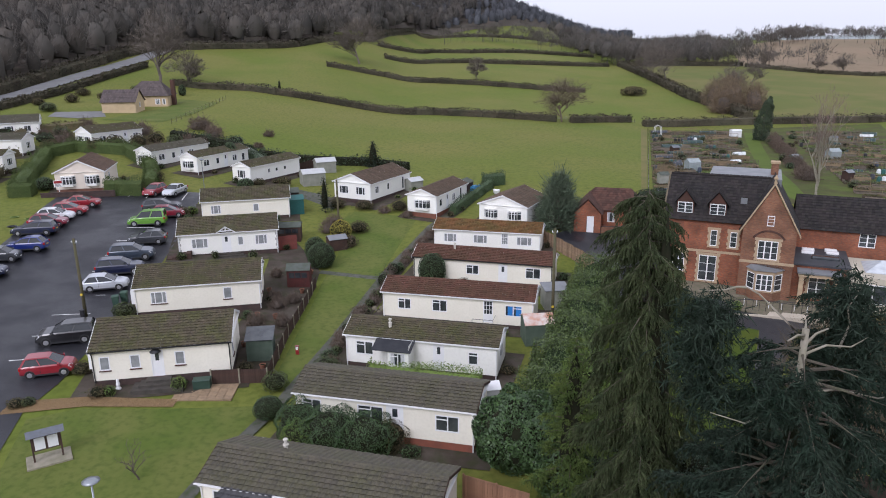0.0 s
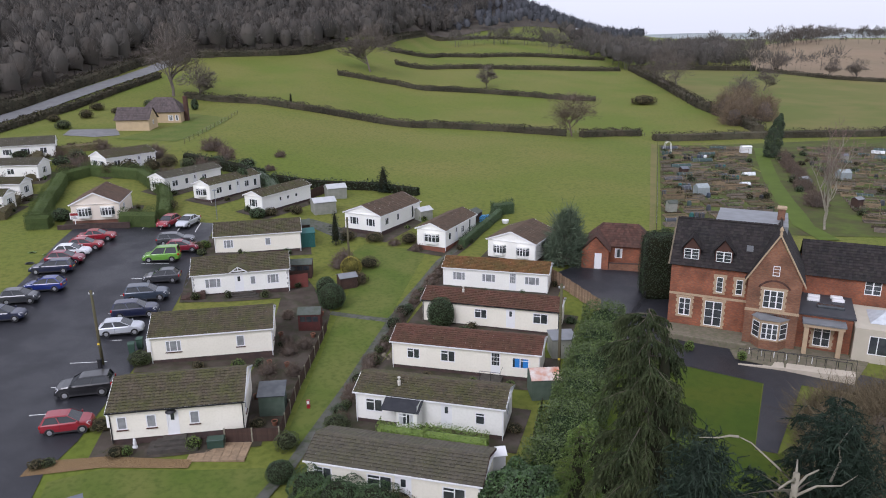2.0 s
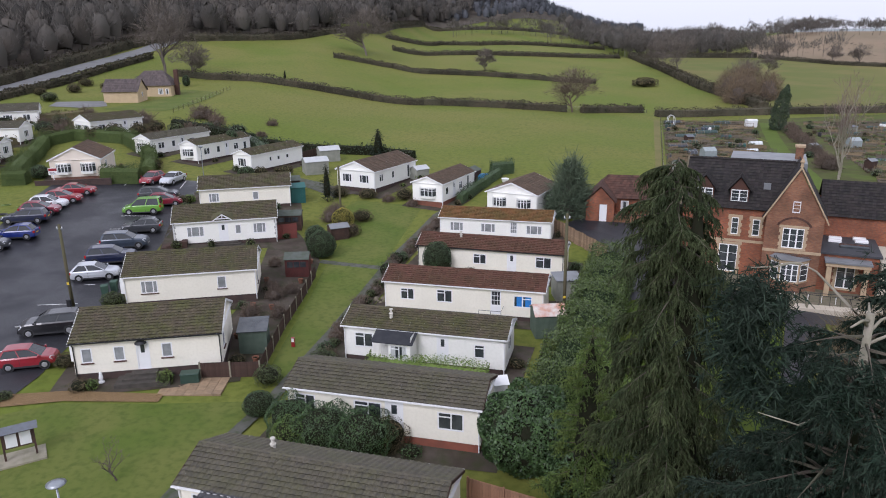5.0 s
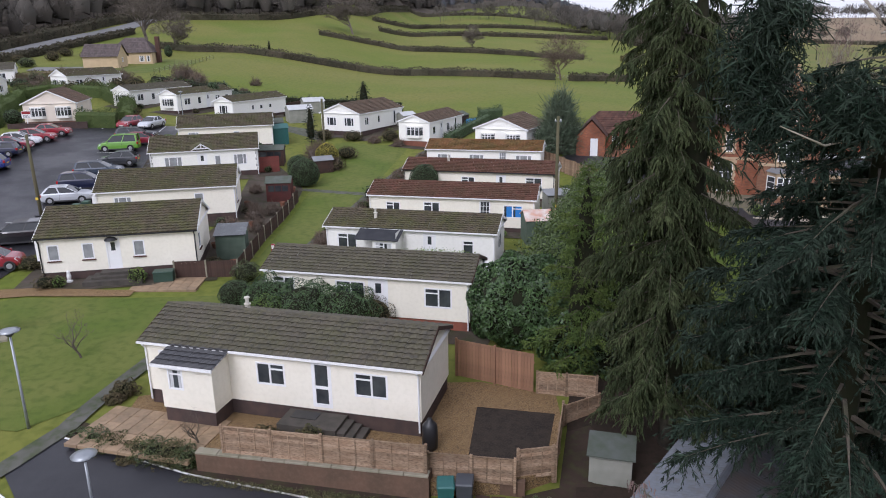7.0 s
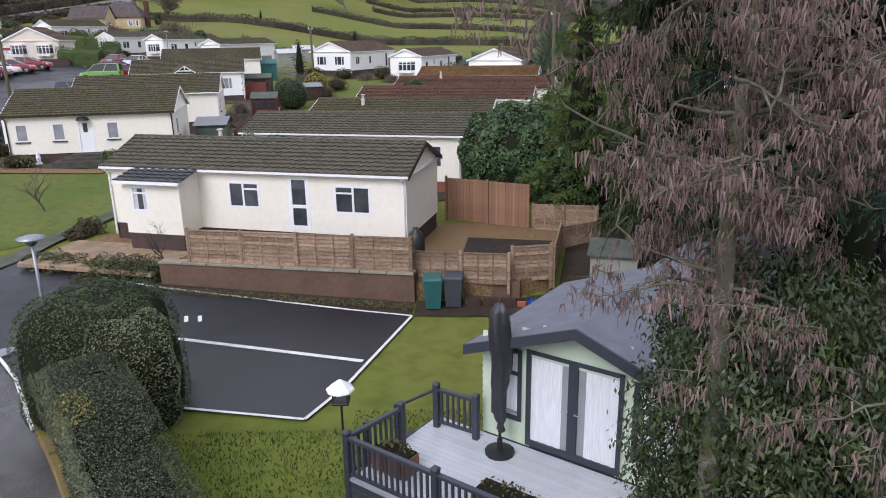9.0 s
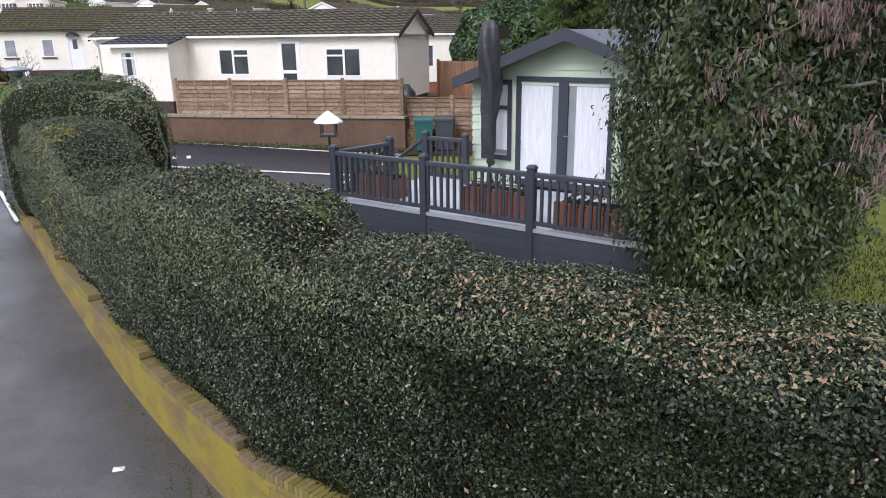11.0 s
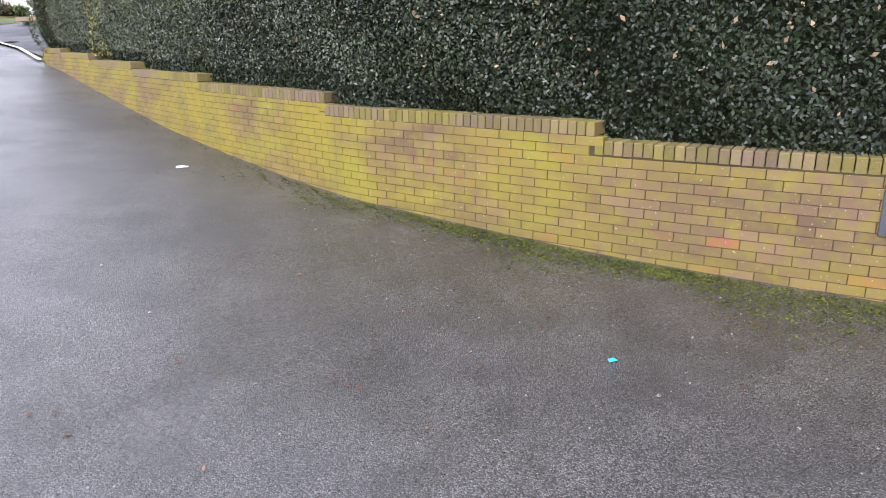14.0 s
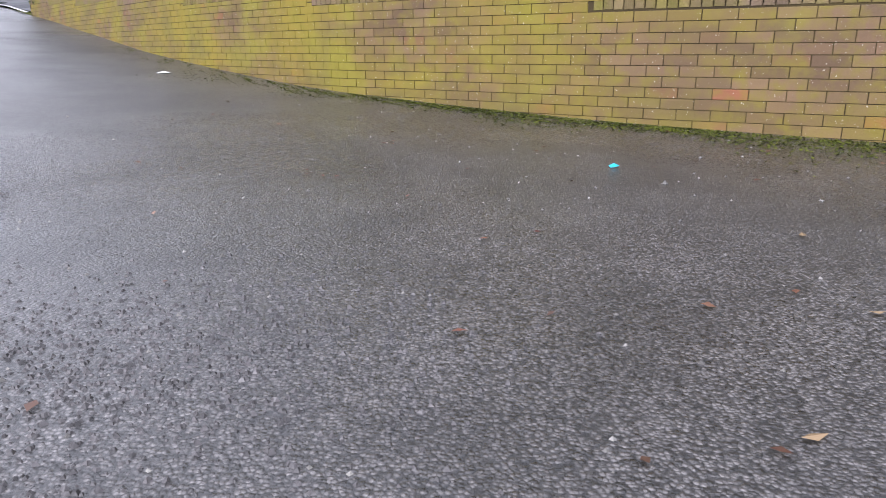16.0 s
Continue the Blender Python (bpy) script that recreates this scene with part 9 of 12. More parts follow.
for a, b, c, d in holes:
    door = b - a > 1
    fr = MB()
    e = 0.09
    wall_face(fr, pose(a - e, -0.05, 0), b - a + 2 * e, c - (0.02 if door else e), d + e, ([(e, (b - a) / 2 + e - 0.09, c + 0.1, d), ((b - a) / 2 + e + 0.09, b - a + e, c + 0.1, d)] if door else [(e, b - a + e, c, c + 0.85), (e, b - a + e, c + 0.92, d)]), 0.09)
    w = part("double_door" if door else "window", fr.weld(), M_GRAPH, hut)
    part("pane", MB().box(a, b, 0.0, 0.01, c, d), material("clear_hut_glass", (0.25, 0.27, 0.28), 0.05, (0.35, 0.37, 0.38), 2, 0.5), w)
    cu = MB()
    k = 22 if door else 8
    for i in range(k):
        if door and 8 <= i <= 13:
            continue
        u, v = a + (b - a) * i / k, a + (b - a) * (i + 1) / k
        cu.quad((u, -0.004 - 0.012 * (i % 2), c + 0.1), (v, -0.004 - 0.012 * ((i + 1) % 2), c + 0.1), (v, -0.004 - 0.012 * ((i + 1) % 2), d), (u, -0.004 - 0.012 * (i % 2), d))
    part("net_curtain", cu.weld(), M_WCURT, w)
    if door:
        for s in (-0.07, 0.07):
            part("door_handle", MB().tube([((a + b) / 2 + s, -0.07, 1.0), ((a + b) / 2 + s, -0.12, 1.0), ((a + b) / 2 + s * 2.6, -0.12, 1.0)], 0.012, 6), M_GALV, w)
rf = MB()
for s in (-1, 1):
    cx = HW / 2
    e = cx + s * (cx + 0.14)
    ze = HE - 0.1
    rf.add([(cx, -0.45, HR + 0.1), (e, -0.45, ze), (e, HD + 0.3, ze), (cx, HD + 0.3, HR + 0.1), (cx, -0.45, HR + 0.16), (e, -0.45, ze + 0.06), (e, HD + 0.3, ze + 0.06), (cx, HD + 0.3, HR + 0.16)],
           [(0, 1, 2, 3), (4, 7, 6, 5), (0, 4, 5, 1), (1, 5, 6, 2), (2, 6, 7, 3)])
    bb = MB().add([(cx, -0.5, HR - 0.02), (e, -0.5, ze - 0.12), (e, -0.45, ze - 0.12), (cx, -0.45, HR - 0.02), (cx, -0.5, HR + 0.18), (e, -0.5, ze + 0.08), (e, -0.45, ze + 0.08), (cx, -0.45, HR + 0.18)], [(0, 1, 5, 4), (1, 2, 6, 5), (2, 3, 7, 6), (4, 5, 6, 7), (0, 3, 2, 1)])
    part("bargeboard", bb, M_GRAPH, hut)
    part("gutter", MB().tube([(e, -0.4, ze), (e, HD + 0.3, ze)], 0.06, 6), M_GRAPH, hut)
part("roof", rf, material("grey_felt_shingle", (0.16, 0.17, 0.2), 0.75, (0.11, 0.115, 0.135), 3, 0.7, bump=0.5), hut)
part("hut_floor", MB().box(0.03, HW - 0.03, 0.03, HD - 0.03, -0.4, 0.02), M_GRAPH, hut)
para = thing("parasol", DK @ pose(1.78, 2.2, DZ), "closed parasol under a black cover on the deck", "parasol")
part("pole", MB().tube([(0, 0, 0), (0, 0, 3.0)], 0.03, 8), M_BLACK, para)
cv = MB().lathe([(0.04, 0.45), (0.08, 0.5), (0.055, 0.62), (0.11, 0.75), (0.14, 1.0), (0.12, 1.25), (0.15, 1.45), (0.16, 1.8), (0.175, 2.1), (0.185, 2.4), (0.18, 2.65), (0.15, 2.85), (0.09, 2.98), (0.01, 3.0)], 22)
cv.v = [(x_ * (1 + 0.2 * math.sin(4 * math.atan2(y_, x_) + 3 * z_) + 0.1 * math.sin(9 * math.atan2(y_, x_) - 5 * z_)) + 0.03 * math.sin(4.2 * z_), y_ * (1 + 0.2 * math.sin(4 * math.atan2(y_, x_) + 3 * z_)), z_) for x_, y_, z_ in cv.v]
part("cover", cv, material("black_polythene_cover", (0.025, 0.025, 0.03), 0.45, (0.05, 0.05, 0.055), 4, 0.6, bump=1.0, bump_scale=8), para, smooth=True)
part("base", MB().lathe([(0.28, 0), (0.28, 0.06), (0.06, 0.1), (0.05, 0.3)], 14), M_BLACK, para)
for a, p, w in ((0.5, 0.7, 0.8), (2.85, 0.75, 1.2), (4.6, 0.5, 1.1)):
    pl = thing("planter", DK @ pose(a, p, DZ), "red-brown slatted wooden planter on the deck", "planter", "planters on the deck")
    part("box", MB().box(-w / 2 + 0.02, w / 2 - 0.02, -0.2, 0.2, 0.0, 0.36), M_TERRA, pl)
    for k in range(int(w / 0.1)):
        part("slat", MB().bevel_box(-w / 2 + k * 0.1 + 0.01, -w / 2 + k * 0.1 + 0.08, -0.235, -0.2, 0, 0.42, 0.006), M_TERRA, pl)
    part("soil", MB().box(-w / 2 + 0.04, w / 2 - 0.04, -0.18, 0.18, 0.36, 0.39), M_CORE, pl)
    pp, dd = ball_points(120, (0, 0, 0.42), (w * 0.42, 0.17, 0.16), int(a * 10), 0.2)
    part("winter_planting", leaf_cards("winter_planting", pp, dd, 0.07, M_HEATH, 0.5), None, pl, kind="stuff")
bf = thing("bird_table", pose(-1.35, 15.1, 1.8), "black lantern-shaped bird table with a white hood", "bird table")
part("pole", MB().tube([(0, 0, 0), (0, 0, 1.85)], 0.022, 8), M_BLACK, bf)
part("tray", MB().bevel_box(-0.16, 0.16, -0.16, 0.16, 1.85, 1.89, 0.01), M_BLACK, bf)
for sx in (-0.13, 0.13):
    for sy in (-0.13, 0.13):
        part("upright", MB().box(sx - 0.012, sx + 0.012, sy - 0.012, sy + 0.012, 1.89, 2.12), M_BLACK, bf)
part("hood", MB().lathe([(0.27, 2.1), (0.26, 2.13), (0.08, 2.27), (0.02, 2.31)], 8), M_UPVC, bf)
# ivy-clad evergreen at the deck's end
M_IVY = leaf_mat("drooping_evergreen_leaf", (0.026, 0.044, 0.012), (0.062, 0.082, 0.02), (0.016, 0.028, 0.009), 0.45, 0.5, 2.5)
hb = thing("evergreen_bush", pose(4.05, 9.95, 1.75), "tall evergreen bush with drooping olive leaves beside the deck", "shrub")
BH, PT, PR = 6.0, [0, 0.12, 0.3, 0.6, 0.88, 1.0], [0.4, 0.8, 1.15, 1.32, 1.2, 0.5]
# dark core gives the bush its inner shade by colour
part("inner_growth", MB().lathe([(0.7 * r_, BH * t_ * 0.94) for t_, r_ in zip(PT, PR)] + [(0.02, BH * 0.97)], 14), M_CORE, hb, smooth=True)
g = np.random.default_rng(44)
pp, dd = [], []
for i in range(230):
    t_ = 0.04 + 0.96 * (i + 0.5) / 230
    az, r_ = i * 2.39996, float(np.interp(t_, PT, PR)) * g.uniform(0.72, 1.12)
    way = np.array([math.cos(az), math.sin(az), 0.35])
    k = 330
    pp.append(np.array([math.cos(az) * r_, math.sin(az) * r_, t_ * BH]) + g.normal(0, 1, (k, 3)) * np.array([0.12, 0.12, 0.2]))
    dd.append(np.tile(way, (k, 1)) + g.normal(0, 0.3, (k, 3)))
pp, dd = np.concatenate(pp), np.concatenate(dd)
pp[:, 2] = np.maximum(pp[:, 2], 0.04)
part("foliage", leaf_cards("foliage", pp, dd, 0.085, M_IVY, 0.36, 0.6, 0.9, 45), None, hb, kind="stuff")
shrub("evergreen_bush", 4.9, 11.5, (0.85, 0.8, 5.0), "dark evergreen bush behind the deck", M_IVY, 12000, 0.11, z=1.75, lump=0.28, aspect=0.3, droop=0.7, core=0.75, loose=0.9)
# rough lawn between the hedge and the deck
g = np.random.default_rng(55)
n = 46000
px, py = g.uniform(-7, 9, n), g.uniform(6, 18, n)
ok = (py > np.interp(px, WX, WY) + 1.9) & (py > np.interp(px, WX, WY) + 1.9) & (py < np.where(px < -1.5, 17.2, 18.0))
ok &= ~((px > -1.3) & (px < 3.9) & (py > 14.13 - 0.737 * (px + 1.14)) & (py < 17.5 - 0.737 * (px + 1.14)))
px, py = px[ok], py[ok]
a = np.stack([px, py, ground_z(px, py) - 0.005], 1)
b = a + np.stack([g.normal(0, 0.022, len(px)), g.normal(0, 0.022, len(px)), g.uniform(0.03, 0.085, len(px))], 1)
M_BLADE = leaf_mat("grass_blade", (0.038, 0.058, 0.008), (0.055, 0.062, 0.011), (0.025, 0.042, 0.007), 0.6, 0.4)
tagged(new("grass_blades", ribbons("grass_blades", a, b, 0.022, M_BLADE, 3)), "rough green lawn grass behind the hedge", "grass", kind="stuff")

# ---------------------------------------------------------------- garage, sheds
M_CORR = material("grey_corrugated_sheet", (0.15, 0.165, 0.19), 0.5, (0.11, 0.12, 0.14), 1, 0.7, (0.1, 0.09, 0.075), 4, 0.4, metal=0.2)
ga = thing("garage", pose(11.33, 25.36, 1.8, 0, 0, 232), "low garage with a grey corrugated sheet roof", "garage")
GL, GW = 8.2, 2.15
part("wall", MB().box(0.15, GL - 0.15, -GW + 0.15, GW - 0.15, -0.2, 1.6), M_BLOCK, ga)
part("gable", MB().poly([(0.15, -GW + 0.15, 1.6), (0.15, 0, 2.18), (0.15, GW - 0.15, 1.6)]), M_BLOCK, ga)
for s in (-1, 1):
    c = MB()
    n = int(GL / 0.0243)
    rows = []
    for i in range(n + 1):
        x = GL * i / n
        z = 0.042 * math.cos(i * math.pi / 3)
        rows += [(x, 0, 2.25 + z), (x, s * (GW + 0.1), 1.62 + z)]
    c.add(rows, [(2 * i, 2 * i + 1, 2 * i + 3, 2 * i + 2) for i in range(n)])
    part("roof_sheet", c, M_CORR if s == -1 else material("dark_mossy_sheet", (0.05, 0.052, 0.06), 0.8, (0.055, 0.043, 0.036), 1.2, 0.8), ga, kind="stuff")
part("ridge_cap", MB().tube([(0, 0, 2.26), (GL, 0, 2.26)], 0.12, 8), M_CORR, ga)


def shed(x, y, yaw, w, d, h, wall, roof, label, z=None, rise=0.35, door=True, window=False, mono=False, name="shed"):
    s = thing(name, pose(x, y, hz(x, y) if z is None else z, 0, 0, yaw), label, "shed")
    mb = MB().box(0, w, 0, d, -0.3, h)
    if not mono:
        mb.poly([(0, 0, h), (0, d, h), (0, d / 2, h + rise)])
        mb.poly([(w, d, h), (w, 0, h), (w, d / 2, h + rise)])
    part("wall", mb, wall, s)
    n = int(w / 0.14)
    r = MB()
    if mono:
        r.add([(-0.1, -0.15, h + 0.02), (w + 0.1, -0.15, h + 0.02), (w + 0.1, d + 0.1, h + rise), (-0.1, d + 0.1, h + rise), (-0.1, -0.15, h + 0.07), (w + 0.1, -0.15, h + 0.07), (w + 0.1, d + 0.1, h + rise + 0.05), (-0.1, d + 0.1, h + rise + 0.05)], [(0, 3, 2, 1), (4, 5, 6, 7), (0, 1, 5, 4), (1, 2, 6, 5), (3, 0, 4, 7), (2, 3, 7, 6)])
        part("wall_top", MB().poly([(0, d, h), (w, d, h), (w, d, h + rise), (0, d, h + rise)]), wall, s)
    else:
        for k in (0, 1):
            e, c = (-0.12 if k == 0 else d + 0.12), d / 2
            r.add([(-0.1, e, h - 0.06), (w + 0.1, e, h - 0.06), (w + 0.1, c, h + rise + 0.02), (-0.1, c, h + rise + 0.02), (-0.1, e, h - 0.02), (w + 0.1, e, h - 0.02), (w + 0.1, c, h + rise + 0.06), (-0.1, c, h + rise + 0.06)], [(0, 3, 2, 1), (4, 5, 6, 7), (0, 1, 5, 4), (1, 2, 6, 5), (3, 0, 4, 7)])
    part("roof", r, roof, s)
    for k in range(1, n):
        part("batten", MB().box(k * w / n - 0.012, k * w / n + 0.012, -0.018, 0.0, 0, h - 0.05), wall, s)
    if door:
        part("door", MB().box(w * 0.12, w * 0.12 + 0.7, -0.035, -0.01, 0.05, min(h - 0.1, 1.75)), wall, s)
    if window:
        for k in range(3):
            part("window", MB().box(w * 0.1 + k * w * 0.28, w * 0.1 + k * w * 0.28 + w * 0.24, -0.04, -0.012, h * 0.55, h * 0.85), M_GLASS, s)
    return s


M_LTGREY = material("pale_grey_sheet", (0.48, 0.49, 0.49), 0.6, (0.38, 0.39, 0.39), 1, 0.6)
M_FELT = material("green_grey_felt", (0.1, 0.11, 0.1), 0.8, (0.07, 0.085, 0.06), 2, 0.8)
M_PALE = material("pale_grey_board", (0.3, 0.3, 0.26), 0.8, (0.21, 0.22, 0.185), 1.5, 0.7)
M_GREENP = material("dark_green_painted_wood", (0.04, 0.085, 0.06), 0.75, (0.055, 0.1, 0.07), 2, 0.6)
M_MAROON = material("maroon_stained_boards", (0.1, 0.034, 0.03), 0.8, (0.065, 0.028, 0.025), 2, 0.7)
M_REDWOOD = material("red_stained_wood", (0.2, 0.06, 0.05), 0.8, (0.13, 0.05, 0.04), 2, 0.7)
M_GREENSHED = material("grey_green_stained_wood", (0.1, 0.13, 0.1), 0.8, (0.07, 0.1, 0.075), 2, 0.7)
M_RUSTW = material("white_and_rust_sheet", (0.6, 0.57, 0.53), 0.6, (0.42, 0.13, 0.05), 0.9, 1.0, (0.5, 0.2, 0.1), 3, 0.5)
shed(5.5, 25.3, -16, 1.5, 1.1, 1.5, M_PALE, M_FELT, "small pale shed with a felt roof beside the garage", z=1.7, mono=True, rise=0.25)
shed(15.2, 24.6, -25, 3.0, 2.0, 1.7, M_GREENP, M_CORR, "dark green shed with a pale corrugated roof", z=1.7)
shed(14.2, 17.5, -20, 1.4, 1.2, 1.9, M_GREENP, M_UPVC, "small dark green cabinet shed with a white top", z=1.7, mono=True, rise=0.1)
shed(6.5, 52.9, 5, 2.3, 2.2, 1.9, M_GREENSHED, M_RUSTW, "green-grey shed with a rusty white roof", rise=0.5)
shed(2.4, 42.2, 12, 1.2, 1.0, 1.8, M_UPVC, M_UPVC, "small white plastic storage shed beside the home", rise=0.3)
shed(9.2, 60.7, 6, 2.2, 2.0, 1.9, M_PALE, M_LEAD, "pale shed with a grey flat roof", mono=True, rise=0.15)
shed(-15.4, 50.2, 8, 2.0, 1.8, 1.75, M_GREENSHED, M_GLASS, "green shed with a glazed sloping roof", rise=0.4, mono=True)
shed(-15.7, 66.5, 4, 2.2, 1.9, 1.8, M_MAROON, M_FELT, "maroon wooden shed with a dark felt roof", rise=0.4, window=True, door=False)
shed(-19.7, 79.8, 6, 2.8, 2.0, 1.7, M_DKWOOD, M_FELT, "dark brown shed with three small windows", rise=0.35, window=True, door=False)
shed(-20.2, 89.8, 20, 1.9, 1.9, 2.0, M_TEAL, M_TEAL, "small teal plastic shed", rise=0.4)
shed(-22.5, 92.5, 15, 3.0, 2.4, 2.0, M_DKWOOD, M_FELT, "dark shed behind the cream home", rise=0.4)
shed(-13.0, 77.0, 25, 2.0, 1.6, 1.4, M_DKWOOD, M_LEAD, "low brown shed with a grey roof on the lawn", rise=0.3)
shed(-21.0, 104.0, 25, 3.4, 2.4, 1.9, M_PALE, M_LTGREY, "pale shed with a white roof", rise=0.5)
shed(-20.5, 113.0, 25, 3.2, 2.2, 1.8, M_PALE, M_LTGREY, "pale shed with a white roof by the field", rise=0.5)
shed(-4.8, 101.5, 40, 2.2, 1.7, 1.6, M_PALE, M_LTGREY, "pale garden shed between the homes", rise=0.4)
shed(3.2, 99.0, 65, 2.4, 2.0, 1.9, M_DKWOOD, M_FELT, "dark shed behind the narrow home", rise=0.4)
# laurel dome and tall laurel hedge along the boundary
M_HLAUREL = leaf_mat("yellow_green_laurel_leaf", (0.055, 0.088, 0.02), (0.085, 0.12, 0.028), (0.032, 0.055, 0.014), 0.55, 0.5)
# dark green hull colour stands for the shade between the laurel leaves
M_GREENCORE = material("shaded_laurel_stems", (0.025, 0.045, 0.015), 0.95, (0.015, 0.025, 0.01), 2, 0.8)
shrub("laurel", 4.2, 36.9, (2.5, 2.5, 4.7), "great rounded dark laurel bush by the fence", M_LAUREL, 16000, 0.2, z=2.4, lump=0.12, aspect=0.42, core=0.88)
shrub("laurel", 6.8, 33.8, (1.9, 1.8, 3.6), "dark laurel bush under the conifer", M_LAUREL, 6000, 0.2, z=2.3, lump=0.18, aspect=0.42)
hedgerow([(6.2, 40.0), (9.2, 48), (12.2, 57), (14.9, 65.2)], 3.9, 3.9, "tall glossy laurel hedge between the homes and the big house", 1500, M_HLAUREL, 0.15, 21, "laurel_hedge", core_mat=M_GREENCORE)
shrub("golden_conifer", 8.6, 40.2, (1.5, 1.5, 5.5), "yellow-green feathery conifer in the hedge", M_LIME, 5000, 0.22, z=2.5, lump=0.25, aspect=0.25, droop=0.3)
shrub("golden_conifer", 10.3, 37.4, (1.7, 1.7, 5.0), "dull green conifer beside the hedge", M_LIME, 4000, 0.24, z=2.4, lump=0.25, aspect=0.25, droop=0.4)

# worn concrete slabs, pots and a step at the foot of the fence
fl = thing("slab_path", pose(2.7, 22.4, hz(3.8, 23) + 0.0, 0, 0, 0), "worn wet concrete slabs by the bins", "paving", kind="structure")
for i in range(4):
    for j in range(2):
        part("slab", MB().bevel_box(i * 0.62, i * 0.62 + 0.6, j * 0.62 - 0.06 * i, j * 0.62 + 0.59 - 0.06 * i, -0.1, 0.05 + 0.005 * ((i + j) % 3), 0.01), M_CONC, fl)
drape("damp_earth", [(-15, 28.4), (-9.2, 26.1), (-0.35, 23.54), (-0.3, 24.5), (-9.0, 26.26), (-9.6, 27.3), (-14.8, 29.4)], M_CORE_EARTH, 0.045, 0.8, "dark damp earth along the retaining wall", "ground")
drape("damp_earth", [(3.2, 24.0), (5.4, 23.4), (7.2, 26.4), (6.2, 28.6), (5.2, 28.2), (4.4, 25.0), (3.0, 24.6)], M_CORE_EARTH, 0.06, 0.8, "dark damp earth beside the small shed", "ground")
drape("damp_earth", [(-0.3, 23.5), (3.0, 23.3), (3.2, 24.4), (-0.2, 24.6)], M_CORE_EARTH, 0.05, 0.8, "dark damp earth under the bins", "ground")
for x, y, r, mt, lb in ((3.4, 23.9, 0.16, material("blue_glazed_pot", (0.02, 0.06, 0.35), 0.25), "blue glazed plant pot by the fence"), (3.85, 23.8, 0.15, M_TERRA, "terracotta plant pot by the fence")):
    pt = thing("plant_pot", pose(x, y, hz(x, y) + 0.02), lb, "plant pot")
    part("pot", MB().lathe([(r * 0.7, 0), (r, 0.28), (r * 1.1, 0.3), (r * 0.9, 0.3), (r * 0.85, 0.24)], 14), mt, pt, smooth=True)
    pp, dd = ball_points(60, (0, 0, 0.42), (0.12, 0.12, 0.2), 3, 0.2)
    part("winter_plant", leaf_cards("winter_plant", pp, dd, 0.12, M_OLIVE, 0.2, 0.6), None, pt, kind="stuff")
for x, y, w in ((3.0, 24.15, 0.55), (5.6, 23.7, 0.6)):
    tr = thing("terracotta_trough", pose(x, y, hz(x, y) + 0.03, 0, 0, -12), "long terracotta plant trough", "plant trough")
    part("trough_body", MB().bevel_box(-w / 2, w / 2, -0.11, 0.11, 0, 0.2, 0.015), material("terracotta", (0.35, 0.12, 0.06), 0.8, (0.28, 0.1, 0.06), 5, 0.6), tr)
    part("soil", MB().box(-w / 2 + 0.03, w / 2 - 0.03, -0.08, 0.08, 0.2, 0.215), M_CORE, tr)



# ---------------------------------------------------------------- cars
M_TYRE = material("black_tyre_rubber", (0.02, 0.02, 0.02), 0.85)
M_RIM = material("silver_alloy", (0.5, 0.5, 0.52), 0.35, (0.35, 0.35, 0.36), 6, 0.6, metal=0.7)
M_CARGLASS = material("dark_car_glass", (0.02, 0.023, 0.026), 0.05, (0.035, 0.04, 0.045), 1, 0.6, spec=0.7)
M_HEADL = material("clear_headlamp", (0.65, 0.67, 0.7), 0.1, (0.4, 0.42, 0.45), 8, 0.6)
M_TAILL = material("red_tail_lamp", (0.4, 0.015, 0.015), 0.2, (0.25, 0.01, 0.01), 8, 0.5)
M_PLATE_Y = material("yellow_plate", (0.7, 0.5, 0.05), 0.5)
M_TRIM = material("grey_black_car_trim", (0.03, 0.03, 0.032), 0.6)
# length, width, height, belt height, bonnet height; then places along the car from the tail (0) to the nose (1):
# rear glass foot, rear roof, front roof, windscreen foot
STYLES = {"hatch": (4.1, 1.76, 1.48, 0.93, 0.9, 0.02, 0.16, 0.52, 0.74), "small": (3.6, 1.64, 1.5, 0.95, 0.92, 0.01, 0.12, 0.56, 0.77), "suv": (4.5, 1.88, 1.66, 1.08, 1.05, 0.01, 0.09, 0.55, 0.73),
          "estate": (4.7, 1.8, 1.48, 0.93, 0.9, 0.01, 0.09, 0.54, 0.72), "saloon": (4.5, 1.78, 1.42, 0.92, 0.88, 0.14, 0.28, 0.54, 0.73), "van": (4.3, 1.82, 1.82, 1.05, 1.0, 0.0, 0.05, 0.6, 0.77)}


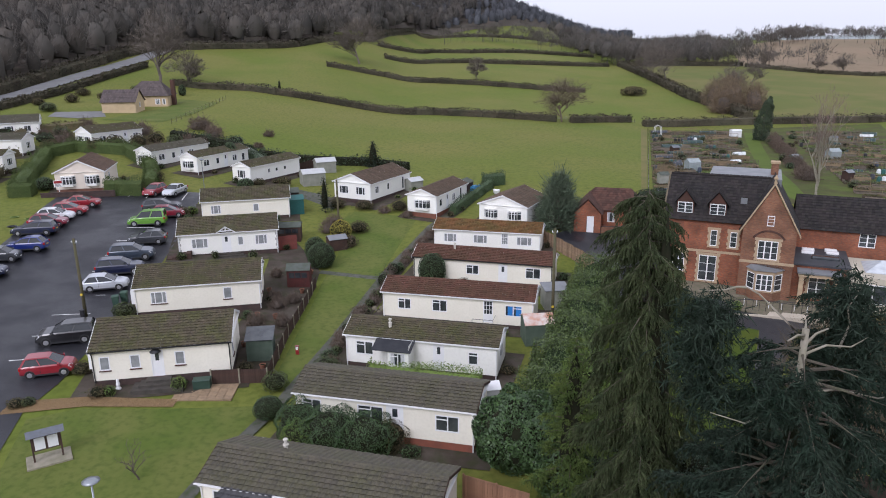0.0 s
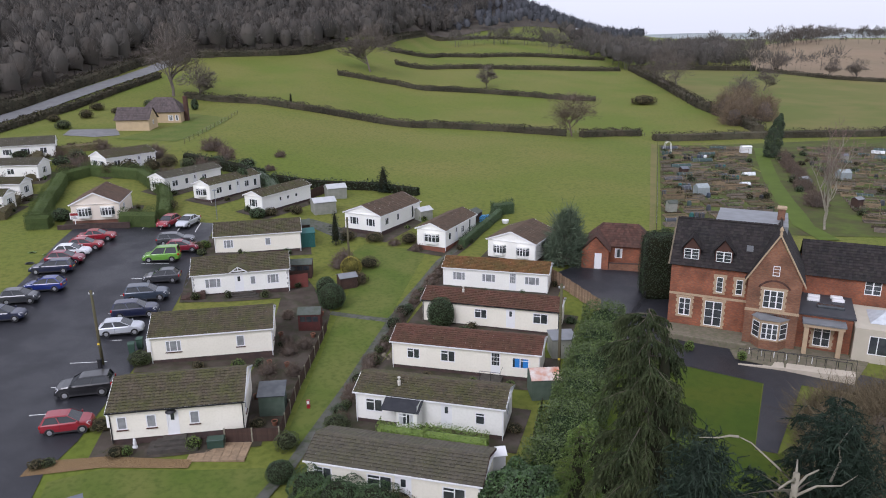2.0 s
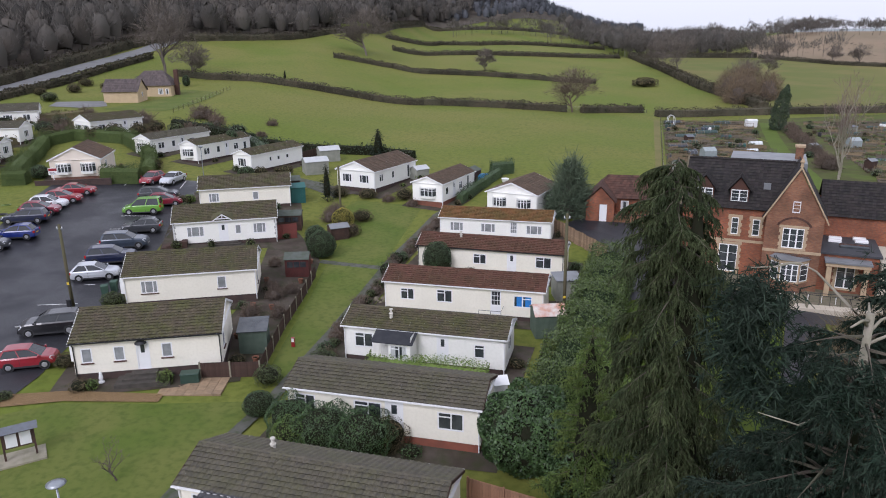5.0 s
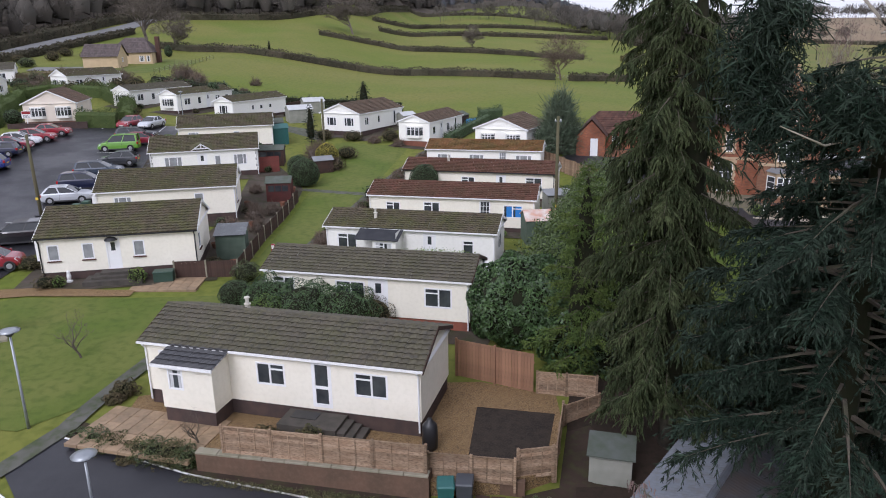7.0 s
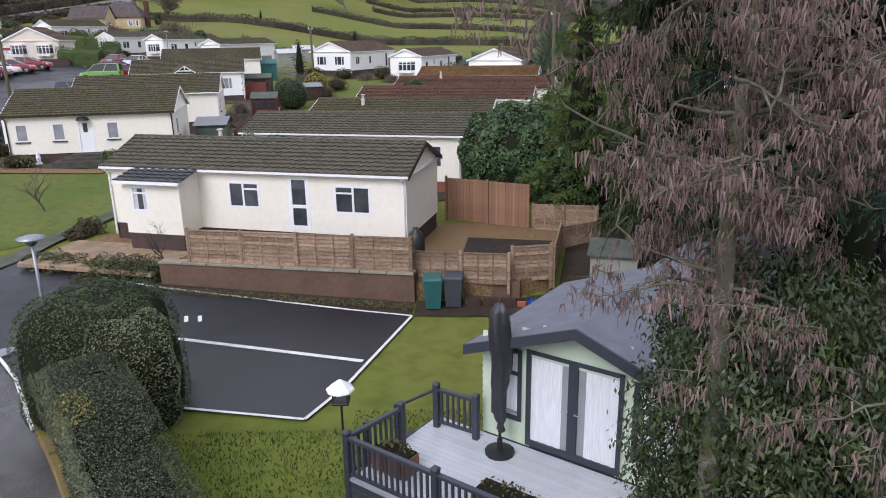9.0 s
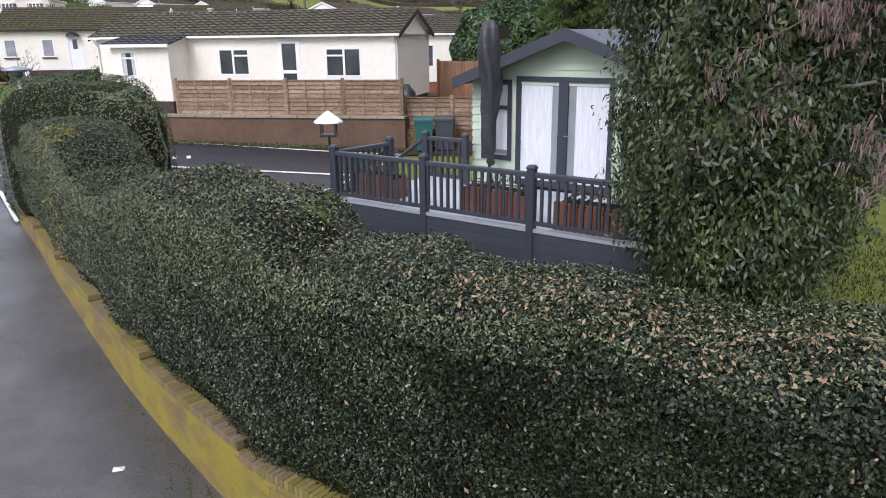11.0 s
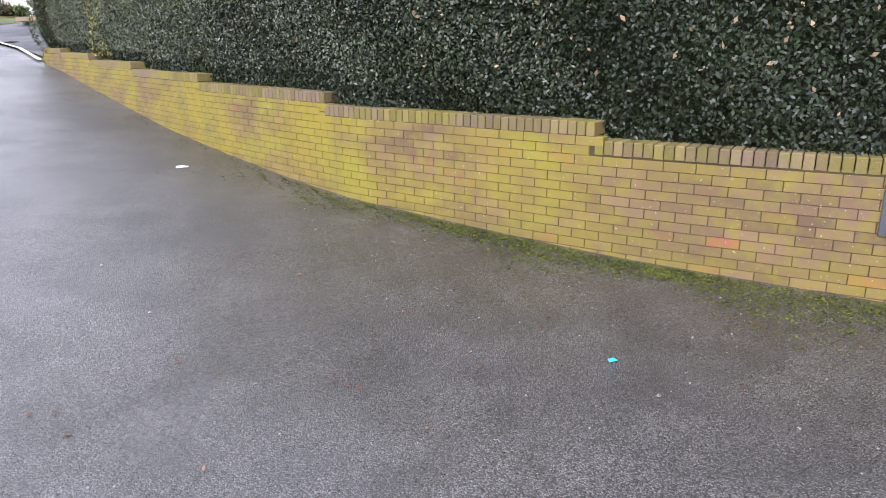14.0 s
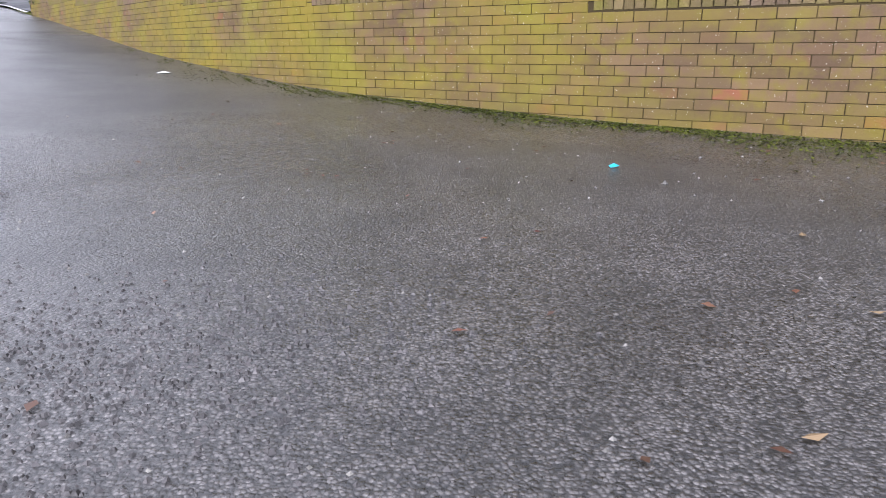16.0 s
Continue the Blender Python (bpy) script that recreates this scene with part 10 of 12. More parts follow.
def car(x, y, yaw, style, paint, label, name="car"):
    L, W, H, HB, HN, rg, rr, fr, fg = STYLES[style]
    c = thing(name, pose(x, y, hz(x, y) + 0.055, 0, 0, yaw), label, "car", "parked cars")
    w, X = W / 2, lambda t: (t - 0.5) * L
    # lower body in cross sections from tail to nose: (place, belt height, narrowing)
    secs = [(0.0, HB * 0.72, 0.86), (0.012, HB * 0.97, 0.92), (rg + 0.04, HB, 0.97), (0.3, HB, 1.0), (0.6, HB, 1.0), (fg, (HB + HN) / 2, 0.99), (0.86, HN * 0.97, 0.96), (0.955, HN * 0.86, 0.88), (0.99, HN * 0.7, 0.8), (1.0, HN * 0.5, 0.76)]
    mb = MB()
    k = 10
    for t, hb, nw in secs:
        ww = w * nw
        low = 0.2 if 0.05 < t < 0.95 else 0.28
        half = [(ww * 0.9, low), (ww * 0.98, low + 0.1), (ww, hb * 0.62), (ww * 0.975, hb * 0.9), (ww * 0.9, hb)]
        mb.v += [(X(t), a, z) for a, z in half] + [(X(t), -a, z) for a, z in half[::-1]]
    for i in range(len(secs) - 1):
        for j in range(k):
            a, b = i * k + j, i * k + (j + 1) % k
            mb.f.append((a, b, b + k, a + k))
    mb.f += [tuple(range(k)), tuple(range(len(mb.v) - 1, len(mb.v) - 1 - k, -1))]
    part("body", mb, paint, c, smooth=False)
    # cabin
    zt, wt, wb = H, w * 0.74, w * 0.9
    zb = HB - 0.01
    P = lambda t, s, z, ww: (X(t), s * ww, z)
    rx0, rx1, fx1, fx0 = rg + 0.03, rr, fr, fg
    rf = MB()
    rows = []
    for t, z, ww in ((rx1 - 0.01, zt - 0.05, wt), (rx1 + 0.06, zt - 0.01, wt), ((rx1 + fx1) / 2, zt, wt * 1.02), (fx1 - 0.05, zt - 0.02, wt), (fx1 + 0.01, zt - 0.07, wt * 0.98)):
        rows.append([P(t, s, z - (0.05 if abs(s) == 1 else 0.0), ww) for s in (-1, -0.85, 0, 0.85, 1)])
    for a, b in zip(rows, rows[1:]):
        for j in range(4):
            rf.quad(a[j], b[j], b[j + 1], a[j + 1])
    part("roof", rf.weld(), paint, c)
    for s in (-1, 1):  # pillars and window frames
        for t0, t1, d in ((rx0, rx1, 0.022), ((rx0 + fx0) * 0.49, (rx1 + fx1) * 0.5, 0.011), (fx0, fx1, 0.012)):
            part("pillar", MB().add([P(t0 - d, s, zb, wb), P(t0 + d, s, zb, wb), P(t1 + d, s, zt - 0.08, wt), P(t1 - d, s, zt - 0.08, wt)], [(0, 1, 2, 3)]), paint, c)
    e = 0.985
    part("windscreen", MB().add([P(fx0, -1, zb, wb * e), P(fx0, 1, zb, wb * e), P(fx1, 1, zt - 0.085, wt), P(fx1, -1, zt - 0.085, wt)], [(0, 1, 2, 3)]), M_CARGLASS, c)
    part("rear_window", MB().add([P(rx0, -1, zb, wb * e), P(rx0, 1, zb, wb * e), P(rx1, 1, zt - 0.07, wt), P(rx1, -1, zt - 0.07, wt)], [(0, 3, 2, 1)]), M_CARGLASS, c)
    tm, um = (rx0 + fx0) * 0.49, (rx1 + fx1) * 0.5
    for s in (-1, 1):
        for t0, t1, u0, u1 in ((rx0, tm, rx1, um), (tm, fx0, um, fx1)):
            part("side_window", MB().add([P(t0, s, zb, wb * e), P(t1, s, zb, wb * e), P(u1, s, zt - 0.09, wt * e), P(u0, s, zt - 0.09, wt * e)], [(0, 1, 2, 3)]), M_CARGLASS, c)
        part("sill_trim", MB().box(X(0.24), X(0.76), s * w - 0.02, s * w + 0.006, 0.2, 0.32), M_TRIM, c)
        part("door_line", MB().box(X(tm) - 0.008, X(tm) + 0.008, s * w * 1.0 - 0.004, s * w + 0.003, 0.34, HB * 0.86), M_TRIM, c)
        part("wing_mirror", MB().bevel_box(X(fx0) - 0.16, X(fx0) - 0.04, s * (w + 0.1) - 0.09, s * (w + 0.1) + 0.09, HB - 0.02, HB + 0.13, 0.03), paint, c)
        part("headlight", MB().add([(X(0.905), s * w * 0.93, HN * 0.82), (X(0.962), s * w * 0.885, HN * 0.6), (X(0.992), s * w * 0.55, HN * 0.62), (X(0.968), s * w * 0.5, HN * 0.85), (X(0.93), s * w * 0.8, HN * 0.93)], [(0, 1, 2, 3, 4)]), M_HEADL, c)
        part("tail_light", MB().bevel_box(X(0.0) - 0.015, X(0.035), s * w * 0.83 - 0.1, s * w * 0.83 + 0.1, HB * 0.7, HB * 0.95, 0.02), M_TAILL, c)
        for t in (0.19, 0.815):
            r = 0.33 if style in ("suv", "van") else 0.3
            part("wheel_arch", MB().tube([(X(t), s * (w * 0.7), r), (X(t), s * (w + 0.004), r)], r * 1.17, 16), M_TRIM, c)
            wh = part("wheel", MB().tube([(X(t), s * (w - 0.2), r), (X(t), s * (w + 0.0), r), (X(t), s * (w + 0.012), r)], [r, r, r * 0.93], 16), M_TYRE, c)
            part("rim", MB().tube([(X(t), s * (w + 0.005), r), (X(t), s * (w + 0.02), r)], [r * 0.66, r * 0.6], 10), M_RIM, wh)
    part("grille", MB().box(X(0.985), X(1.0) + 0.008, -w * 0.42, w * 0.42, HN * 0.36, HN * 0.5), M_TRIM, c)
    part("front_plate", MB().box(X(1.0), X(1.0) + 0.016, -0.26, 0.26, 0.38, 0.47), M_WHITE, c)
    part("rear_plate", MB().box(X(0) - 0.02, X(0), -0.26, 0.26, HB * 0.6, HB * 0.6 + 0.11), M_PLATE_Y, c)
    return c


def paint(name, col, flake=0.0):
    return material(name, col, 0.3, tuple(q * 0.85 for q in col), 1.5, 0.6, metal=flake, coat=0.7)


P_RED, P_BLACK, P_SILVER = paint("red_car_paint", (0.27, 0.014, 0.024)), paint("black_car_paint", (0.012, 0.012, 0.014)), paint("silver_car_paint", (0.55, 0.57, 0.6), 0.3)
P_NAVY, P_STEEL, P_GREY = paint("dark_blue_car_paint", (0.012, 0.016, 0.045)), paint("blue_grey_car_paint", (0.05, 0.065, 0.09), 0.2), paint("dark_grey_car_paint", (0.05, 0.053, 0.06), 0.2)
P_GREEN, P_MAROON, P_WHITE = paint("bright_green_car_paint", (0.13, 0.31, 0.035)), paint("maroon_car_paint", (0.2, 0.012, 0.03)), paint("white_car_paint", (0.75, 0.76, 0.78))
P_BLUE = paint("royal_blue_car_paint", (0.015, 0.03, 0.17))
for x, y, yw, st, pt, lb in (
        (-29.2, 47.5, 15, "small", P_RED, "small red hatchback parked beside a bay line"), (-30.6, 53.0, 195, "suv", P_BLACK, "black SUV parked in the tarmac car park"),
        (-32.6, 64.2, 14, "hatch", P_SILVER, "silver-white hatchback in the car park"), (-32.8, 68.0, 14, "suv", P_NAVY, "dark blue SUV with a silver roof edge"),
        (-33.2, 71.9, 12, "suv", P_STEEL, "blue-grey SUV in the car park"), (-33.4, 76.5, 192, "hatch", P_GREY, "dark grey hatchback by the garden steps"),
        (-35.7, 82.4, 190, "van", P_GREEN, "bright green tall leisure van"), (-34.5, 86.0, 12, "hatch", P_MAROON, "maroon hatchback between larger cars"),
        (-36.2, 88.5, 12, "estate", P_GREY, "dark grey estate car"), (-39.8, 95.3, 262, "hatch", P_RED, "red hatchback at the end of the car park"), (-37.3, 96.0, 262, "saloon", P_SILVER, "pale silver saloon at the end of the car park"),
        (-46.2, 88.0, 12, "saloon", P_RED, "red saloon parked by the grass"), (-46.0, 84.5, 12, "hatch", P_RED, "bright red hatchback parked by the grass"), (-46.4, 82.0, 12, "hatch", P_WHITE, "white low hatchback by the grass"),
        (-46.0, 79.6, 12, "hatch", P_MAROON, "dark red hatchback half hidden between cars"), (-46.2, 77.0, 190, "estate", P_NAVY, "large dark blue estate with roof rails"), (-44.6, 72.4, 190, "hatch", P_BLUE, "royal blue hatchback in the car park"),
        (-45.5, 69.4, 12, "small", P_GREY, "small dark grey car by the grass"), (-45.0, 65.5, 12, "hatch", P_NAVY, "dark blue hatchback at the row's near end")):
    car(x, y, yw, st, pt, lb)
for i in range(9):
    y0 = 50.2 + i * 4.3 + (1.5 if i > 3 else 0)
    line_mark("bay_line", [(-30.2 - i * 0.62, y0 - 0.33), (-33.2 - i * 0.62, y0 - 1.05)], 0.1, "white painted parking bay line", 0.062)
for a in (0, 1, 2, 3):
    line_mark("bay_line", [(-36.0 - 2.4 * a, 97.3), (-35.4 - 2.4 * a, 93.2)], 0.1, "white painted parking bay line", 0.062)



# ---------------------------------------------------------------- gardens of the park homes
M_POLE = material("weathered_pole_wood", (0.115, 0.1, 0.062), 0.9, (0.085, 0.085, 0.045), 2, 0.8, bump=0.4, stretch=(1, 1, 0.2))
for x, y, top, lb in ((-31.6, 57.9, 11.0, "wooden utility pole beside the car park"), (9.15, 56.5, 11.9, "wooden utility pole beside the laurel hedge"), (-12.7, 82.1, 11.5, "wooden utility pole on the lawn")):
    z = hz(x, y)
    p = thing("utility_pole", pose(x, y, z), lb, "utility pole")
    part("pole", MB().tube([(0.05, 0, -0.3), (0.02, 0, (top - z) * 0.5), (0, 0, top - z)], [0.15, 0.13, 0.11], 9), M_POLE, p, smooth=True)
    part("bracket", MB().box(-0.25, 0.25, -0.06, 0.06, top - z - 0.4, top - z - 0.32), M_GALV, p)
    for s in (-0.2, 0.2):
        part("insulator", MB().lathe([(0.03, top - z - 0.32), (0.05, top - z - 0.26), (0.02, top - z - 0.18)], 8, (s, 0)), M_UPVC, p)
    part("step_sign", MB().box(-0.1, 0.1, -0.155, -0.14, 2.0, 2.2), M_PLATE_Y, p)
cb = thing("cable_box", pose(-31.5, 57.3, hz(-31.5, 57.3)), "small black cabinet at the foot of the pole", "cabinet")
part("cabinet_body", MB().bevel_box(-0.17, 0.17, -0.12, 0.12, 0, 0.85, 0.03), M_BLACK, cb)
part("cabinet_lid", MB().bevel_box(-0.19, 0.19, -0.14, 0.14, 0.85, 0.9, 0.02), M_BLACK, cb)
lp = thing("lamp_post", pose(-34.4, 99.6, hz(-34.4, 99.6)), "slim grey lamp post at the corner of the lawn", "street lamp")
part("pole", MB().tube([(0, 0, 0), (0, 0, 4.2)], [0.06, 0.045], 8), M_GALV, lp)
part("hood", MB().lathe([(0.05, 4.15), (0.35, 4.3), (0.36, 4.34), (0.05, 4.45)], 12), M_GALV, lp)
hp_ = thing("hydrant_post", pose(-11.8, 51.7, hz(-11.8, 51.7)), "short red post with a white plate", "post")
part("post", MB().bevel_box(-0.14, 0.14, -0.08, 0.08, 0, 0.78, 0.03), P_RED, hp_)
part("plate", MB().box(-0.1, 0.1, -0.092, -0.081, 0.42, 0.7), M_WHITE, hp_)


def board_fence(line, h, label, mat, posts=M_CONC, name="fence", board=0.15):
    """A close-boarded fence that follows the ground, with posts at every 2 m."""
    f = thing(name, pose(line[0][0], line[0][1], hz(*line[0])), label, "fence")
    ox, oy, oz = line[0][0], line[0][1], hz(*line[0])
    for (ax, ay), (bx, by) in zip(line, line[1:]):
        L = math.hypot(bx - ax, by - ay)
        n = max(1, round(L / 2.0))
        ux, uy = (bx - ax) / L, (by - ay) / L
        for i in range(n):
            x0, y0 = ax + (bx - ax) * i / n, ay + (by - ay) * i / n
            w = L / n
            m = Matrix(((ux, -uy, 0, x0 - ox), (uy, ux, 0, y0 - oy), (0, 0, 1, hz(x0 + ux * w / 2, y0 + uy * w / 2) - oz), (0, 0, 0, 1)))
            k = int(w / board)
            bw_ = MB().box(0.0, (w - 0.12) / k - 0.008, 0.0, 0.02, 0.03, h).mesh("board", mat)
            for j in range(k):
                part("board", bw_, None, f, at=m @ pose(0.06 + (w - 0.12) * j / k, 0.008 * (j % 2), 0))
            part("rail", MB().box(0.05, w - 0.05, 0.028, 0.07, h * 0.75, h * 0.75 + 0.07), mat, f, at=m)
            part("post", MB().bevel_box(-0.05, 0.05, -0.05, 0.05, -0.2, h + 0.08, 0.015), posts, f, at=m)
    return f


M_SALMON = material("salmon_stained_boards", (0.3, 0.165, 0.1), 0.85, (0.24, 0.135, 0.085), 1.5, 0.8, (0.16, 0.1, 0.07), 5, 0.4, rand=0.12)
board_fence([(0.9, 32.9), (4.3, 31.2)], 1.85, "tall salmon-stained boarded fence at the back", M_SALMON, M_SALMON)
board_fence([(-13.0, 46.8), (-13.2, 55), (-12.9, 67)], 1.15, "low dark brown fence with concrete posts", M_DKWOOD)
board_fence([(-17, 46.5), (-13, 46.8)], 1.15, "low dark brown fence across the garden", M_DKWOOD)
board_fence([(-19.2, 76.6), (-16.8, 77.6)], 1.7, "red stained fence panel", M_REDWOOD, M_REDWOOD)
board_fence([(10.9, 81.2), (13.2, 75.9), (15.6, 70.5)], 1.6, "brown boarded fence beside the yard", M_WOOD, M_WOOD)
board_fence([(-25.1, 109), (-20.6, 119.6)], 1.5, "dark fence behind the white home", M_DKWOOD, M_DKWOOD)
board_fence([(5.9, 46.3), (7.2, 51.5)], 1.1, "low dark fence behind the home", M_DKWOOD, M_DKWOOD)


def post_fence(line, label, h=1.1, gap=3.0):
    f = thing("post_fence", pose(0, 0, 0), label, "fence")
    wire = MB()
    for (ax, ay), (bx, by) in zip(line, line[1:]):
        n = max(1, int(math.hypot(bx - ax, by - ay) / gap))
        prev = None
        for i in range(n + 1):
            x, y = ax + (bx - ax) * i / n, ay + (by - ay) * i / n
            z = hz(x, y)
            part("post", MB().tube([(x, y, z - 0.2), (x, y, z + h)], 0.06, 6), M_POLE, f)
            if prev:
                for q in (0.35, 0.7, 1.0):
                    wire.tube([(prev[0], prev[1], prev[2] + q), (x, y, z + q)], 0.012, 3, cap=False)
            prev = (x, y, z)
    part("wire", wire, M_GALV, f)


post_fence([(-55.2, 144.6), (-56.9, 188)], "wire fence on wooden posts beside the bungalow lawn")
post_fence([(28.9, 98), (40.6, 140), (53, 184.5)], "wire fence on wooden posts between pasture and allotments")
post_fence([(20, 192.8), (53, 198.0)], "wire fence on wooden posts along the hedge")
M_ROUGH = material("rough_straw_grass", (0.17, 0.15, 0.055), 0.95, (0.12, 0.125, 0.04), 0.3, 0.8, (0.2, 0.165, 0.075), 2, 0.5, coord="World")
drape("rough_strip", [(27.9, 98), (28.7, 98), (52.8, 184.5), (51.2, 184.5)], M_ROUGH, 0.04, 6.0, "strip of rough straw-coloured grass along the fence", "grass")

# patio, box and beds by the first home of the left row
pt_ = thing("patio", pose(-19.1, 44.0, hz(-17, 45) + 0.03, 0, 0, 2), "buff slab patio beside the cream home", "patio", kind="structure")
for i in range(7):
    for j in range(4):
        part("slab", MB().bevel_box(i * 0.6 + 0.008, i * 0.6 + 0.592, j * 0.6 + 0.2 * 0, j * 0.6 + 0.584, -0.2, 0.05 + 0.003 * ((i + 2 * j) % 3), 0.008), M_SLAB, pt_)
M_NETG = material("dark_green_plastic", (0.02, 0.05, 0.035), 0.5, (0.03, 0.06, 0.045), 3, 0.6)
sb = thing("storage_box", pose(-17.5, 46.0, hz(-17, 45) + 0.08, 0, 0, 10), "dark green plastic garden storage box", "storage box")
part("box_body", MB().bevel_box(-0.6, 0.6, -0.35, 0.35, 0, 0.6, 0.03), M_NETG, sb)
part("lid", MB().bevel_box(-0.63, 0.63, -0.38, 0.38, 0.6, 0.68, 0.04), M_NETG, sb)
drape("gravel_bed", [(-29.6, 41.7), (-24.6, 43.0), (-18.6, 43.2), (-18.6, 44.2), (-24.8, 44.3), (-29.6, 43.4)], M_GRAVEL, 0.06, 1.0, "gravel bed with timber edging before the home", "bed")
nb = thing("noticeboard", pose(-23.7, 37.0, hz(-23.7, 37.0), 0, 0, 32), "roofed noticeboard on a slab with two white sheets", "noticeboard")
part("slab", MB().bevel_box(-1.2, 1.2, -0.7, 0.9, 0, 0.12, 0.02), M_CONC, nb)
for s in (-0.75, 0.75):
    part("post", MB().box(s - 0.05, s + 0.05, -0.05, 0.05, 0.1, 1.9), M_DKWOOD, nb)
part("board", MB().box(-0.75, 0.75, -0.06, -0.02, 0.8, 1.75), M_DKWOOD, nb)
for s in (-0.62, 0.06):
    part("sheet", MB().box(s, s + 0.55, -0.075, -0.064, 0.88, 1.65), M_UPVC, nb)
part("roof", MB().add([(-1.0, -0.4, 1.85), (1.0, -0.4, 1.85), (1.0, 0, 2.15), (-1.0, 0, 2.15), (1.0, 0.4, 1.85), (-1.0, 0.4, 1.85)], [(0, 1, 2, 3), (3, 2, 4, 5), (0, 3, 5), (1, 4, 2), (0, 5, 4, 1)]), M_CORR, nb)
solid("garden_statue", MB().lathe([(0.2, 0), (0.2, 0.12), (0.1, 0.16), (0.14, 0.4), (0.1, 0.6), (0.1, 0.72), (0.02, 0.8)], 10), M_UPVC, "small white plain garden statue on the lawn", "statue", m=pose(-23.3, 45.5, hz(-23.3, 45.5)))
for x, y, yw_b in ((-30.0, 60.4, 20), (-29.7, 61.5, 12)):
    wheelie_bin(x, y, yw_b, M_GREENP, "dark green wheeled bin beside the home")
sp = thing("garden_steps", pose(-29.6, 73.0, hz(-30, 73), 0, 0, 105), "flight of dark timber garden steps", "steps")
for k in range(5):
    part("tread", MB().bevel_box(-0.9, 0.9, -2.2 + k * 0.5, -1.7 + k * 0.5, -0.2, 0.05 + 0.16 * (4 - k) * 0.7, 0.02), M_DKWOOD, sp)

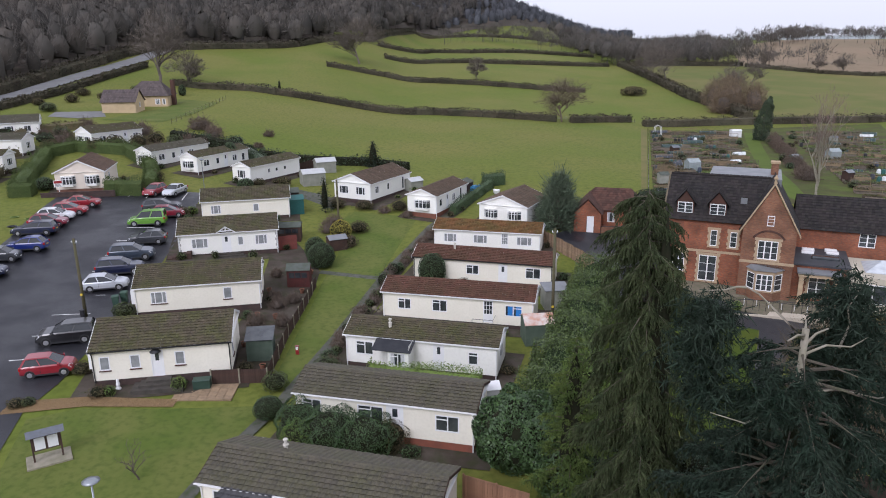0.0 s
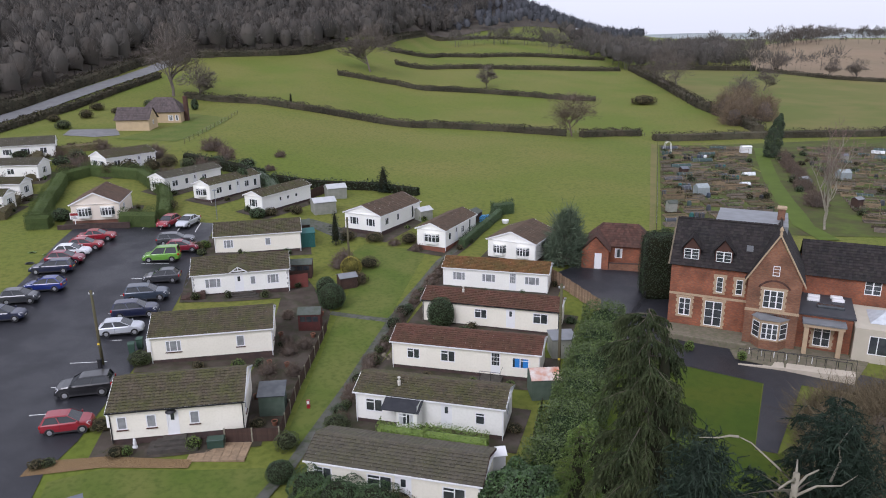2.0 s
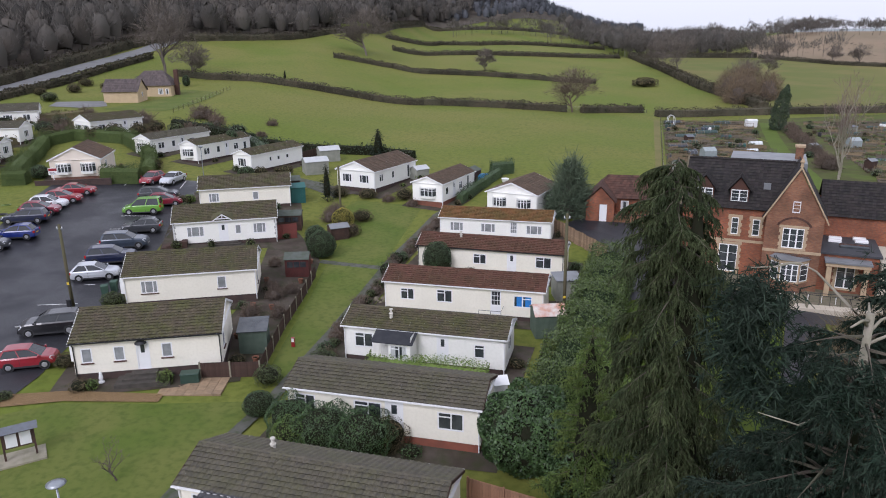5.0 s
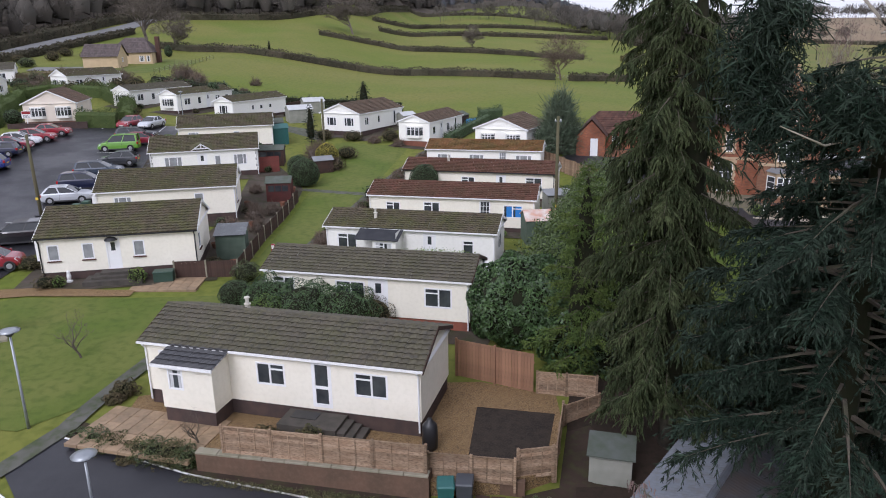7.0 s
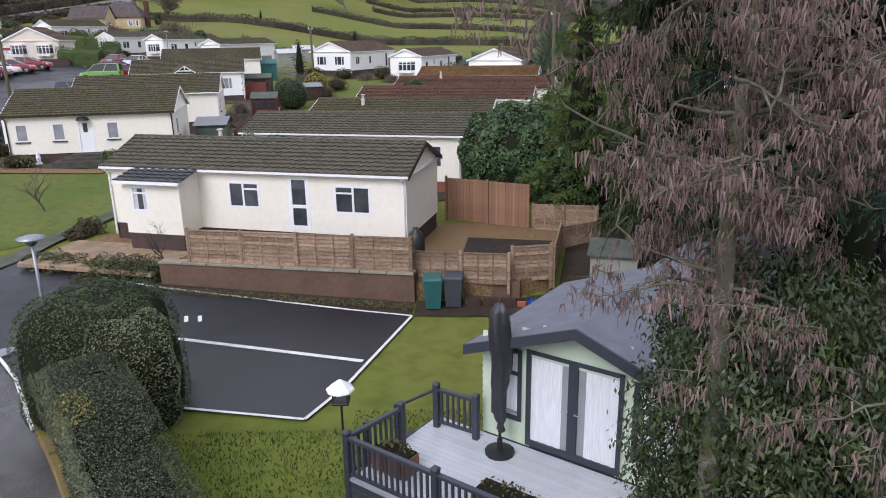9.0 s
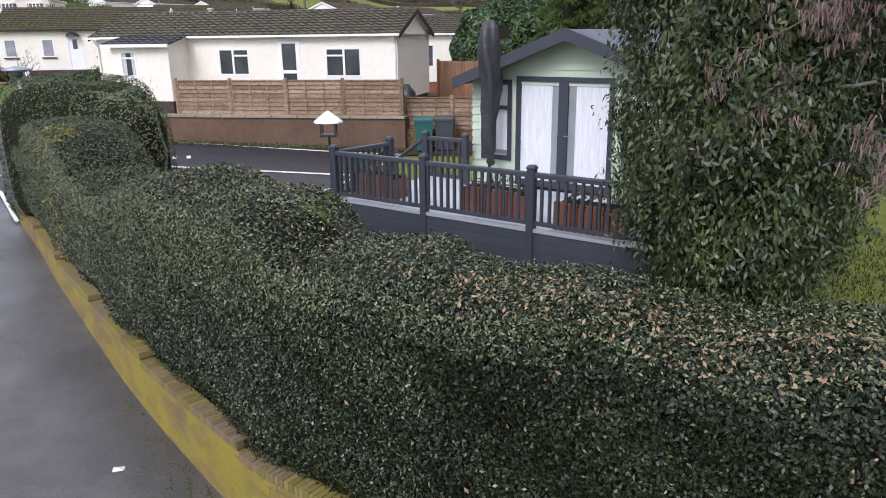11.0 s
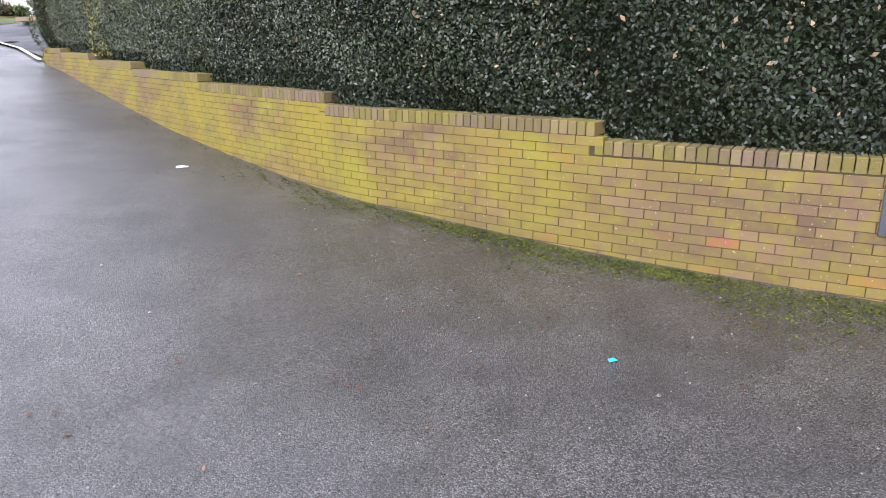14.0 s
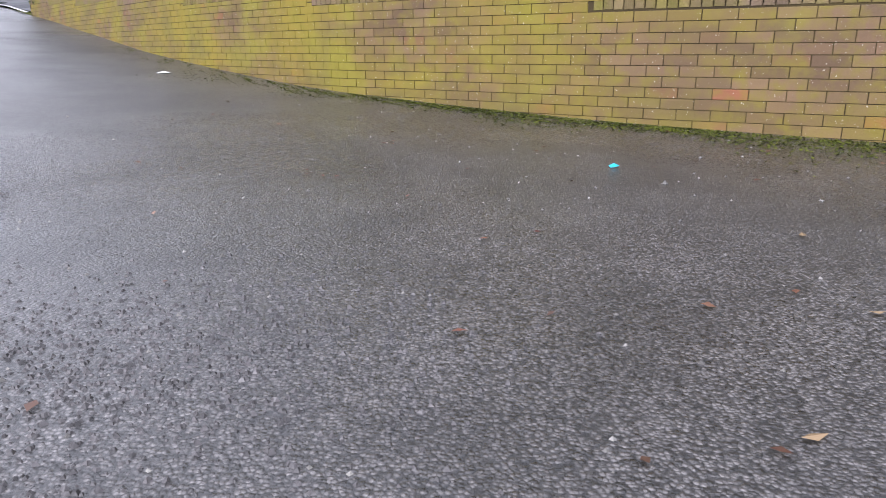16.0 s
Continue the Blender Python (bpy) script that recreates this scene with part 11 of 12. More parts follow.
# shrubs: place, half widths and height, kind of leaf
SH = [(-29, 42.8, 0.6, 0.6, "h", "low brown bush in the gravel bed"), (-28.4, 43.1, 0.5, 0.5, "o", "low green bush in the gravel bed"), (-26.9, 47.7, 0.8, 0.9, "h", "low brown bush by the home"),
      (-28.4, 58.4, 1.0, 1.2, "o", "green shrub beside the car park"), (-26.2, 60, 0.9, 1.1, "h", "brown shrub beside the car park"), (-32.9, 86.5, 0.9, 1.2, "h", "brown shrub in a corner bed"), (-32.2, 87.8, 0.7, 1.0, "l", "yellow-green shrub in a corner bed"), (-31.8, 85.2, 0.6, 0.8, "o", "low green shrub in a corner bed"),
      (-13.2, 72.2, 1.5, 2.8, "y", "clipped dark green dome on the lawn"), (-14.2, 74.5, 1.2, 2.6, "y", "clipped blue-green dome on the lawn"), (-12.4, 81.6, 1.3, 2.3, "g", "clipped golden yellow dome on the lawn"), (-1.3, 67.7, 1.4, 3.2, "y", "clipped dark dome beside the home"),
      (-11.8, 42, 1.0, 1.5, "y", "clipped bush beside the path"), (-12.2, 45.8, 0.9, 1.4, "o", "green bush beside the path"), (-11.2, 79, 1.1, 1.3, "h", "brown twiggy shrub on the lawn"), (-10.5, 84, 1.2, 1.4, "h", "brown twiggy shrub on the lawn"),
      (-6, 92.5, 1.2, 1.5, "h", "brown shrub before the white home"), (-14.5, 93.5, 1.1, 1.3, "h", "brown shrub beside the track"), (-10.8, 93.2, 1.2, 1.2, "h", "reddish-brown shrub before the white home"), (-3.4, 91.0, 1.0, 1.4, "o", "green shrub by the white home"),
      (-9.2, 39.6, 1.5, 2.6, "a", "glossy laurel clump before the home"), (-7, 38.2, 1.8, 2.8, "a", "glossy laurel clump before the home"), (-4.9, 37.7, 1.8, 2.7, "a", "dense green laurel before the home"), (-8.9, 38.2, 1.2, 2.0, "l", "yellow-green shrub before the home"), (-8.4, 39.2, 1.2, 1.8, "l", "yellow-green shrub before the home"), (-3.5, 38.5, 1.2, 1.8, "h", "brown winter shrub before the home"), (-8.9, 48, 1.0, 1.5, "o", "green shrub at the home's corner"),
      (-55, 95.7, 1.2, 1.8, "y", "rounded dark bush by the hedge"), (-53.7, 124.6, 1.6, 2.2, "h", "brown shrub behind the hedge"), (-57.1, 122.7, 1.8, 2.4, "h", "brown shrub behind the hedge"), (-52, 127.6, 1.6, 2.0, "h", "brown shrub behind the hedge"), (-48, 126.4, 1.4, 2.0, "o", "dull green shrub behind the hedge"),
      (-60, 121.5, 1.5, 2.3, "h", "brown shrub behind the hedge"), (-62, 128, 1.8, 2.4, "h", "brown shrub among the homes"), (-67.5, 121, 1.6, 2.2, "h", "brown shrub among the homes"), (-70, 130, 1.7, 2.4, "o", "dull shrub among the homes"), (-40.5, 112.5, 1.0, 2.8, "y", "dark upright conifer bush"), (-35.2, 116.0, 1.2, 3.8, "y", "dark upright conifer bush beside the home"),
      (-42.7, 103, 1.2, 1.6, "h", "brown shrub by the white home"), (-30.8, 104.5, 1.0, 1.3, "o", "green shrub by the lawn"), (-29.0, 101.5, 1.2, 1.5, "y", "dark clump beside the lawn"), (-27.4, 103.0, 1.0, 1.2, "h", "brown shrub beside the white home"), (-23.8, 104.2, 0.9, 1.4, "h", "brown shrub by the track"),
      (8.3, 44.0, 1.2, 2.2, "o", "green bush beside the home"), (27.2, 48.0, 1.3, 1.3, "y", "rounded bush beside the drive"), (22.4, 62.4, 0.45, 1.0, "l", "clipped yellow-green ball in a pot"), (26.6, 60.3, 0.4, 0.9, "l", "clipped ball by the entrance"), (-84, 197, 1.4, 2.0, "o", "green shrub in the bungalow garden"), (-71, 196, 1.0, 3.0, "y", "dark upright conifer on the bungalow lawn"),
      (-92, 178, 1.6, 2.2, "h", "brown shrub in the bungalow garden"), (-88, 186, 1.3, 1.6, "h", "brown shrub in the bungalow garden"), (-95, 190, 1.8, 2.0, "h", "brown shrub in the bungalow garden"), (-90, 163, 1.8, 2.0, "o", "rounded green shrub in the garden"), (-97, 172, 1.5, 1.8, "h", "brown shrub in the bungalow garden")]
KIND = {"g": leaf_mat("golden_clipped_leaf", (0.3, 0.25, 0.035), (0.22, 0.2, 0.03), None, 0.6, 0.4), "h": M_HEATH, "o": M_OLIVE, "l": M_LIME, "y": M_DOME, "a": M_LAUREL}
for x, y, r, h, k, lb in SH:
    d = math.hypot(x, y)
    leaf = 0.08 if d < 50 else (0.1 if d < 100 else 0.2)
    shrub("shrub", x, y, (r, r * 0.92, h), lb, KIND[k], int(min(9000 if k in "yag" else 4200, 26 * r * h / leaf ** 2 * 0.5)), leaf * (1.15 if k == "a" else 1.0), lump=0.16 if k not in "yg" else 0.04, core=0.78 if k not in "yg" else 0.92)
PL = {"h": "small brown winter plant by a home", "o": "small green bush by a home", "a": "small glossy bush by a home", "l": "small yellow-green bush by a home"}
for x, y, r, h, k in PLANTS:
    leaf = 0.1 if y < 70 else 0.16
    shrub("shrub", x, y, (r, r, h), PL[k], KIND[k], int(min(420, 9 * r * h / leaf ** 2)), leaf, lump=0.2, core=0.8)
PATH_ = [(-10.2, 50), (-9.2, 55), (-8.1, 61.5), (-6.4, 69.5), (-5.8, 72), (-1.8, 85.7)]
rb2 = random.Random(5)
drape("border", [(x + 0.35, y) for x, y in PATH_] + [(x + 1.7, y) for x, y in PATH_[::-1]], M_PLOT, 0.05, 1.0, "dark earth border between the path and the homes", "flower bed")
for i in range(40):
    y = 49 + 36 * i / 39 + rb2.uniform(-0.4, 0.4)
    x = float(np.interp(y, [p[1] for p in PATH_], [p[0] for p in PATH_])) + rb2.uniform(0.75, 1.4)
    r, k = rb2.uniform(0.35, 0.8), rb2.choice("hhhoy")
    if k == "h":
        thicket(x, y, r, r * rb2.uniform(1.0, 1.7), "twiggy brown winter shrub in the path border", M_RUSSET, 500 + i, 500, 0.03)
    else:
        shrub("shrub", x, y, (r, r, r * rb2.uniform(1.2, 1.8)), "dark green shrub in the path border", KIND[k], 700, 0.09, lump=0.2, core=0.82)
for i, (x, y, r, h) in enumerate(((-15.6, 61.6, 0.9, 1.0), (-16.4, 63.6, 0.7, 0.8), (-14.4, 63.0, 0.7, 0.9), (-17.4, 69.3, 0.6, 0.9), (-15.8, 54.6, 0.8, 1.0), (-14.3, 52.6, 0.6, 0.8), (-14.2, 57.4, 0.7, 1.1), (-16.6, 57.6, 0.8, 1.0), (-11.6, 78.6, 1.0, 1.5), (-13.9, 86.2, 1.1, 1.5), (-14.3, 83.6, 1.0, 1.6), (-8.0, 91.8, 0.8, 0.8), (-4.8, 89.6, 0.7, 0.8))):
    thicket(x, y, r, h, "twiggy brown winter shrub in a back garden", M_RUSSET, 560 + i, 700, 0.035)
for i, (x, y) in enumerate(((-16.9, 59.3), (-15.2, 59.0), (-17.2, 65.2), (-14.0, 70.2), (-16.4, 53.0), (-17.0, 48.4), (-14.0, 65.2), (-13.9, 49.0))):
    pot_ = thing("plant_pot", pose(x, y, hz(x, y) + 0.03), "terracotta plant pot in a back garden", "plant pot", "garden pots")
    part("pot", MB().lathe([(0.17, 0), (0.24, 0.36), (0.26, 0.36), (0.26, 0.42), (0.22, 0.42), (0.2, 0.3)], 10), M_TERRA, pot_)
    part("soil", MB().lathe([(0.2, 0.34), (0.02, 0.36)], 10), M_CORE, pot_)
rs_ = thing("round_slab", pose(-15.7, 71.6, hz(-15.7, 71.6) + 0.02), "round paved circle in the garden", "paving")
part("ring", MB().lathe([(1.0, -0.1), (1.0, 0.05), (0.8, 0.05), (0.78, -0.1)], 24), M_SKIRT, rs_)
part("disc", MB().lathe([(0.77, -0.1), (0.77, 0.04), (0.01, 0.045)], 24), M_SLAB, rs_)
rz_ = random.Random(12)
for i in range(46):
    x, y = rz_.uniform(-84, -34), rz_.uniform(117, 142)
    if y > 121 + (x + 84) * 0.02 + 3 * math.sin(x * 0.3) or x < -66:
        r = rz_.uniform(0.9, 1.9)
        if i % 3:
            thicket(x, y, r, r * rz_.uniform(0.8, 1.3), "straggling winter shrub behind the park homes", M_RUSSET, 400 + i, 420, 0.1)
        else:
            shrub("shrub", x, y, (r, r, r), "low green shrub behind the park homes", M_LAUREL, 420, 0.24, lump=0.25, core=0.82)
conifer(-15.8, 91.3, 4.8, 1.1, "small dark conifer beside the lane", M_FIR, 0.3, 70, 21, 0.03, sprays=10, tilt=0.2)
conifer(-12.0, 119, 4.6, 1.7, "small dark pointed conifer at the field edge", M_FIR, 0.3, 80, 22, 0.03, sprays=12, tilt=0.1)
conifer(-46.5, 205, 4.0, 1.0, "small dark pointed conifer in the pasture hedge", M_FIR, 0.3, 60, 23, 0.03, sprays=8)
M_CLIP = leaf_mat("clipped_garden_hedge_leaf", (0.062, 0.09, 0.028), (0.085, 0.112, 0.036), (0.045, 0.068, 0.024), 0.8, 0.3)
M_PRIVET = leaf_mat("bright_privet_leaf", (0.12, 0.19, 0.03), (0.16, 0.22, 0.04), (0.08, 0.13, 0.025), 0.5, 0.4)
HD_ = [([(-5.5, 46.8), (-2, 45.9), (2.4, 44.8)], 1.9, 1.3, "yellow-green clipped hedge before the home", 700, M_PRIVET, 0.12), ([(1.1, 90.5), (4, 97.2), (6.9, 104)], 1.6, 1.3, "clipped dark green hedge between two homes", 340, M_DOME, 0.12),
       ([(5.9, 104.8), (9, 106)], 2.2, 1.6, "square green hedge by the pasture", 420, M_DOME, 0.14), ([(26.6, 86.6), (28.9, 86.6)], 4.2, 3.0, "tall dark green hedge beside the brick house", 320, M_LAUREL, 0.2),
       ([(-57, 92.8), (-62, 105), (-66.6, 118)], 2.3, 2.6, "tall clipped green hedge round the home", 460, M_CLIP, 0.12), ([(-66.6, 118), (-63.6, 122), (-53.6, 119.6), (-46.5, 111)], 2.3, 2.2, "tall clipped green hedge round the home", 400, M_CLIP, 0.13),
       ([(-46.5, 111), (-43.5, 104), (-41.4, 97.7)], 2.2, 2.2, "tall clipped green hedge round the home", 460, M_CLIP, 0.12), ([(-46.0, 94.6), (-41.4, 95.4)], 2.4, 3.4, "square clipped dark hedge by the car park", 620, M_CLIP, 0.12),
       ([(-57.6, 92.2), (-54.8, 92.6)], 2.2, 2.6, "square clipped dark hedge by the lawn", 620, M_CLIP, 0.12), ([(-63.8, 96), (-70.8, 115)], 1.6, 1.8, "dark overgrown hedge between homes", 60, M_HEATH, 0.24), ([(-72, 118), (-80, 135), (-70, 140)], 1.8, 2.4, "brown overgrown hedge between homes", 50, M_HEATH, 0.26),
       ([(-34.5, 123.5), (-31.5, 119), (-29, 113)], 2.0, 2.4, "dark overgrown hedge beside the home", 70, M_YEW, 0.24)]
for i, (ln, h, w, lb, den, mt, sz) in enumerate(HD_):
    hedgerow(ln, h, w, lb, den, mt, sz, 40 + i, "garden_hedge", core_mat=mt)
bw = thing("low_wall", pose(-53.3, 91.4, hz(-49, 92), 0, 0, 11.3), "low red brick terrace wall before the home", "wall", kind="structure")
for k in range(6):
    part("course", MB().bevel_box(0, 9.2, 0.01 * (k % 2), 0.22, k * 0.13 - 0.1, k * 0.13 + 0.02, 0.006), M_SKIRT, bw)
part("wall_cap", MB().bevel_box(-0.03, 9.23, -0.03, 0.26, 0.67, 0.73, 0.01), M_SKIRT, bw)
sg = thing("sign_board", pose(-51.4, 92.6, hz(-51.4, 92.6), 0, 0, 10), "white sign with a red top on a post", "sign")
part("post", MB().box(-0.04, 0.04, 0, 0.06, 0, 2.2), M_UPVC, sg)
part("panel", MB().bevel_box(-0.55, 0.55, -0.04, 0.0, 1.2, 2.1, 0.01), M_UPVC, sg)
part("red_band", MB().box(-0.5, 0.5, -0.048, -0.041, 1.7, 2.05), P_RED, sg)
for k in range(3):
    part("text_bar", MB().box(-0.4, 0.4 - 0.1 * k, -0.046, -0.041, 1.3 + 0.12 * k, 1.35 + 0.12 * k), M_TRIM, sg)
for i, (x, y) in enumerate(((-50, 79), (-49.6, 82.0), (-51.6, 82.4))):
    solid("planting_ring", MB().lathe([(0.5, 0.02), (0.5, 0.06), (0.36, 0.07), (0.34, 0.02)], 16), M_LIME if i else M_TRIM, "flat round tree ring laid in the lawn", "garden ring", m=pose(x, y, hz(x, y)))
tp = solid("tarpaulin", MB().add([(-0.9, -0.6, 0), (0.9, -0.6, 0), (0.9, 0.6, 0), (-0.9, 0.6, 0), (-0.75, -0.5, 1.1), (0.7, -0.5, 1.3), (0.75, 0.5, 1.2), (-0.7, 0.5, 1.15)], [(0, 1, 5, 4), (1, 2, 6, 5), (2, 3, 7, 6), (3, 0, 4, 7), (4, 5, 6, 7)]), material("blue_tarpaulin", (0.03, 0.22, 0.5), 0.5, (0.06, 0.3, 0.6), 2, 0.7, bump=0.6, bump_scale=5), "blue tarpaulin over a heap by the hedge", "tarpaulin", m=pose(4.5, 100.7, hz(4.5, 100.7)))
solid("tub", MB().lathe([(0.4, 0), (0.55, 0.5), (0.5, 0.52), (0.4, 0.2)], 14), M_UPVC, "white round garden tub", "tub", m=pose(7.6, 100.7, hz(7.6, 100.7)))
M_GREYLEAF = material("grey_green_feathery_leaf", (0.085, 0.115, 0.075), 0.8, (0.115, 0.14, 0.09), 0.6, 0.8, island=0.4, coord="World")
thicket(14.2, 85.5, 2.3, 6.0, "grey-green feathery evergreen tree by the fence", M_GREYLEAF, 640, 7000, 0.1)
yw_ = thing("yard_wall", pose(19, 82.9, hz(21, 82.5), 0, 0, -9.6), "low red brick wall in the yard", "wall", kind="structure")
part("wall_body", MB().box(0, 5.4, 0, 0.23, -0.2, 0.9), M_RED2, yw_)
part("wall_cap", MB().bevel_box(-0.03, 5.43, -0.03, 0.26, 0.9, 0.97, 0.01), M_SKIRT, yw_)
yr = thing("yard_railing", pose(0, 0, 0), "black metal railing beside the yard steps", "railing")
for i in range(15):
    t = i / 14
    x, y = 21.2 - 3.3 * t, 74 - 6.2 * t
    part("upright", MB().box(x - 0.02, x + 0.02, y - 0.02, y + 0.02, hz(x, y), hz(x, y) + 1.1), M_BLACK, yr)
part("top_rail", MB().tube([(21.2, 74, hz(21.2, 74) + 1.1), (17.9, 67.8, hz(17.9, 67.8) + 1.1)], 0.03, 6), M_BLACK, yr)
rk = random.Random(3)
rock = thing("rockery", pose(-5.9, 61.5, hz(-5.9, 61.5)), "small rockery of grey stones on the lawn", "rockery")
for i in range(14):
    a, r, s = rk.uniform(0, 6.28), rk.uniform(0.1, 0.9), rk.uniform(0.12, 0.28)
    part("stone", MB().lathe([(s * 0.8, -0.05), (s, s * 0.4), (s * 0.55, s * 0.9), (s * 0.1, s)], 6, (r * math.cos(a), r * math.sin(a))), M_RUBBLE, rock)

# ---------------------------------------------------------------- allotments
M_SOIL = material("dark_dug_soil", (0.045, 0.032, 0.022), 0.95, (0.065, 0.048, 0.033), 0.8, 0.8, (0.07, 0.085, 0.03), 2, 0.5, bump=0.8, bump_scale=12, coord="World")
M_BEDW = material("grey_bed_board", (0.19, 0.155, 0.12), 0.9, (0.11, 0.1, 0.085), 2, 0.8, rand=0.25)
M_TUNNEL = material("white_fleece", (0.7, 0.72, 0.72), 0.7, (0.55, 0.57, 0.57), 2, 0.6)
M_NET = material("dark_green_netting", (0.05, 0.08, 0.07), 0.8, (0.08, 0.1, 0.1), 4, 0.7)
M_CROP = material("weedy_winter_plot", (0.085, 0.08, 0.036), 0.95, (0.06, 0.05, 0.03), 0.9, 0.9, (0.1, 0.1, 0.045), 3, 0.6, bump=0.8, bump_scale=12, coord="World")
M_STRAW = material("straw_and_bark_mulch", (0.13, 0.1, 0.062), 0.95, (0.09, 0.07, 0.042), 1.5, 0.8, bump=0.6, coord="World")
drape("allotment_ground", [(29.3, 97), (53.2, 184), (120, 196), (100, 150), (78, 97)], material("trodden_allotment_grass", (0.085, 0.11, 0.022), 0.95, (0.07, 0.06, 0.03), 0.25, 0.95, (0.06, 0.08, 0.018), 0.9, 0.7, coord="World"), 0.05, 4.0, "trodden grass and soil of the allotments", "ground")
drape("grass_track", strip([(78, 181), (72, 164.5), (62.9, 138.5), (57, 120), (51.9, 102.4), (52.0, 95)], 3.0), material("green_track_grass", (0.09, 0.128, 0.02), 0.9, (0.075, 0.105, 0.018), 0.4, 0.8, coord="World"), 0.09, 3.0, "bright green grass track between the plots", "track")
ra = random.Random(17)


def allotment_bed(x, y, w, d, yaw):
    """Soil in a timber edging, some with crops, canes or a netted frame."""
    bd = thing("raised_bed", pose(x, y, hz(x, y) + 0.06, 0, 0, yaw), ra.choice(("timber-edged bed of dark dug soil", "timber-edged bed with straggling winter crops")), "garden bed", "allotment beds")
    part("soil", MB().bevel_box(0.04, w - 0.04, 0.04, d - 0.04, -0.3, 0.14, 0.04), ra.choice((M_SOIL, M_SOIL, M_SOIL, M_CROP, M_CROP, M_CROP, M_STRAW)), bd)
    if ra.random() < 0.72:
        ed = MB()
        hgt = ra.choice((0.18, 0.24, 0.24, 0.42))
        for q in ((0, w, 0, 0.05), (0, w, d - 0.05, d), (0, 0.05, 0.05, d - 0.05), (w - 0.05, w, 0.05, d - 0.05)):
            ed.box(*q, -0.35, hgt)
        part("edging", ed, ra.choice((M_BEDW, M_BEDW, M_TANBOARD)), bd, "weathered timber edging")
    k = ra.random()
    if k < 0.62:
        n = 110
        gg = np.random.default_rng(int(x * 97 + y))
        pp = np.stack([gg.uniform(0.15, w - 0.15, n), np.round(gg.uniform(0.2, d - 0.2, n) / 0.4) * 0.4 + gg.normal(0, 0.05, n), gg.uniform(0.18, 0.5, n)], 1)
        part("greenery", leaf_cards("greenery", pp, np.tile([0, 0, 1.0], (n, 1)), 0.24, ra.choice((M_OLIVE, M_HEATH, M_HEATH, M_LIME)), 0.5), None, bd, kind="stuff")
    if k > 0.45 and ra.random() < 0.5:
        fr = MB()
        hh = ra.uniform(0.9, 1.7)
        for px in np.linspace(0.1, w - 0.14, max(2, int(w / 1.1))):
            for py in (0.1, d - 0.14):
                fr.box(px, px + 0.045, py, py + 0.045, 0, hh * ra.uniform(0.85, 1.05))
        for py in (0.1, d - 0.14):
            fr.box(0.1, w - 0.09, py, py + 0.045, hh * 0.8, hh * 0.8 + 0.045)
        part("cane_frame", fr, ra.choice((M_TANBOARD, M_BEDW)), bd, kind="stuff")


M_TANBOARD = material("new_tan_board", (0.24, 0.18, 0.11), 0.9, (0.16, 0.125, 0.085), 2, 0.7, rand=0.2)


def cloche(x, y, w, r, yaw, mat):
    t = thing("cloche_tunnel", pose(x, y, hz(x, y) + 0.04, 0, 0, yaw), "low hooped cloche tunnel over a bed", "cloche", "allotment cloches")
    cover = MB()
    arc = [(r - r * math.cos(math.pi * j / 7), r * math.sin(math.pi * j / 7) * 1.1) for j in range(8)]
    for (y0, z0), (y1, z1) in zip(arc, arc[1:]):
        cover.quad((0, y0, z0), (w, y0, z0), (w, y1, z1), (0, y1, z1))
    for e in (0, w):
        cover.poly([(e, *q) for q in arc])
    part("cover", cover, mat, t)
    for k in range(4):
        part("hoop", MB().tube([(k * w / 3, a, b + 0.02) for a, b in arc], 0.025, 4), M_GALV, t)


def board_stack(x, y, yaw):
    t = thing("timber_stack", pose(x, y, hz(x, y) + 0.05, 0, 0, yaw), "stack of old boards beside a plot", "timber")
    for k in range(4):
        part("board", MB().box(0.08 * (k % 2), 1.6 + 0.1 * k, 0.05 * k, 0.4 - 0.03 * k, 0.11 * k, 0.11 * k + 0.1), M_TANBOARD, t)


for i in range(33):
    v = 99.5 + i * 2.5
    x_l = 30.4 + (v - 101.8) * 0.278
    x_m = 51.8 + (v - 102.4) * 0.325
    for a, b, turn in ((x_l + 0.6, x_m - 2.6, 6), (x_m + 9.5, 70 + (v - 102) * 0.5, -24)):
        x = a + ra.uniform(0, 0.6)
        while x < b - 1.4:
            w = min(ra.choice((ra.uniform(1.5, 2.6), ra.uniform(2.4, 4.6))), b - x)
            d = ra.uniform(1.1, 2.0)
            y = v + ra.uniform(-0.35, 0.35)
            k = ra.random()
            if k < 0.8:
                allotment_bed(x, y, w, d, turn + ra.uniform(-5, 5))
            elif k < 0.86:
                cloche(x, y, w, min(ra.uniform(0.4, 0.8), d / 2), turn, ra.choice((M_TUNNEL, M_NET, M_NET, M_GREYP)))
            elif k < 0.93:
                for q in range(ra.randint(1, 3)):
                    bx_ = x + q * 0.8
                    solid("compost_bin", MB().lathe([(0.36, 0), (0.38, 0.3), (0.32, 0.8), (0.2, 0.9), (0.03, 0.93)], 10), ra.choice((M_BLACK, M_GREYP, M_NET, P_STEEL, M_TEAL, M_TUNNEL)), "plastic compost bin beside a plot", "compost bin", "allotment bins", m=pose(bx_, y, hz(bx_, y) + 0.04))
            elif k < 0.96:
                board_stack(x, y, turn + 20)
            x += w + ra.uniform(0.35, 0.8)
for i, (x, y) in enumerate(((33.2, 107), (45.5, 140), (66.5, 133.5), (65.4, 130.5), (88, 160), (66, 114))):
    shed(x, y, 8 + (i * 7) % 20, 1.4, 1.2, 1.6, (M_PALE, M_DKWOOD, M_GREENSHED, P_STEEL)[i % 4], (M_FELT, M_CORR, M_LEAD)[i % 3], "small weathered allotment shed", rise=0.3, name="allotment_shed")
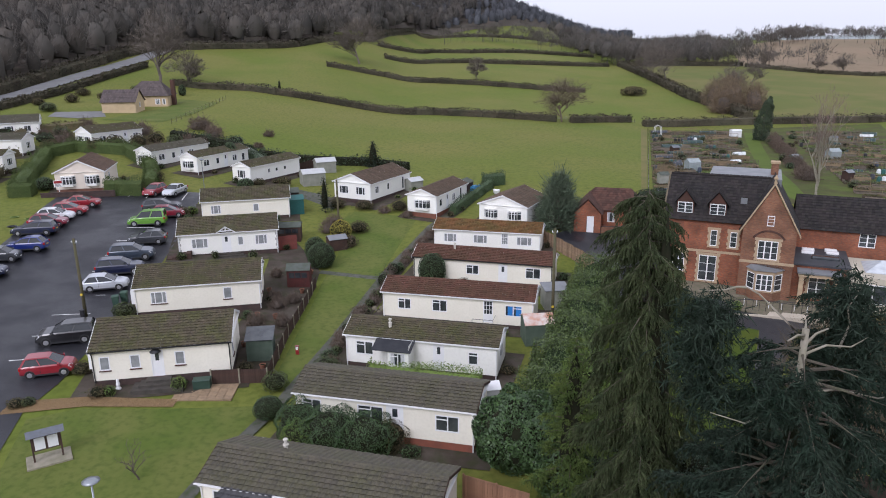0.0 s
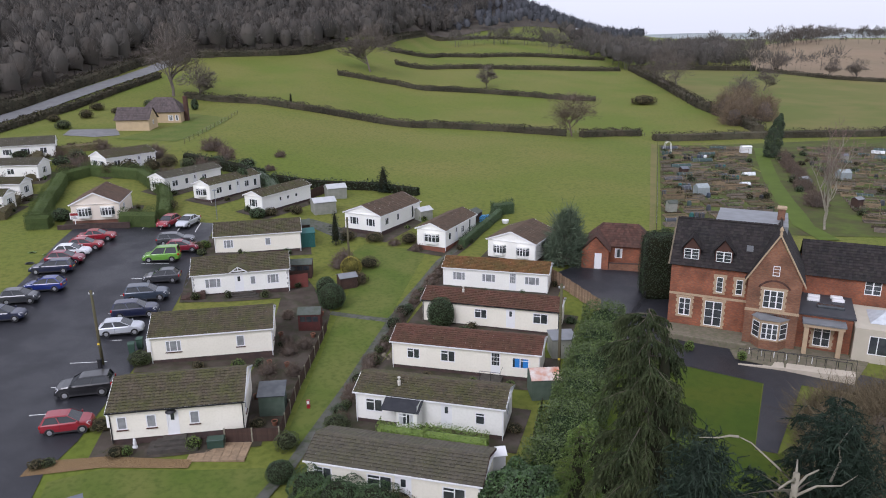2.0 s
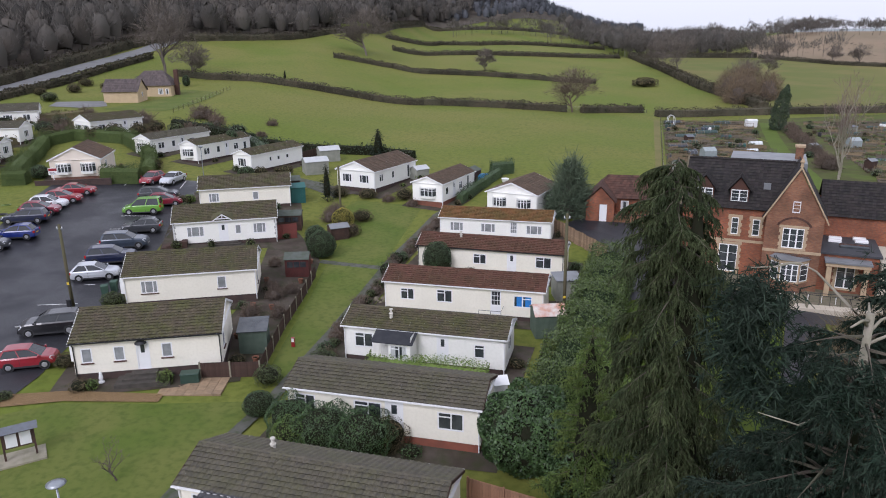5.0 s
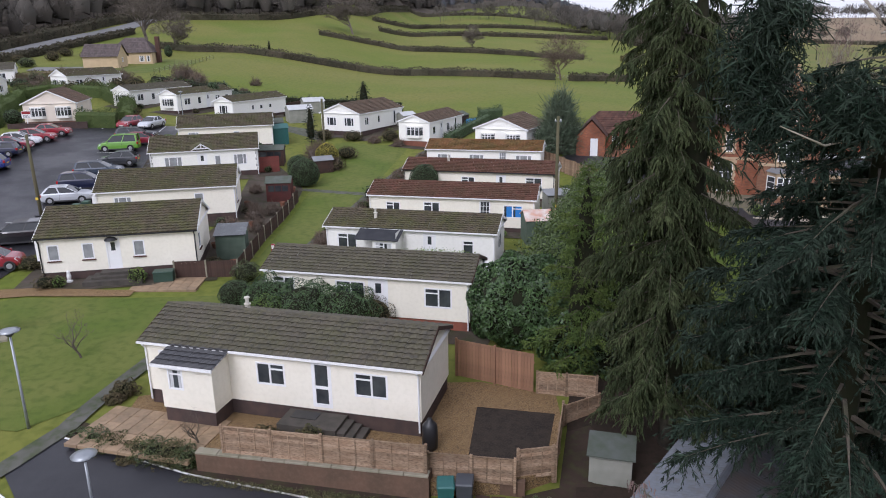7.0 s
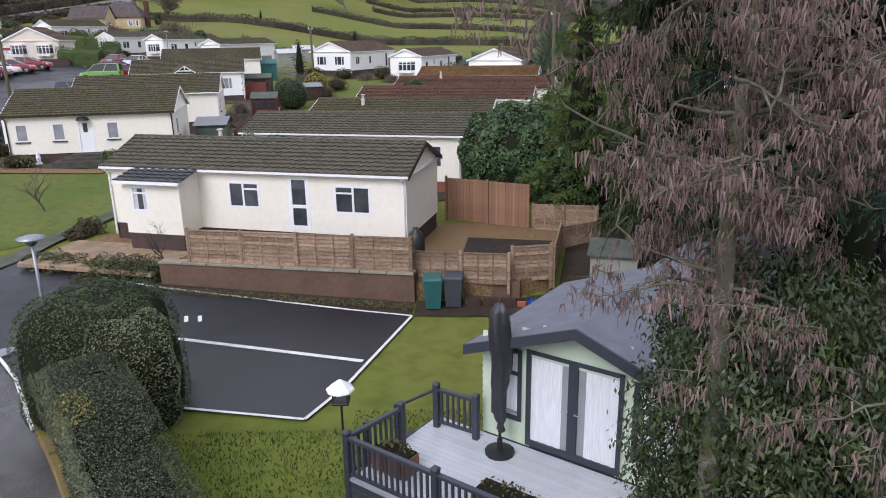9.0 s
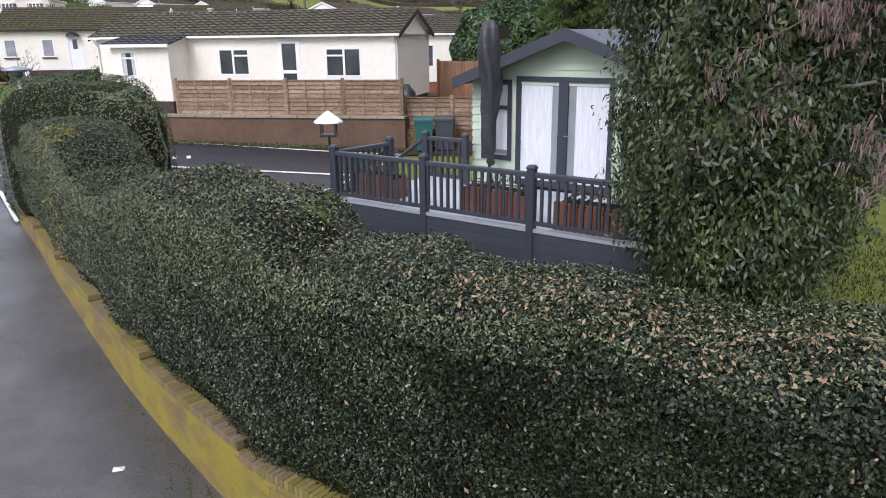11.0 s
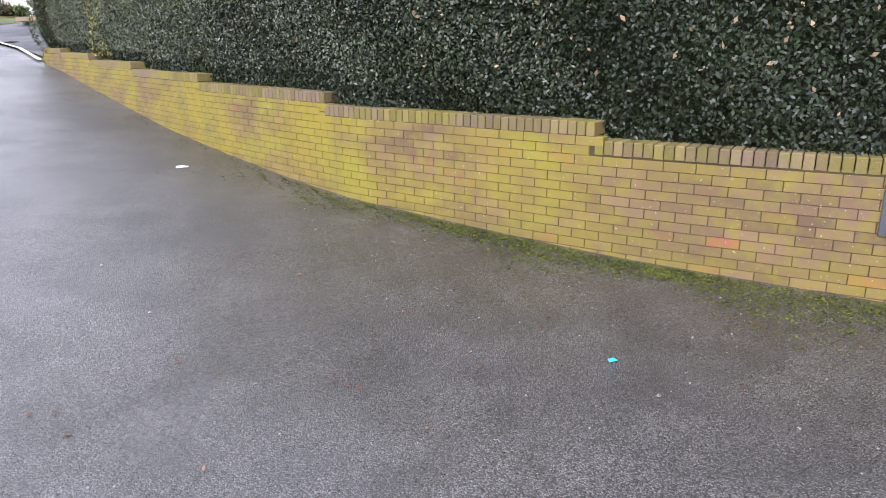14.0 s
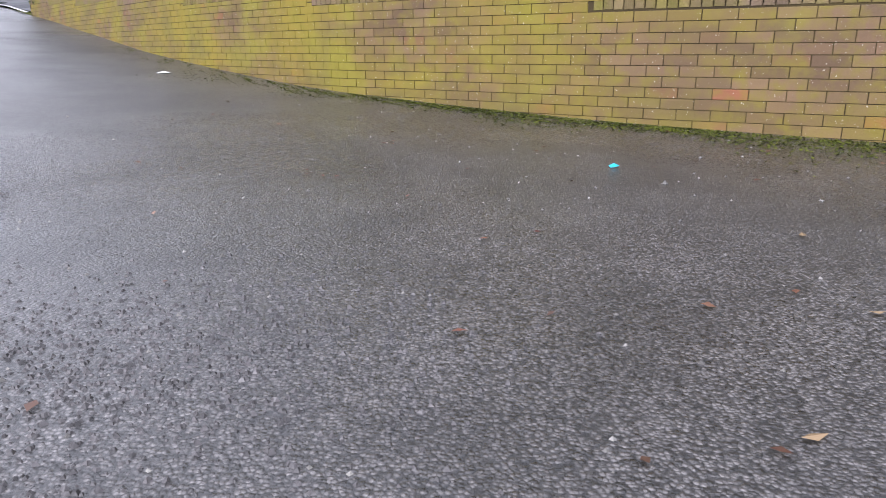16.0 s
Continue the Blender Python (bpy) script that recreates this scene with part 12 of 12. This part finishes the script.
shed(70.2, 172.6, 5, 2.4, 1.5, 1.7, M_UPVC, M_UPVC, "white shed beside the grass track", rise=0.2, name="allotment_shed")
for x, y, w in ((42, 120, 2.2), (77, 140, 2.4)):
    gh = thing("greenhouse", pose(x, y, hz(x, y) + 0.05, 0, 0, 10), "small aluminium greenhouse on a plot", "greenhouse")
    part("glazing", MB().box(0.02, w - 0.02, 0.02, 1.78, 0, 1.5).add([(0, 0, 1.5), (w, 0, 1.5), (w, 0.9, 2.1), (0, 0.9, 2.1), (w, 1.8, 1.5), (0, 1.8, 1.5)], [(0, 1, 2, 3), (3, 2, 4, 5), (0, 3, 5), (1, 4, 2)]), material("cloudy_greenhouse_glass", (0.25, 0.29, 0.29), 0.12, (0.35, 0.38, 0.38), 2, 0.6), gh)
    for k in range(5):
        part("glazing_bar", MB().box(k * (w - 0.04) / 4, k * (w - 0.04) / 4 + 0.04, -0.015, 0.0, 0, 1.52), M_GALV, gh)
for i in range(46):
    y = ra.uniform(107, 180)
    a_, b_ = 31 + (y - 101.8) * 0.278, 66 + (y - 102) * 0.5
    x = ra.uniform(a_ + 0.5, b_)
    if abs(x - (51.8 + (y - 102.4) * 0.325)) < 2.6:
        continue
    r = ra.uniform(0.45, 1.0)
    shrub("allotment_shrub", x, y, (r, r * 0.9, r * ra.uniform(1.0, 1.7)), "straggling brown and green growth on a plot", ra.choice((M_HEATH, M_OLIVE, M_DOME)), 220, 0.2, lump=0.25, core=0.8)
arch = thing("garden_arch", pose(51.4, 172.6, hz(51.4, 172.6)), "white metal garden arch", "arch")
for s in (0, 1):
    part("hoop", MB().tube([(0, s, 0), (0, s, 1.6), (0.25, s, 2.2), (0.8, s, 2.45), (1.35, s, 2.2), (1.6, s, 1.6), (1.6, s, 0)], 0.05, 6), M_UPVC, arch)
# ivy-covered leaning tree and brown bushes along the track
iv = thing("ivy_tree", pose(75, 167.6, hz(75, 167.6)), "leaning tree wholly covered in dark ivy", "tree")
part("trunk", MB().tube([(0, 0, -0.2), (0.3, 0, 4), (1.3, 0, 9.6)], [0.35, 0.28, 0.08], 8), M_BARK, iv)
gg = np.random.default_rng(91)
n = 5200
tt = gg.uniform(0.02, 1, n)
an = gg.uniform(0, 6.283, n)
rr_ = np.interp(tt, [0, 0.12, 0.45, 0.8, 1.0], [1.5, 1.9, 2.0, 1.2, 0.25]) * (0.92 + 0.12 * np.sin(tt * 29 + an * 3)) * gg.uniform(0.75, 1.1, n)
pp = np.stack([1.3 * tt ** 1.6 + rr_ * np.cos(an), rr_ * np.sin(an), tt * 10.2], 1)
part("ivy", leaf_cards("ivy", pp, np.stack([np.cos(an), np.sin(an), 0.4 + 0 * an], 1), 0.34, M_YEW, 0.6, 0.6), None, iv, "dark ivy leaves", kind="stuff")
for i in range(14):
    t = i / 13
    y = 168 - 62 * t
    x = 51.8 + (y - 102.4) * 0.325 + 4.6 + ra.uniform(-0.7, 0.7)
    if ra.random() < 0.85:
        thicket(x, y, ra.uniform(1.2, 1.8), ra.uniform(1.5, 2.4), "leafless reddish-brown bush beside the track", M_RUSSET, 600 + i, 1100, 0.07)

shrub("yew_hedge_block", 23.0, 75.6, (2.0, 1.8, 7.3), "tall dark clipped yew beside the big house", M_YEW, 7000, 0.14, lump=0.03, core=0.93, square=7.0)
